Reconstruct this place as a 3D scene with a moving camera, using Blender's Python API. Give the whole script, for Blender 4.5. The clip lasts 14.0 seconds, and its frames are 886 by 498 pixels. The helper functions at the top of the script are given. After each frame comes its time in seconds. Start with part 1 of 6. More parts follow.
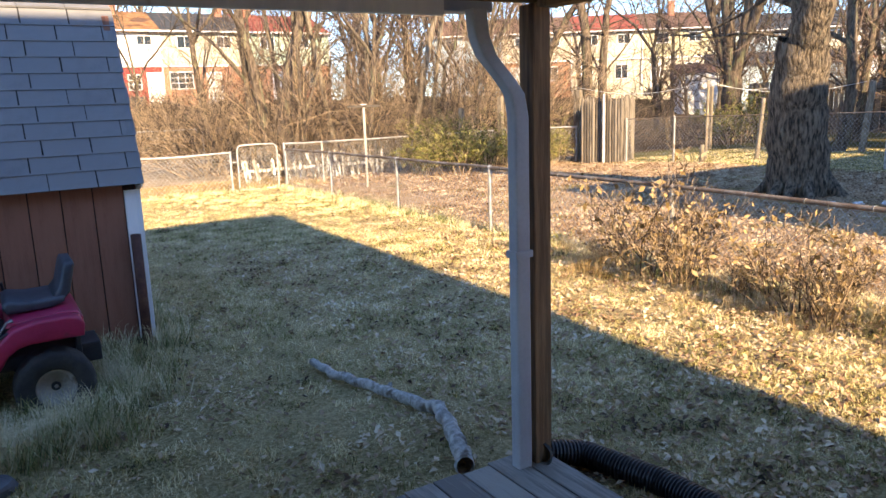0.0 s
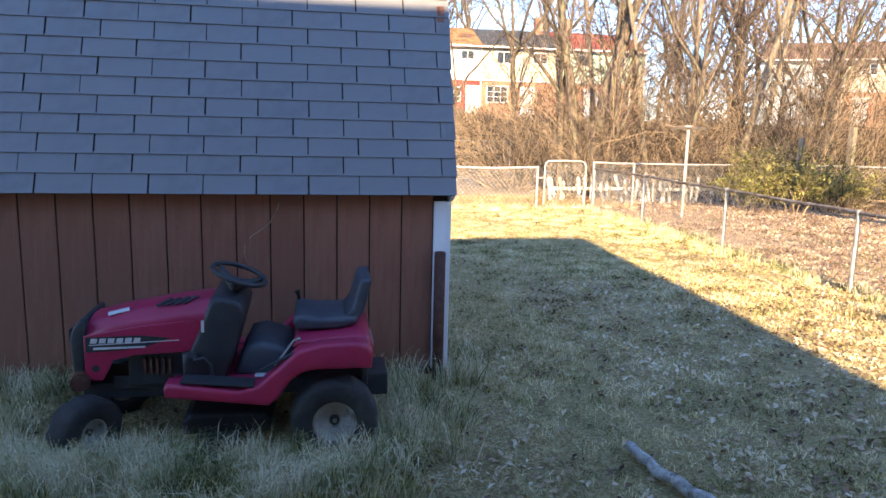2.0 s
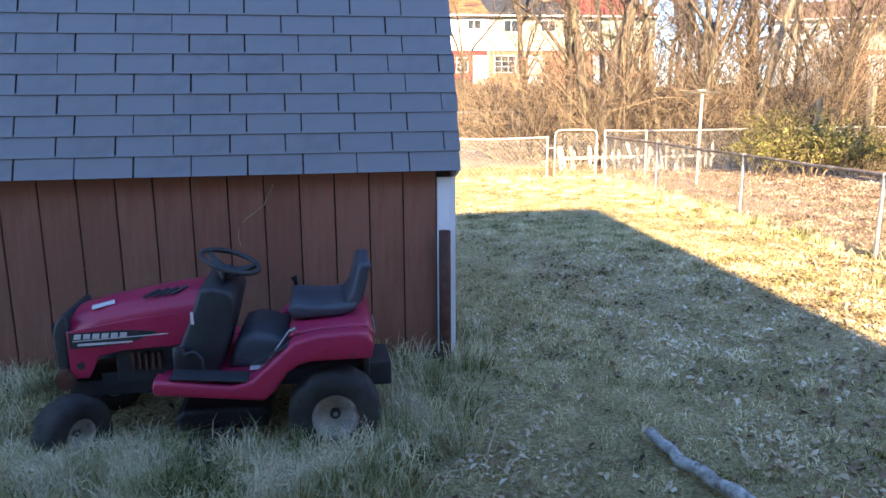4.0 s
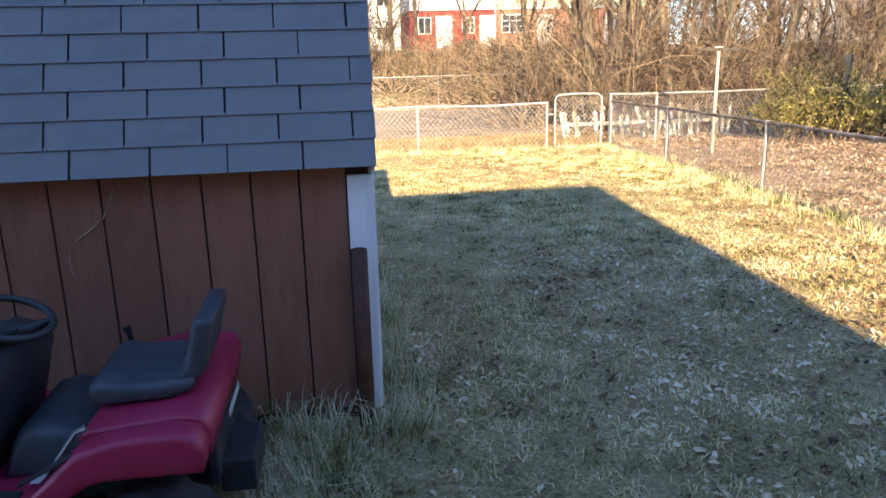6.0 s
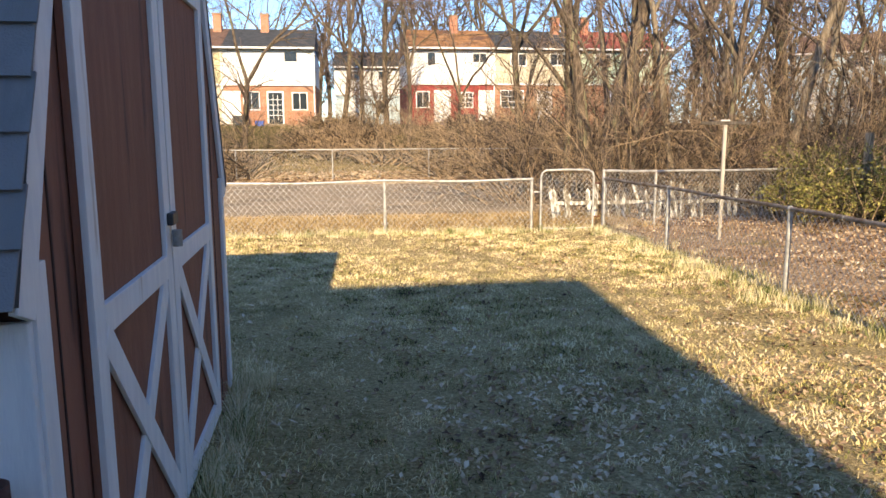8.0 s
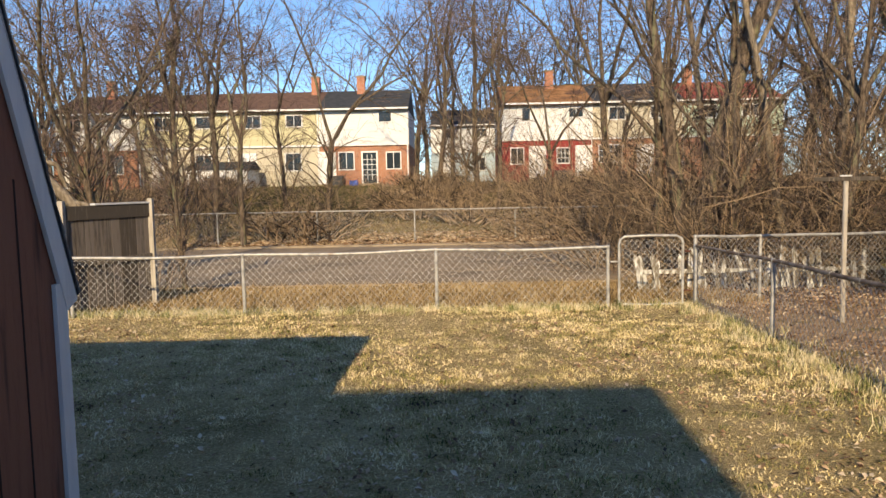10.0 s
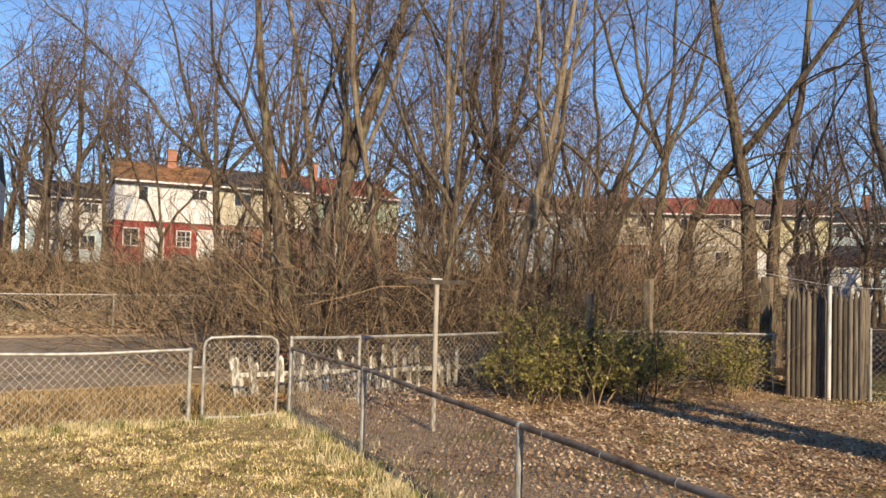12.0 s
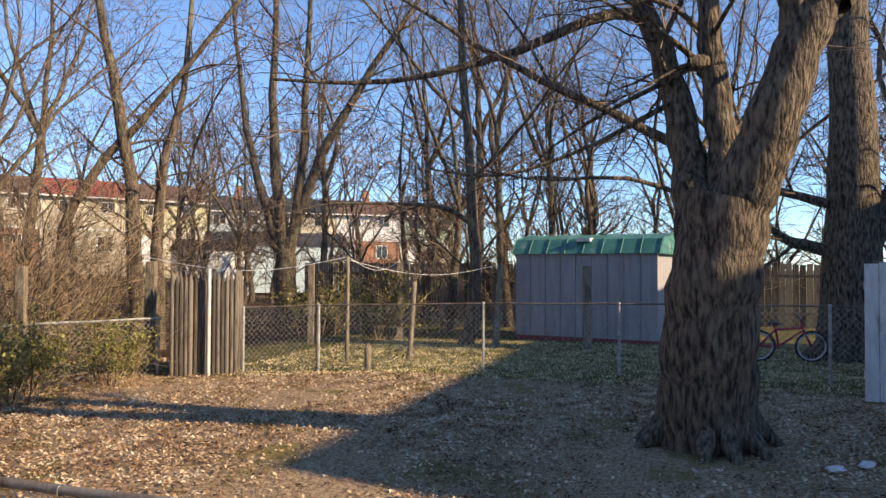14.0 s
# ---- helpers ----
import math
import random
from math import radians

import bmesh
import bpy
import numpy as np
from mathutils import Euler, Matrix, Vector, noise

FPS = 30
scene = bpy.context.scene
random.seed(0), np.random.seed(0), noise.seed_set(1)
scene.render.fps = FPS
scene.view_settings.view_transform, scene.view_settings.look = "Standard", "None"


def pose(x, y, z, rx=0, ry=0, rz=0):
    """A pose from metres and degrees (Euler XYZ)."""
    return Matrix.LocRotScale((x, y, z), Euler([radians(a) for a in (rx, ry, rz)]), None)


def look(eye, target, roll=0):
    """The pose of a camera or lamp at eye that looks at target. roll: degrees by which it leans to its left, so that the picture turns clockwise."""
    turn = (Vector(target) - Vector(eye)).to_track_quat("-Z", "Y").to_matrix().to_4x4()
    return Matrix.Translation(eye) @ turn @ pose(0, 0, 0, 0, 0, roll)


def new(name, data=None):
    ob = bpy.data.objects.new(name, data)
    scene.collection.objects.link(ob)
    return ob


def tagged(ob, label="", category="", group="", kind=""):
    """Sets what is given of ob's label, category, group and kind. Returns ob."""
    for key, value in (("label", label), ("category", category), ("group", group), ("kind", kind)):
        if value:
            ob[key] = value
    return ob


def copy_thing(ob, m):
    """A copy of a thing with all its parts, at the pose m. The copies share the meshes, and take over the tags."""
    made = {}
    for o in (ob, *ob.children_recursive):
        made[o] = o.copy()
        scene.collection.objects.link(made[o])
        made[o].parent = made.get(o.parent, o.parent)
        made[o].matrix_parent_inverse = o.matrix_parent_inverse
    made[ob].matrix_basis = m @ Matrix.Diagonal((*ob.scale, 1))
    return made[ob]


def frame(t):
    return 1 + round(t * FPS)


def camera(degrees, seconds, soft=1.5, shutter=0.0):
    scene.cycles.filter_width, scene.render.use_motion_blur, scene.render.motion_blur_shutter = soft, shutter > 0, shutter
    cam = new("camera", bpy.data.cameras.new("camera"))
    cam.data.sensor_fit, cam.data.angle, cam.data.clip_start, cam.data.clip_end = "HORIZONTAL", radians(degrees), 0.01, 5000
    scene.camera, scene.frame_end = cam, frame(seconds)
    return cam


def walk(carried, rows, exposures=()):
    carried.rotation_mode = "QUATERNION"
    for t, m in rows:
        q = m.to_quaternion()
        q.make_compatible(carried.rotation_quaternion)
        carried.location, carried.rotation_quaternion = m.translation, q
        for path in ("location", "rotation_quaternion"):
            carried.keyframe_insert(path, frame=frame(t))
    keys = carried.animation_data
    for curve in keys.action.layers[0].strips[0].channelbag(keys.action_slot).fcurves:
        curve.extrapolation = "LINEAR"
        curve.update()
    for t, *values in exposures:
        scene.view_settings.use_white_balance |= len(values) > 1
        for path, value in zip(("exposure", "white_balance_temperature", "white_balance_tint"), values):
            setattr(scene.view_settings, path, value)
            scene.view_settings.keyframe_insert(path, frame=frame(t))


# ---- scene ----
cam = camera(61.42, 14.0)
PATH = [
    (0, (-0.873, -5.757, 1.569), (0.153, -4.087, 1.169), -1.92),
    (0.5, (-0.842, -5.522, 1.542), (0.086, -3.79, 1.167), -1.76),
    (1, (-0.745, -5.215, 1.54), (0.025, -3.405, 1.173), -0.24),
    (1.5, (-0.758, -4.929, 1.537), (-0.136, -3.066, 1.159), -0.78),
    (2, (-0.732, -4.674, 1.51), (-0.407, -2.731, 1.163), 1.43),
    (2.5, (-0.761, -4.573, 1.486), (-0.754, -2.597, 1.179), 1.86),
    (3, (-0.808, -4.649, 1.503), (-0.81, -2.672, 1.199), 0.36),
    (3.5, (-0.751, -4.611, 1.497), (-0.45, -2.666, 1.142), -0.24),
    (5.8, (-0.094, -3.328, 1.506), (0.122, -1.407, 0.993), -1.7),
    (6, (-0.021, -3.238, 1.49), (0.227, -1.32, 0.979), -1.37),
    (6.5, (0.126, -2.912, 1.504), (0.534, -1.016, 1.016), -0.58),
    (7, (0.282, -2.556, 1.417), (0.658, -0.636, 1), -0.62),
    (7.5, (0.524, -2.065, 1.381), (0.778, -0.112, 1.031), -0.32),
    (7.7, (0.617, -1.867, 1.374), (0.867, 0.088, 1.035), -0.17),
    (9.8, (1.459, -0.221, 1.446), (1.534, 1.769, 1.264), -0.98),
    (10, (1.559, -0.097, 1.451), (1.532, 1.896, 1.279), -1.14),
    (10.5, (1.812, 0.211, 1.463), (1.605, 2.195, 1.311), -0.59),
    (11, (1.99, 0.555, 1.492), (2.077, 2.55, 1.39), 0.6),
    (11.5, (2.218, 0.841, 1.509), (2.765, 2.764, 1.519), 1.85),
    (12, (2.326, 1.037, 1.526), (3.233, 2.819, 1.592), 1.57),
    (12.5, (2.332, 1.179, 1.532), (3.683, 2.653, 1.582), 0.32),
    (13, (2.355, 1.185, 1.553), (3.971, 2.364, 1.581), 0.89),
    (13.5, (2.354, 1.147, 1.536), (4.115, 2.095, 1.576), 0.75),
    (14, (2.376, 1.11, 1.533), (4.276, 1.73, 1.584), 0.26),
]
EXPOSURES = [(0, 2.15, 9600, 13), (1.5, 2.2, 9400, 13), (2.5, 2.65, 9300, 13), (3.7, 2.7, 9300, 13), (6, 2.15, 9200, 12), (7.5, 1.7, 9100, 10), (10, 0.75, 9200, 9), (11, 0.75, 9300, 9), (12, 0.75, 8900, 9), (12.5, 0.85, 8700, 9), (14, 1.15, 9100, 12)]
walk(cam, [(t, look(eye, target, roll)) for t, eye, target, roll in PATH], EXPOSURES)

# ---- light ----
SUN_DIR = Vector((0.078, 1.0, -0.436))
world = bpy.data.worlds.new("world")
scene.world = world
world.use_nodes = True
wn = world.node_tree.nodes
sky = wn.new("ShaderNodeTexSky")
sky.sky_type, sky.sun_disc = "NISHITA", False
sky.sun_elevation, sky.sun_rotation = radians(23.5), radians(184.5)
sky.air_density, sky.dust_density, sky.ozone_density = 0.7, 0.0, 8.0
world.node_tree.links.new(sky.outputs[0], wn["Background"].inputs[0])
wn["Background"].inputs[1].default_value = 0.15
sun = new("sun", bpy.data.lights.new("sun", "SUN"))
sun.data.energy, sun.data.angle, sun.data.color = 3.2, radians(0.5), (1.0, 0.88, 0.71)
sun.matrix_world = look((0, 0, 20), Vector((0, 0, 20)) + SUN_DIR)


# ---- materials ----
def surface(name, a, b, scale=8.0, rough=0.8, bump=0.2, stretch=(1, 1, 1), metal=0.0, fine=60.0, vary=0.0, island=0.0, c=None, c_at=0.6, c_scale=1.5, distance=0.01, spec=0.5):
    """A surface of two mixed colours at one scale, finer grain in relief, and wear or stains in a third colour at a coarse scale."""
    m = bpy.data.materials.new(name)
    m.use_nodes = True
    nt = m.node_tree
    n, l = nt.nodes, nt.links
    p = n["Principled BSDF"]
    tc = n.new("ShaderNodeTexCoord")
    mp = n.new("ShaderNodeMapping")
    mp.inputs["Scale"].default_value = stretch
    l.new(tc.outputs["Object"], mp.inputs[0])
    big = n.new("ShaderNodeTexNoise")
    big.inputs["Scale"].default_value, big.inputs["Detail"].default_value = scale, 5
    l.new(mp.outputs[0], big.inputs["Vector"])
    small = n.new("ShaderNodeTexNoise")
    small.inputs["Scale"].default_value, small.inputs["Detail"].default_value = fine, 4
    l.new(mp.outputs[0], small.inputs["Vector"])
    ramp = n.new("ShaderNodeValToRGB")
    ramp.color_ramp.elements[0].position, ramp.color_ramp.elements[1].position = 0.35, 0.65
    ramp.color_ramp.elements[0].color, ramp.color_ramp.elements[1].color = (*a, 1), (*b, 1)
    add = n.new("ShaderNodeMath")
    add.operation = "MULTIPLY_ADD"
    l.new(small.outputs["Fac"], add.inputs[0])
    add.inputs[1].default_value = 0.4
    sub = n.new("ShaderNodeMath")
    sub.operation = "SUBTRACT"
    l.new(big.outputs["Fac"], sub.inputs[0])
    sub.inputs[1].default_value = 0.2
    l.new(sub.outputs[0], add.inputs[2])
    fac = add.outputs[0]
    for amount, kind, out in ((vary, "ShaderNodeObjectInfo", "Random"), (island, "ShaderNodeNewGeometry", "Random Per Island")):
        if amount:
            src = n.new(kind)
            ma = n.new("ShaderNodeMath")
            ma.operation = "MULTIPLY_ADD"
            l.new(src.outputs[out], ma.inputs[0])
            ma.inputs[1].default_value = amount
            l.new(fac, ma.inputs[2])
            mb = n.new("ShaderNodeMath")
            mb.operation = "SUBTRACT"
            l.new(ma.outputs[0], mb.inputs[0])
            mb.inputs[1].default_value = amount / 2
            fac = mb.outputs[0]
    l.new(fac, ramp.inputs[0])
    colour = ramp.outputs[0]
    if c:
        st = n.new("ShaderNodeTexNoise")
        st.inputs["Scale"].default_value, st.inputs["Detail"].default_value = c_scale, 6
        l.new(mp.outputs[0], st.inputs["Vector"])
        r2 = n.new("ShaderNodeValToRGB")
        r2.color_ramp.elements[0].position, r2.color_ramp.elements[1].position = c_at - 0.06, c_at + 0.06
        l.new(st.outputs["Fac"], r2.inputs[0])
        mix = n.new("ShaderNodeMix")
        mix.data_type = "RGBA"
        l.new(r2.outputs[0], mix.inputs[0])
        l.new(colour, mix.inputs[6])
        mix.inputs[7].default_value = (*c, 1)
        colour = mix.outputs[2]
    l.new(colour, p.inputs["Base Color"])
    p.inputs["Roughness"].default_value, p.inputs["Metallic"].default_value = rough, metal
    p.inputs["Specular IOR Level"].default_value = spec
    if bump:
        bp = n.new("ShaderNodeBump")
        bp.inputs["Strength"].default_value, bp.inputs["Distance"].default_value = bump, distance
        l.new(small.outputs["Fac"], bp.inputs["Height"])
        l.new(bp.outputs[0], p.inputs["Normal"])
    return m


def ground_material():
    m = bpy.data.materials.new("ground_cover")
    m.use_nodes = True
    nt = m.node_tree
    n, l = nt.nodes, nt.links
    p = n["Principled BSDF"]
    p.inputs["Roughness"].default_value = 0.95
    p.inputs["Specular IOR Level"].default_value = 0.1
    tc = n.new("ShaderNodeTexCoord")
    xyz = n.new("ShaderNodeSeparateXYZ")
    l.new(tc.outputs["Object"], xyz.inputs[0])

    def noise_tex(scale, detail=6, rough=0.6):
        t = n.new("ShaderNodeTexNoise")
        t.inputs["Scale"].default_value, t.inputs["Detail"].default_value, t.inputs["Roughness"].default_value = scale, detail, rough
        l.new(tc.outputs["Object"], t.inputs["Vector"])
        return t.outputs["Fac"]

    def ramp(src, stops):
        r = n.new("ShaderNodeValToRGB")
        while len(r.color_ramp.elements) < len(stops):
            r.color_ramp.elements.new(0.5)
        for e, (at, col) in zip(r.color_ramp.elements, stops):
            e.position, e.color = at, (*col, 1)
        l.new(src, r.inputs[0])
        return r.outputs[0]

    def mix(f, a, b):
        x = n.new("ShaderNodeMix")
        x.data_type = "RGBA"
        l.new(f, x.inputs[0])
        l.new(a, x.inputs[6])
        l.new(b, x.inputs[7])
        return x.outputs[2]

    def step(axis, lo, hi, wobble=1.2):
        a = n.new("ShaderNodeMath")
        a.operation = "MULTIPLY_ADD"
        l.new(noise_tex(0.9, 4), a.inputs[0])
        a.inputs[1].default_value = wobble
        l.new(xyz.outputs[axis], a.inputs[2])
        r = n.new("ShaderNodeMapRange")
        l.new(a.outputs[0], r.inputs[0])
        r.inputs[1].default_value, r.inputs[2].default_value = lo + wobble / 2, hi + wobble / 2
        return r.outputs[0]

    lawn = ramp(noise_tex(1.1), [(0.32, (0.27, 0.22, 0.09)), (0.48, (0.5, 0.38, 0.18)), (0.7, (0.62, 0.48, 0.26))])
    soil = ramp(noise_tex(45, 4, 0.7), [(0.4, (0.075, 0.055, 0.03)), (0.62, (0.72, 0.56, 0.34))])
    f = n.new("ShaderNodeValue")
    f.outputs[0].default_value = 0.45
    lawn = mix(f.outputs[0], lawn, soil)
    litter = ramp(noise_tex(38, 5, 0.75), [(0.38, (0.17, 0.105, 0.065)), (0.5, (0.5, 0.35, 0.225)), (0.64, (0.7, 0.54, 0.37))])
    moss = ramp(noise_tex(1.4), [(0.53, (0, 0, 0)), (0.62, (0.7, 0.7, 0.7))])
    green = ramp(noise_tex(30), [(0.3, (0.12, 0.11, 0.03)), (0.7, (0.34, 0.28, 0.08))])
    litter = mix(moss, litter, green)
    far_lawn = ramp(noise_tex(2.5, 8, 0.7), [(0.35, (0.08, 0.085, 0.03)), (0.65, (0.17, 0.15, 0.065))])
    dirt = ramp(noise_tex(1.6, 10, 0.75), [(0.35, (0.045, 0.03, 0.018)), (0.65, (0.15, 0.105, 0.065))])
    hill = mix(step(0, 3.0, 5.5, 2.5), far_lawn, dirt)
    hill = mix(step(1, 34, 40, 4), dirt, hill)
    east = mix(step(0, 12.6, 13.4, 0.8), litter, mix(moss, far_lawn, litter))
    near = mix(step(0, 4.85, 5.15, 0.3), lawn, east)
    brush = ramp(noise_tex(3, 8, 0.7), [(0.35, (0.045, 0.03, 0.02)), (0.65, (0.14, 0.095, 0.06))])
    back = mix(step(0, 3.2, 4.2, 1.0), soil, brush)
    out = mix(step(1, 10.3, 11.2, 0.8), near, back)
    out = mix(step(1, 27, 33, 3.0), out, hill)
    l.new(out, p.inputs["Base Color"])
    b = n.new("ShaderNodeBump")
    b.inputs["Strength"].default_value, b.inputs["Distance"].default_value = 0.9, 0.04
    l.new(noise_tex(35, 6, 0.75), b.inputs["Height"])
    l.new(b.outputs[0], p.inputs["Normal"])
    return m


def blade_material(name, stops, rough=0.7):
    m = bpy.data.materials.new(name)
    m.use_nodes = True
    n, l = m.node_tree.nodes, m.node_tree.links
    p = n["Principled BSDF"]
    p.inputs["Roughness"].default_value, p.inputs["Specular IOR Level"].default_value = rough, 0.2
    g = n.new("ShaderNodeNewGeometry")
    tc = n.new("ShaderNodeTexCoord")
    t = n.new("ShaderNodeTexNoise")
    t.inputs["Scale"].default_value, t.inputs["Detail"].default_value = 3.5, 6
    l.new(tc.outputs["Object"], t.inputs["Vector"])
    a = n.new("ShaderNodeMath")
    a.operation = "MULTIPLY_ADD"
    l.new(g.outputs["Random Per Island"], a.inputs[0])
    a.inputs[1].default_value = 0.6
    s = n.new("ShaderNodeMath")
    s.operation = "MULTIPLY_ADD"
    l.new(t.outputs["Fac"], s.inputs[0])
    s.inputs[1].default_value, s.inputs[2].default_value = 2.2, -0.85
    l.new(s.outputs[0], a.inputs[2])
    r = n.new("ShaderNodeValToRGB")
    while len(r.color_ramp.elements) < len(stops):
        r.color_ramp.elements.new(0.5)
    for e, (at, col) in zip(r.color_ramp.elements, stops):
        e.position, e.color = at, (*col, 1)
    l.new(a.outputs[0], r.inputs[0])
    l.new(r.outputs[0], p.inputs["Base Color"])
    return m


def glass_material():
    m = bpy.data.materials.new("window_glass")
    m.use_nodes = True
    p = m.node_tree.nodes["Principled BSDF"]
    p.inputs["Base Color"].default_value = (0.03, 0.04, 0.05, 1)
    p.inputs["Roughness"].default_value = 0.05
    return m


def brick_material(name, a, b, mortar):
    m = bpy.data.materials.new(name)
    m.use_nodes = True
    n, l = m.node_tree.nodes, m.node_tree.links
    p = n["Principled BSDF"]
    p.inputs["Roughness"].default_value = 0.9
    tc = n.new("ShaderNodeTexCoord")
    rot = n.new("ShaderNodeMapping")
    rot.inputs["Rotation"].default_value = (radians(90), 0, 0)
    l.new(tc.outputs["Object"], rot.inputs[0])
    br = n.new("ShaderNodeTexBrick")
    br.inputs["Scale"].default_value = 1.0
    br.inputs["Brick Width"].default_value, br.inputs["Row Height"].default_value, br.inputs["Mortar Size"].default_value = 0.21, 0.075, 0.008
    br.inputs["Color1"].default_value, br.inputs["Color2"].default_value, br.inputs["Mortar"].default_value = (*a, 1), (*b, 1), (*mortar, 1)
    l.new(rot.outputs[0], br.inputs["Vector"])
    l.new(br.outputs["Color"], p.inputs["Base Color"])
    return m


M_GROUND = ground_material()
M_SIDING = surface("brown_painted_siding", (0.24, 0.086, 0.052), (0.3, 0.115, 0.072), 5, 0.75, 0.35, (6, 6, 0.6), fine=40, vary=0.35, c=(0.07, 0.028, 0.02), c_at=0.66, c_scale=2.0)
M_BACKING = surface("dark_gap", (0.045, 0.018, 0.013), (0.06, 0.025, 0.018), 5, 0.95, 0)
M_TRIM = surface("white_trim_paint", (0.7, 0.71, 0.73), (0.8, 0.8, 0.8), 6, 0.55, 0.15, (4, 4, 0.5), c=(0.32, 0.25, 0.2), c_at=0.72, c_scale=3)
M_SHINGLE = surface("grey_asphalt_shingle", (0.165, 0.17, 0.185), (0.215, 0.22, 0.235), 6, 0.95, 0.7, fine=220, vary=0.2, island=0.5, distance=0.004)
M_SHINGLE_EDGE = surface("shingle_felt", (0.02, 0.02, 0.025), (0.04, 0.04, 0.045), 20, 0.95, 0.2)
M_POST = surface("weathered_timber", (0.16, 0.085, 0.045), (0.3, 0.17, 0.09), 3, 0.85, 0.5, (14, 14, 0.8), fine=18, c=(0.07, 0.04, 0.025), c_at=0.62, c_scale=1.2)
M_DECK = surface("grey_deck_board", (0.17, 0.16, 0.15), (0.33, 0.31, 0.28), 3, 0.9, 0.5, (16, 1, 16), fine=14, vary=0.4)
M_DOWNSPOUT = surface("painted_aluminium", (0.34, 0.37, 0.42), (0.42, 0.45, 0.5), 4, 0.45, 0.05)
M_DRAIN = surface("black_drain_plastic", (0.012, 0.012, 0.014), (0.03, 0.03, 0.034), 5, 0.4, 0.05)
M_GALV = surface("galvanised_steel", (0.3, 0.3, 0.3), (0.52, 0.52, 0.51), 12, 0.5, 0.1, metal=0.35, c=(0.3, 0.2, 0.13), c_at=0.68, c_scale=4)
M_BRANCH = surface("grey_dead_wood", (0.24, 0.235, 0.22), (0.5, 0.49, 0.46), 9, 0.9, 0.6, (3, 3, 3), fine=40, c=(0.12, 0.09, 0.07), c_at=0.62, c_scale=5)
M_RAIL = surface("rusted_pipe_rail", (0.13, 0.085, 0.06), (0.26, 0.22, 0.19), 7, 0.7, 0.3, metal=0.2)
M_RUST = surface("rusty_brown_steel", (0.07, 0.022, 0.016), (0.12, 0.04, 0.025), 12, 0.75, 0.4, c=(0.16, 0.07, 0.04), c_at=0.62, c_scale=8)
M_BARK = surface("grey_brown_bark", (0.05, 0.036, 0.028), (0.2, 0.15, 0.11), 5, 0.95, 0.9, (4, 4, 0.9), fine=16, c=(0.2, 0.2, 0.12), c_at=0.62, c_scale=2, distance=0.03)
M_OAK = surface("furrowed_oak_bark", (0.025, 0.018, 0.013), (0.24, 0.185, 0.135), 4, 0.95, 1.0, (6, 6, 1.6), fine=7, distance=0.07, c=(0.24, 0.22, 0.17), c_at=0.67, c_scale=2.5)
M_PALE = surface("pale_ridged_bark", (0.17, 0.135, 0.1), (0.34, 0.28, 0.21), 5, 0.95, 0.8, (4, 4, 0.8), fine=14, distance=0.03, c=(0.12, 0.09, 0.06), c_at=0.6, c_scale=2)
M_TWIG = surface("brown_twigs", (0.035, 0.022, 0.018), (0.26, 0.18, 0.145), 3, 0.9, 0, island=0.8)
# Tan stems; the dark random tones put the thicket's dense shade into colour.
M_STEM = surface("tan_stems_shade_tones", (0.045, 0.03, 0.022), (0.46, 0.33, 0.215), 3, 0.9, 0, island=0.9)
M_SHRUBLEAF = blade_material("evergreen_shrub_leaf", [(0.2, (0.05, 0.06, 0.02)), (0.55, (0.2, 0.2, 0.055)), (0.9, (0.42, 0.37, 0.13))], 0.5)
M_WEED = blade_material("dry_weed", [(0.1, (0.1, 0.065, 0.025)), (0.5, (0.32, 0.21, 0.1)), (0.9, (0.46, 0.35, 0.2))])
M_GRASS = blade_material("mixed_winter_grass", [(0.05, (0.045, 0.055, 0.016)), (0.26, (0.2, 0.21, 0.06)), (0.46, (0.56, 0.45, 0.21)), (0.85, (0.9, 0.76, 0.48))])
M_TUFT = blade_material("long_tufted_grass", [(0.1, (0.07, 0.095, 0.03)), (0.34, (0.27, 0.29, 0.11)), (0.52, (0.6, 0.52, 0.31)), (0.95, (0.86, 0.75, 0.54))])
M_LEAF = blade_material("fallen_leaf", [(0.1, (0.07, 0.038, 0.025)), (0.38, (0.3, 0.18, 0.11)), (0.68, (0.56, 0.4, 0.26)), (0.95, (0.72, 0.6, 0.45))])
M_ROAD = surface("pale_gravelly_asphalt", (0.27, 0.205, 0.14), (0.36, 0.275, 0.195), 1.5, 0.95, 0.5, fine=50, c=(0.22, 0.17, 0.12), c_at=0.62, c_scale=0.7)
M_KERB = surface("pale_concrete", (0.24, 0.19, 0.14), (0.34, 0.28, 0.21), 3, 0.9, 0.3)
M_RED = surface("red_mower_paint", (0.4, 0.015, 0.06), (0.48, 0.025, 0.085), 4, 0.32, 0.03, c=(0.16, 0.03, 0.035), c_at=0.7, c_scale=7)
M_BLACK = surface("black_plastic", (0.018, 0.02, 0.024), (0.035, 0.038, 0.044), 5, 0.5, 0.08, c=(0.07, 0.065, 0.06), c_at=0.68, c_scale=6)
M_SEAT = surface("dark_vinyl_seat", (0.035, 0.045, 0.06), (0.06, 0.072, 0.09), 6, 0.5, 0.15)
M_TYRE = surface("tyre_rubber", (0.022, 0.022, 0.024), (0.045, 0.043, 0.042), 7, 0.85, 0.3)
M_RIM = surface("chalky_wheel_rim", (0.3, 0.29, 0.27), (0.42, 0.4, 0.37), 9, 0.6, 0.2, c=(0.14, 0.10, 0.07), c_at=0.64, c_scale=14)
M_DECAL = surface("silver_decal", (0.5, 0.5, 0.52), (0.6, 0.6, 0.6), 9, 0.5, 0)
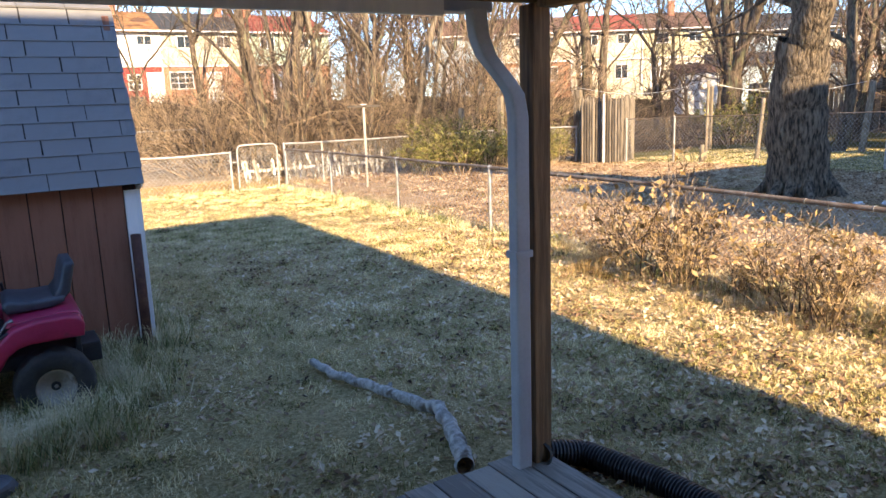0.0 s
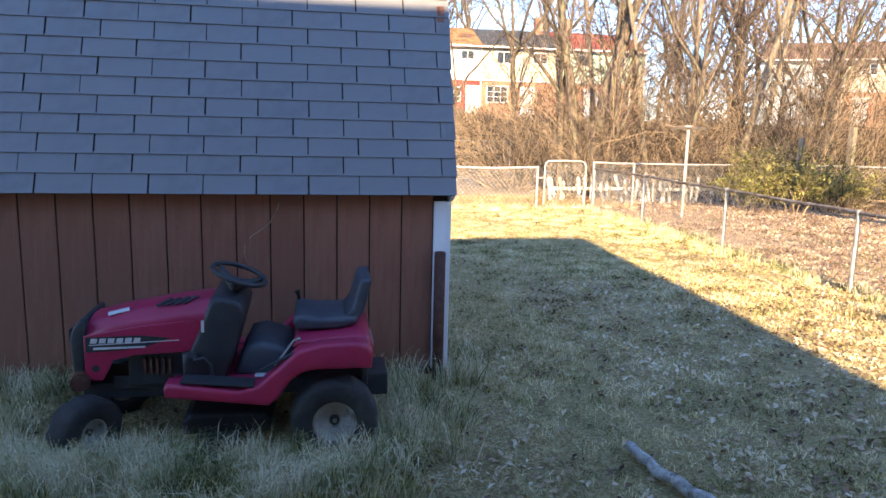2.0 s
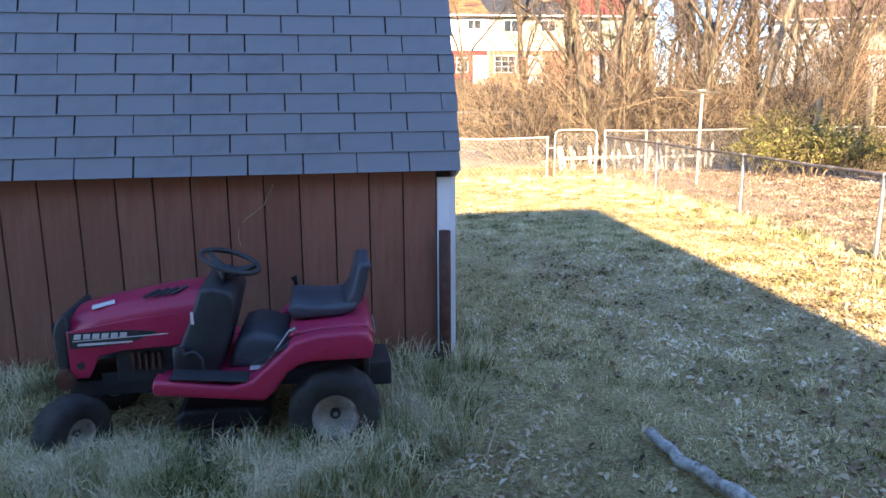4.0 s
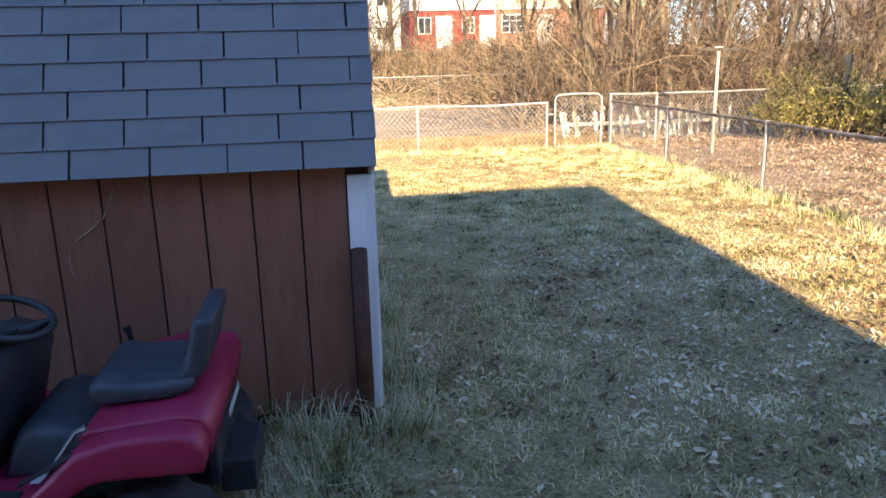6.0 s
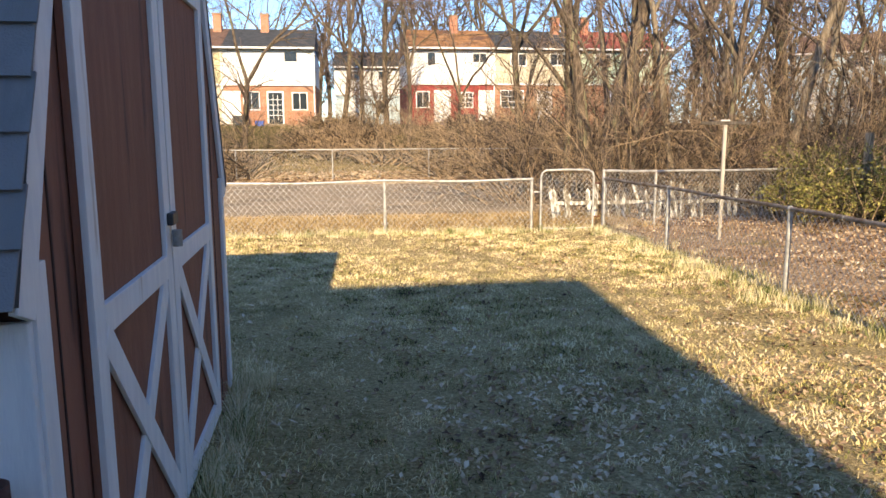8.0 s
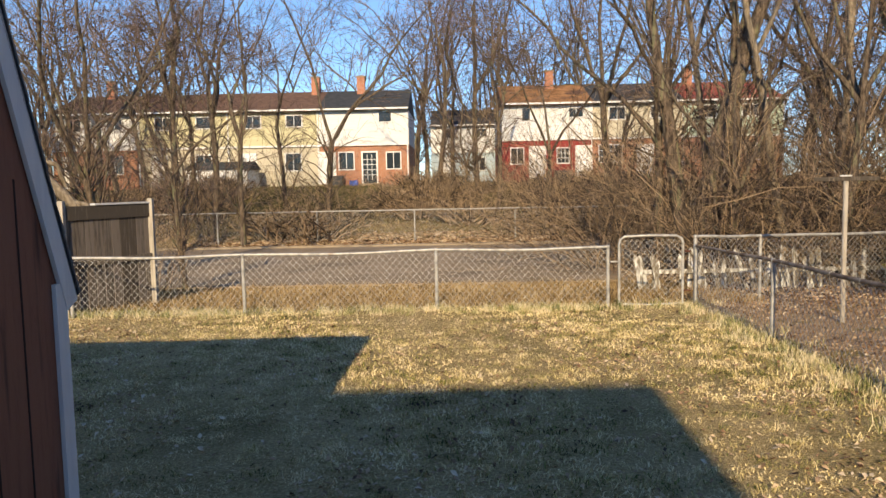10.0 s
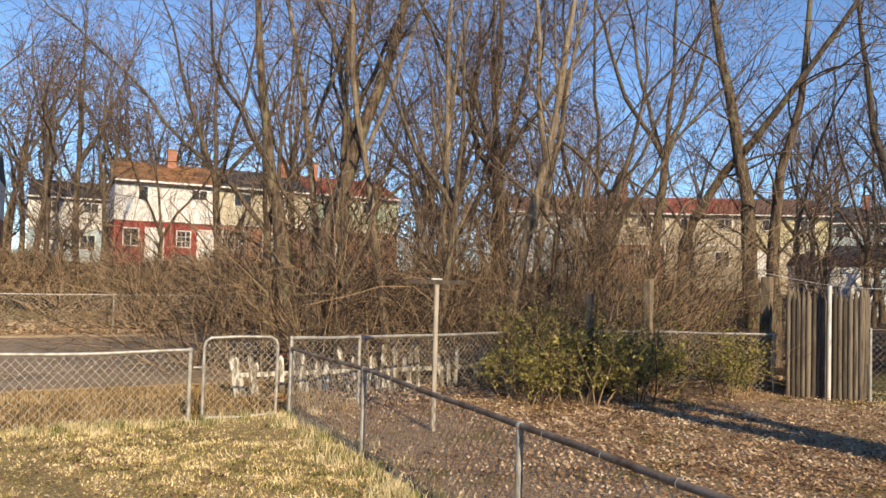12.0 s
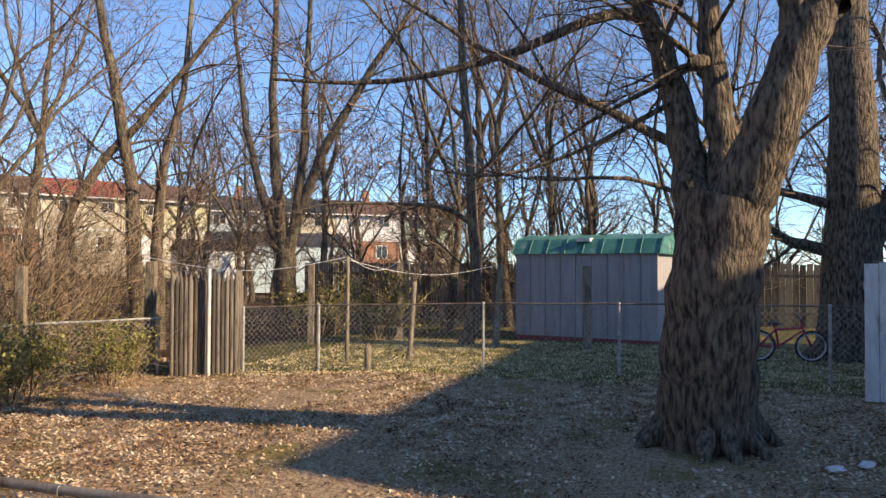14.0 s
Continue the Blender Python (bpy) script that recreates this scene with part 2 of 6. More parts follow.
M_SILVER = surface("dull_metal", (0.25, 0.25, 0.25), (0.4, 0.4, 0.4), 9, 0.5, 0.1, metal=0.8)
M_GLASS = glass_material()
M_BRICK = brick_material("orange_brick", (0.36, 0.13, 0.07), (0.45, 0.18, 0.10), (0.42, 0.34, 0.28))
M_REDBRICK = brick_material("painted_red_brick", (0.3, 0.045, 0.045), (0.34, 0.06, 0.055), (0.25, 0.04, 0.04))
M_WHITE = surface("white_siding", (0.66, 0.68, 0.7), (0.76, 0.77, 0.78), 1.2, 0.7, 0.3, (0.3, 0.3, 14), fine=3)
M_CREAM = surface("cream_siding", (0.5, 0.45, 0.35), (0.57, 0.52, 0.41), 1.2, 0.7, 0.3, (0.3, 0.3, 14), fine=3)
M_YELLOW = surface("yellow_siding", (0.52, 0.48, 0.3), (0.58, 0.54, 0.36), 1.2, 0.7, 0.3, (0.3, 0.3, 14), fine=3)
M_MINT = surface("mint_siding", (0.42, 0.55, 0.42), (0.5, 0.62, 0.5), 1.2, 0.7, 0.3, (0.3, 0.3, 14), fine=3)
M_BLUE = surface("pale_blue_siding", (0.38, 0.5, 0.58), (0.46, 0.58, 0.66), 1.2, 0.7, 0.3, (0.3, 0.3, 14), fine=3)
M_ROOFBLACK = surface("black_roof_shingle", (0.03, 0.035, 0.042), (0.055, 0.06, 0.068), 3, 0.9, 0.5, fine=12)
M_ROOFORANGE = surface("faded_orange_roof", (0.2, 0.09, 0.035), (0.4, 0.2, 0.09), 1.5, 0.95, 0.5, fine=6, c=(0.12, 0.06, 0.04), c_at=0.6, c_scale=0.7)
M_ROOFRED = surface("red_roof_shingle", (0.22, 0.05, 0.035), (0.32, 0.08, 0.06), 3, 0.95, 0.5, fine=12)
M_ROOFBROWN = surface("brown_roof_shingle", (0.11, 0.06, 0.045), (0.17, 0.10, 0.075), 3, 0.95, 0.5, fine=12)
M_CHIMNEY = brick_material("chimney_brick", (0.4, 0.13, 0.07), (0.5, 0.2, 0.12), (0.4, 0.3, 0.25))
M_OLDWOOD = surface("grey_split_timber", (0.075, 0.062, 0.052), (0.23, 0.195, 0.16), 3, 0.95, 0.7, (12, 12, 0.8), fine=14, vary=0.5)
M_DARKFENCE = surface("dark_fence_board", (0.08, 0.066, 0.055), (0.19, 0.16, 0.14), 3, 0.95, 0.5, (10, 10, 0.8), fine=14, vary=0.5)
M_OLDPICKET = surface("mossy_white_picket", (0.5, 0.5, 0.47), (0.75, 0.75, 0.72), 5, 0.8, 0.4, (3, 3, 0.7), c=(0.17, 0.145, 0.11), c_at=0.47, c_scale=6)
M_PICKET = surface("flaking_white_paint", (0.55, 0.56, 0.57), (0.74, 0.75, 0.76), 5, 0.7, 0.4, (3, 3, 0.7), c=(0.22, 0.2, 0.17), c_at=0.64, c_scale=3)
M_POLE = surface("sun_bleached_pole", (0.33, 0.3, 0.26), (0.5, 0.46, 0.41), 5, 0.85, 0.4, (6, 6, 0.7), fine=14, c=(0.2, 0.17, 0.14), c_at=0.64, c_scale=4)
M_GREYWALL = surface("grey_shed_panel", (0.30, 0.29, 0.31), (0.38, 0.37, 0.39), 3, 0.7, 0.2, (4, 4, 0.4))
M_GREENROOF = surface("green_metal_roof", (0.03, 0.16, 0.14), (0.06, 0.24, 0.21), 4, 0.45, 0.1, c=(0.25, 0.33, 0.33), c_at=0.66, c_scale=3)
M_REDTRIM = surface("dull_red_board", (0.25, 0.03, 0.04), (0.33, 0.05, 0.06), 4, 0.7, 0.1)
M_STUCCO = surface("house_wall", (0.5, 0.46, 0.4), (0.58, 0.54, 0.47), 3, 0.9, 0.4)
M_MORTAR = surface("blue_tarp_plastic", (0.03, 0.08, 0.35), (0.05, 0.12, 0.45), 3, 0.6, 0.2)
M_BALL = surface("dirty_white_leather", (0.5, 0.46, 0.38), (0.65, 0.6, 0.5), 9, 0.6, 0.3, c=(0.25, 0.2, 0.14), c_at=0.62, c_scale=9)
M_STONE = surface("grey_flat_stone", (0.05, 0.055, 0.065), (0.12, 0.125, 0.14), 7, 0.85, 0.6)


# ---- mesh helpers ----
def mesh_of(name, verts, faces, material, smooth=False):
    """A mesh object from numpy arrays: verts (n, 3), faces (m, 3 or 4)."""
    me = bpy.data.meshes.new(name)
    verts, faces = np.asarray(verts, np.float32), np.asarray(faces, np.int32)
    k = faces.shape[1]
    me.vertices.add(len(verts))
    me.vertices.foreach_set("co", verts.ravel())
    me.loops.add(faces.size)
    me.loops.foreach_set("vertex_index", faces.ravel())
    me.polygons.add(len(faces))
    me.polygons.foreach_set("loop_start", np.arange(0, faces.size, k, dtype=np.int32))
    me.polygons.foreach_set("loop_total", np.full(len(faces), k, np.int32))
    me.polygons.foreach_set("use_smooth", np.full(len(faces), smooth))
    me.update(calc_edges=True)
    me.materials.append(material)
    return new(name, me)


def part(name, bm, material, parent=None, label="", smooth=False):
    me = bpy.data.meshes.new(name)
    for f in bm.faces:
        f.smooth = smooth
    bm.to_mesh(me)
    bm.free()
    me.materials.append(material)
    ob = new(name, me)
    ob.parent = parent
    return tagged(ob, label)


def under(ob, parent, label=""):
    ob.parent = parent
    return tagged(ob, label)


def thing(name, at, label, category, group="", turn=0.0, kind=""):
    ob = new(name)
    ob.matrix_basis = pose(*at, 0, 0, turn)
    ob.empty_display_size = 0.1
    return tagged(ob, label, category, group, kind)


def boxed(bm, a, b, bevel=0.0, m=None):
    """A box between two corners, with bevelled edges, turned by m."""
    r = bmesh.ops.create_cube(bm, size=1)["verts"]
    for v in r:
        v.co = [(p + q) / 2 + c * (q - p) for p, q, c in zip(a, b, v.co)]
    if bevel:
        edges = list({e for v in r for e in v.link_edges})
        r = bmesh.ops.bevel(bm, geom=edges, offset=bevel, segments=2, affect="EDGES", profile=0.6)["verts"]
    if m is not None:
        bmesh.ops.transform(bm, matrix=m, verts=r)
    return bm


def box_bm(a, b, bevel=0.0, m=None):
    return boxed(bmesh.new(), a, b, bevel, m)


def rounded(bm, outline, y0, y1, bevel=0.01, axis="y"):
    """A plate of an outline in x and z, from y0 to y1, with rounded rims."""
    front = [bm.verts.new((x, y0, z)) for x, z in outline]
    back = [bm.verts.new((x, y1, z)) for x, z in outline]
    n = len(outline)
    f1, f2 = bm.faces.new(front), bm.faces.new(back[::-1])
    for i in range(n):
        bm.faces.new((front[i], back[i], back[(i + 1) % n], front[(i + 1) % n]))
    bmesh.ops.recalc_face_normals(bm, faces=bm.faces)
    if bevel:
        edges = list({e for f in (f1, f2) for e in f.edges})
        bmesh.ops.bevel(bm, geom=edges, offset=bevel, segments=3, affect="EDGES", profile=0.5)
    return bm


def tubes(lines, sides=None):
    """Verts and faces of tapered tubes: lines of (points (n, 3), radii (n,)). All in one array."""
    vs, fs, base = [], [], 0
    for pts, rad in lines:
        pts, rad = np.asarray(pts, float), np.asarray(rad, float)
        k = sides or (12 if rad[0] > 0.12 else 7 if rad[0] > 0.035 else 4 if rad[0] > 0.012 else 3)
        d = np.gradient(pts, axis=0)
        d /= np.linalg.norm(d, axis=1, keepdims=True) + 1e-9
        ref = np.array([0.31, 0.95, 0.05]) if abs(d[0][2]) > 0.8 else np.array([0.0, 0.0, 1.0])
        u = np.cross(d, ref)
        u /= np.linalg.norm(u, axis=1, keepdims=True) + 1e-9
        w = np.cross(d, u)
        a = np.arange(k) * 2 * np.pi / k
        ring = pts[:, None] + rad[:, None, None] * (np.cos(a)[None, :, None] * u[:, None] + np.sin(a)[None, :, None] * w[:, None])
        vs.append(ring.reshape(-1, 3))
        i = np.arange(len(pts) - 1)[:, None] * k
        j = np.arange(k)[None]
        jn = (j + 1) % k
        q = np.stack([i + j, i + jn, i + jn + k, i + j + k], -1).reshape(-1, 4) + base
        fs.append(q)
        base += len(pts) * k
    return np.concatenate(vs), np.concatenate(fs)


def tube_part(name, lines, material, parent=None, label="", sides=None, smooth=True):
    v, f = tubes(lines, sides)
    return under(mesh_of(name, v, f, material, smooth), parent, label)


def capped(name, a, b, r, material, parent=None, label="", sides=16, bevel=0.0):
    """A round bar from a to b with closed ends."""
    a, b = Vector(a), Vector(b)
    bm = bmesh.new()
    m = Matrix.Translation((a + b) / 2) @ (b - a).to_track_quat("Z", "Y").to_matrix().to_4x4()
    bmesh.ops.create_cone(bm, cap_ends=True, segments=sides, radius1=r, radius2=r, depth=(b - a).length)
    if bevel:
        caps = [f for f in bm.faces if len(f.verts) == sides]
        bmesh.ops.bevel(bm, geom=list({e for f in caps for e in f.edges}), offset=bevel, segments=2, affect="EDGES")
    bmesh.ops.transform(bm, matrix=m, verts=bm.verts)
    return part(name, bm, material, parent, label, smooth=False)


# ---- ground ----
def gz(x, y):
    """The height of the ground."""
    x, y = np.asarray(x, float), np.asarray(y, float)
    z = np.interp(y, [-60, -4, 1, 10.4, 14, 25, 27, 50, 56, 900], [0.0, -0.17, -0.17, -0.30, -0.52, -0.62, -0.5, 1.62, 1.65, 1.65])
    fade = 1 - np.clip((y - 5) / 4, 0, 1)
    z = z + np.interp(x, [5, 9.5, 12.5, 16, 18], [0, 0.13, 0.13, 0.02, 0]) * fade
    return z + 0.012 * np.sin(x * 1.7 + 0.6 * y) * np.sin(y * 1.3) * (np.abs(y) < 12)


def build_ground():
    def axis(lo, hi, a, b, step):
        inner = np.arange(a, b + 1e-6, step)
        out = [a]
        s = step
        while out[-1] > lo:
            s *= 1.35
            out.append(out[-1] - s)
        up = [b]
        s = step
        while up[-1] < hi:
            s *= 1.35
            up.append(up[-1] + s)
        return np.array(out[:0:-1] + list(inner) + up[1:])

    xs, ys = axis(-900, 900, -6, 20, 0.25), axis(-900, 900, -6, 30, 0.25)
    X, Y = np.meshgrid(xs, ys)
    Z = gz(X, Y)
    v = np.stack([X, Y, Z], -1).reshape(-1, 3)
    nx, ny = len(xs), len(ys)
    i, j = np.meshgrid(np.arange(nx - 1), np.arange(ny - 1))
    a = (j * nx + i).ravel()
    ob = mesh_of("ground", v, np.stack([a, a + 1, a + 1 + nx, a + nx], -1), M_GROUND, True)
    tagged(ob, "patchy winter lawn and leaf litter sloping gently", "ground", kind="structure")


build_ground()


def build_road():
    bm = bmesh.new()
    rows = [14.6, 17, 19, 21, 23, 25.0]
    xs = np.arange(-60, 14, 4.0)
    grid = [[bm.verts.new((x, y + 0.05 * math.sin(x), float(gz(x, y)) + 0.03)) for x in xs] for y in rows]
    for r in range(len(rows) - 1):
        for k in range(len(xs) - 1):
            bm.faces.new((grid[r][k], grid[r][k + 1], grid[r + 1][k + 1], grid[r + 1][k]))
    ext = bmesh.ops.extrude_face_region(bm, geom=bm.faces[:])
    for v in [e for e in ext["geom"] if isinstance(e, bmesh.types.BMVert)]:
        v.co.z += -0.12
    bmesh.ops.recalc_face_normals(bm, faces=bm.faces)
    tagged(part("road", bm, M_ROAD), "pale worn asphalt alley behind the yard", "road", kind="structure")
    bm = bmesh.new()
    for k in range(len(xs) - 1):
        z = float(gz(xs[k], 25.1))
        boxed(bm, (xs[k] + 0.005, 25.0, z - 0.1), (xs[k + 1] - 0.005, 25.2, z + 0.09), 0.02)
    tagged(part("kerb", bm, M_KERB), "pale concrete kerb along the alley", "kerb", kind="structure")


build_road()


# ---- the brown gambrel shed ----
def build_shed():
    W0, W1, D, EAVE = -5.2, 0.0, 2.78, 1.02
    KN, KZ, RY, RZ = 0.39, 2.27, 1.39, 2.76
    shed = thing("shed", (0.085, 0, -0.17), "brown panelled garden shed with grey gambrel roof, beside the mower", "shed", turn=1.25)

    def low(bm):
        bmesh.ops.translate(bm, vec=(0, 0, 0.17), verts=bm.verts)
        return bm

    wall = thing("wall", (0, 0, 0), "brown vertical siding with dark grooves", "")
    del wall["label"]
    wall.parent = shed
    under(part("backing", low(box_bm((W0, 0.012, -0.2), (W1 - 0.02, 0.06, EAVE))), M_BACKING), wall)
    first = None
    x = -0.105
    while x > W0:
        bm = box_bm((-0.0975, 0.0, -0.11), (0.0975, 0.02, 1.05), 0.003)
        if first is None:
            first = under(part("plank", bm, M_SIDING), wall)
            first.location = (x - 0.1, 0, 0.17)
        else:
            bm.free()
            o = new("plank", first.data)
            o.parent, o.location = wall, (x - 0.1, 0, 0.17)
        x -= 0.2032
    bm = low(box_bm((W0, 0.02, -0.17), (W0 + 0.05, D, EAVE)))
    under(part("side_wall", bm, M_SIDING), wall)
    under(part("back_wall", low(box_bm((W0 + 0.05, D - 0.05, -0.17), (W1 - 0.05, D, EAVE))), M_SIDING), wall)
    bm = bmesh.new()
    outline = [(0.06, -0.14), (D, -0.14), (D, EAVE), (D - KN + 0.05, KZ - 0.05), (RY, RZ - 0.07), (KN - 0.05, KZ - 0.05), (0.06, EAVE)]
    a = [bm.verts.new((-0.05, y, z)) for y, z in outline]
    b = [bm.verts.new((-0.005, y, z)) for y, z in outline]
    bm.faces.new(a), bm.faces.new(b[::-1])
    for i in range(len(a)):
        bm.faces.new((a[i], b[i], b[(i + 1) % len(a)], a[(i + 1) % len(a)]))
    bmesh.ops.recalc_face_normals(bm, faces=bm.faces)
    under(part("gable_wall", low(bm), M_SIDING), wall)
    for name, a, b in (("corner_trim", (-0.102, -0.018, -0.12), (0.006, 0.008, 0.985)), ("corner_trim", (-0.004, 0.009, -0.12), (0.014, 0.085, 1.1)),
                       ("corner_trim", (-0.004, D - 0.07, -0.12), (0.014, D + 0.012, 1.1)), ("corner_trim", (W0 - 0.01, -0.02, -0.12), (W0 + 0.09, 0.0, 0.985))):
        under(part(name, low(box_bm(a, b, 0.003)), M_TRIM, label="white painted corner board, scuffed"), shed)
    for y0 in (0.17, 2.3, 2.5):
        under(part("groove", low(box_bm((-0.006, y0, -0.12), (-0.002, y0 + 0.008, 1.5))), M_BACKING), wall)
    for y0, latch in ((0.31, 1), (1.26, 0)):
        door = thing("door", (0, 0, 0), "brown shed door with white braces", "")
        door.parent = shed
        y1, z0, z1, zm = y0 + 0.93, -0.06, 2.0, 0.84
        under(part("panel", low(box_bm((0.0, y0, z0), (0.018, y1, z1))), M_SIDING), door)
        w = 0.085
        for a, b in (((y0, z0), (y0 + w, z1)), ((y1 - w, z0), (y1, z1)), ((y0 + w, z0), (y1 - w, z0 + w)), ((y0 + w, zm), (y1 - w, zm + w)), ((y0 + w, z1 - w), (y1 - w, z1))):
            under(part("frame_board", low(box_bm((0.018, a[0], a[1]), (0.036, b[0], b[1]), 0.003)), M_TRIM, label="white painted board"), door)
        cy, cz, hy, hz = (y0 + y1) / 2, (z0 + w + zm) / 2, (y1 - y0) / 2 - w, (zm - z0 - w) / 2
        ln, ang = math.hypot(hy, hz), math.degrees(math.atan2(hz, hy))
        for s, k in ((1, 0.0), (-1, 0.005)):
            bm = box_bm((0, -ln, -w / 2), (0.014, ln, w / 2), 0.002, pose(0.018 + k, cy, cz, s * ang, 0, 0))
            under(part("brace", low(bm), M_TRIM, label="white diagonal brace"), door)
        if latch:
            under(part("latch", low(box_bm((0.036, y1 - 0.06, 1.03), (0.06, y1 + 0.03, 1.075), 0.006)), M_BLACK, label="black metal latch"), door)
            under(capped("padlock", (0.062, y1 - 0.02, 1.18), (0.062, y1 - 0.02, 1.12), 0.018, M_SILVER), door)
    roof = thing("roof", (0, 0, 0), "grey shingle gambrel roof", "")
    roof.parent = shed
    for name, pts in (("deck_front", ((-0.10, 1.04), (KN, KZ))), ("deck_top_front", ((KN, KZ), (RY, RZ))), ("deck_top_back", ((RY, RZ), (D - KN, KZ))), ("deck_back", ((D - KN, KZ), (D + 0.10, 1.04)))):
        (ya, za), (yb, zb) = pts
        n = Vector((0, -(zb - za), yb - ya)).normalized() * -0.02
        bm = bmesh.new()
        vs = [(x, y + dy, z + dz) for x in (W0 - 0.1, 0.018) for (y, z), (dy, dz) in (((ya, za), (0, 0)), ((yb, zb), (0, 0)), ((yb, zb), (n.y, n.z)), ((ya, za), (n.y, n.z)))]
        v = [bm.verts.new(p) for p in vs]
        for q in ((0, 1, 2, 3), (7, 6, 5, 4), (0, 4, 5, 1), (1, 5, 6, 2), (2, 6, 7, 3), (3, 7, 4, 0)):
            bm.faces.new([v[i] for i in q])
        bmesh.ops.recalc_face_normals(bm, faces=bm.faces)
        under(part("roof_board", low(bm), M_SHINGLE_EDGE), roof)
    for side in (0, 1):
        for (ya, za), (yb, zb) in ((((-0.09), 1.02), (KN, KZ - 0.01)), ((KN, KZ - 0.01), (RY, RZ - 0.01))):
            if side:
                ya, yb = D - ya, D - yb
            d = Vector((0, yb - ya, zb - za))
            m = Matrix.Translation((0.012, ya, za)) @ pose(0, 0, 0, math.degrees(math.atan2(d.z, d.y)), 0, 0)
            under(part("rake_board", low(box_bm((-0.012, 0.0, -0.09 if not side else 0.0), (0.006, d.length, 0.0 if not side else 0.09), 0.002, m)), M_TRIM, label="white weathered rake board"), roof)
    # shingle tabs of the steep front slope
    d = Vector((0, KN + 0.10, KZ - 1.04))
    rows = 11
    step = d.length / rows
    tilt = math.degrees(math.atan2(d.z, d.y))
    bm = box_bm((-0.148, -0.012, 0.0), (0.148, step * 1.03, 0.007))
    for v in bm.verts:
        if v.co.y < 0:
            v.co.z += 0.013
    tab = under(part("shingle", bm, M_SHINGLE), roof)
    rnd = random.Random(4)
    used = False
    for r in range(rows):
        edge = 0.03 + rnd.uniform(-0.003, 0.003)
        off = 0.095 if r % 2 else 0.0
        y, z = -0.10 + d.y * r / rows, 1.04 + d.z * r / rows
        cells = [(edge - off - 0.1525 - 0.305 * k, 1.0) for k in range(18)]
        if off:
            cells.append((edge - off / 2 + 0.002, 0.31))
        for cx, sx in cells:
            if cx < W0:
                continue
            o = tab if not used else new("shingle", tab.data)
            used = True
            o.parent = roof
            o.matrix_basis = Matrix.Translation((cx + rnd.uniform(-0.002, 0.002), y, z + 0.17)) @ pose(0, 0, 0, tilt + 0.6 + rnd.uniform(-0.3, 0.3), 0, rnd.uniform(-0.25, 0.25)) @ Matrix.Diagonal((sx, 1, 1, 1))
    # the shallow slopes and the back, joined
    vs, fs = [], []
    for (ya, za), (yb, zb) in (((KN - 0.02, KZ), (RY, RZ)), ((D - KN + 0.02, KZ), (RY, RZ)), ((D + 0.10, 1.04), (D - KN, KZ))):
        dd = Vector((0, yb - ya, zb - za))
        n = max(1, round(dd.length / 0.127))
        up = Vector((0, -dd.z, dd.y)).normalized()
        if up.z < 0:
            up = -up
        for r in range(n):
            for k in range(18):
                x0 = 0.022 - 0.305 * k - (0.15 if r % 2 else 0)
                p0 = Vector((0, ya, za)) + dd * r / n
                p1 = Vector((0, ya, za)) + dd * (r + 1.03) / n
                b = len(vs)
                for px in (x0 - 0.3, x0 if k else 0.022):
                    for q, h in ((p0, 0.001), (p0, 0.014), (p1, 0.006), (p1, 0.0)):
                        vs.append((px, (q + up * h).y, (q + up * h).z + 0.17))
                fs += [(b, b + 1, b + 5, b + 4), (b + 1, b + 2, b + 6, b + 5), (b, b + 3, b + 2, b + 1), (b + 4, b + 5, b + 6, b + 7), (b + 2, b + 3, b + 7, b + 6)]
    tagged(under(mesh_of("upper_shingles", vs, fs, M_SHINGLE), roof), kind="stuff")


build_shed()

pipe = thing("steel_pipe", (0.018, -0.085, -0.25), "rusty brown steel pipe standing at the shed corner", "pipe")
bm = bmesh.new()
bmesh.ops.create_cone(bm, cap_ends=False, segments=20, radius1=0.036, radius2=0.036, depth=0.92)
bmesh.ops.translate(bm, vec=(0, 0, 0.46), verts=bm.verts)
bmesh.ops.solidify(bm, geom=bm.faces[:], thickness=0.005)
part("tube", bm, M_RUST, pipe, smooth=True)


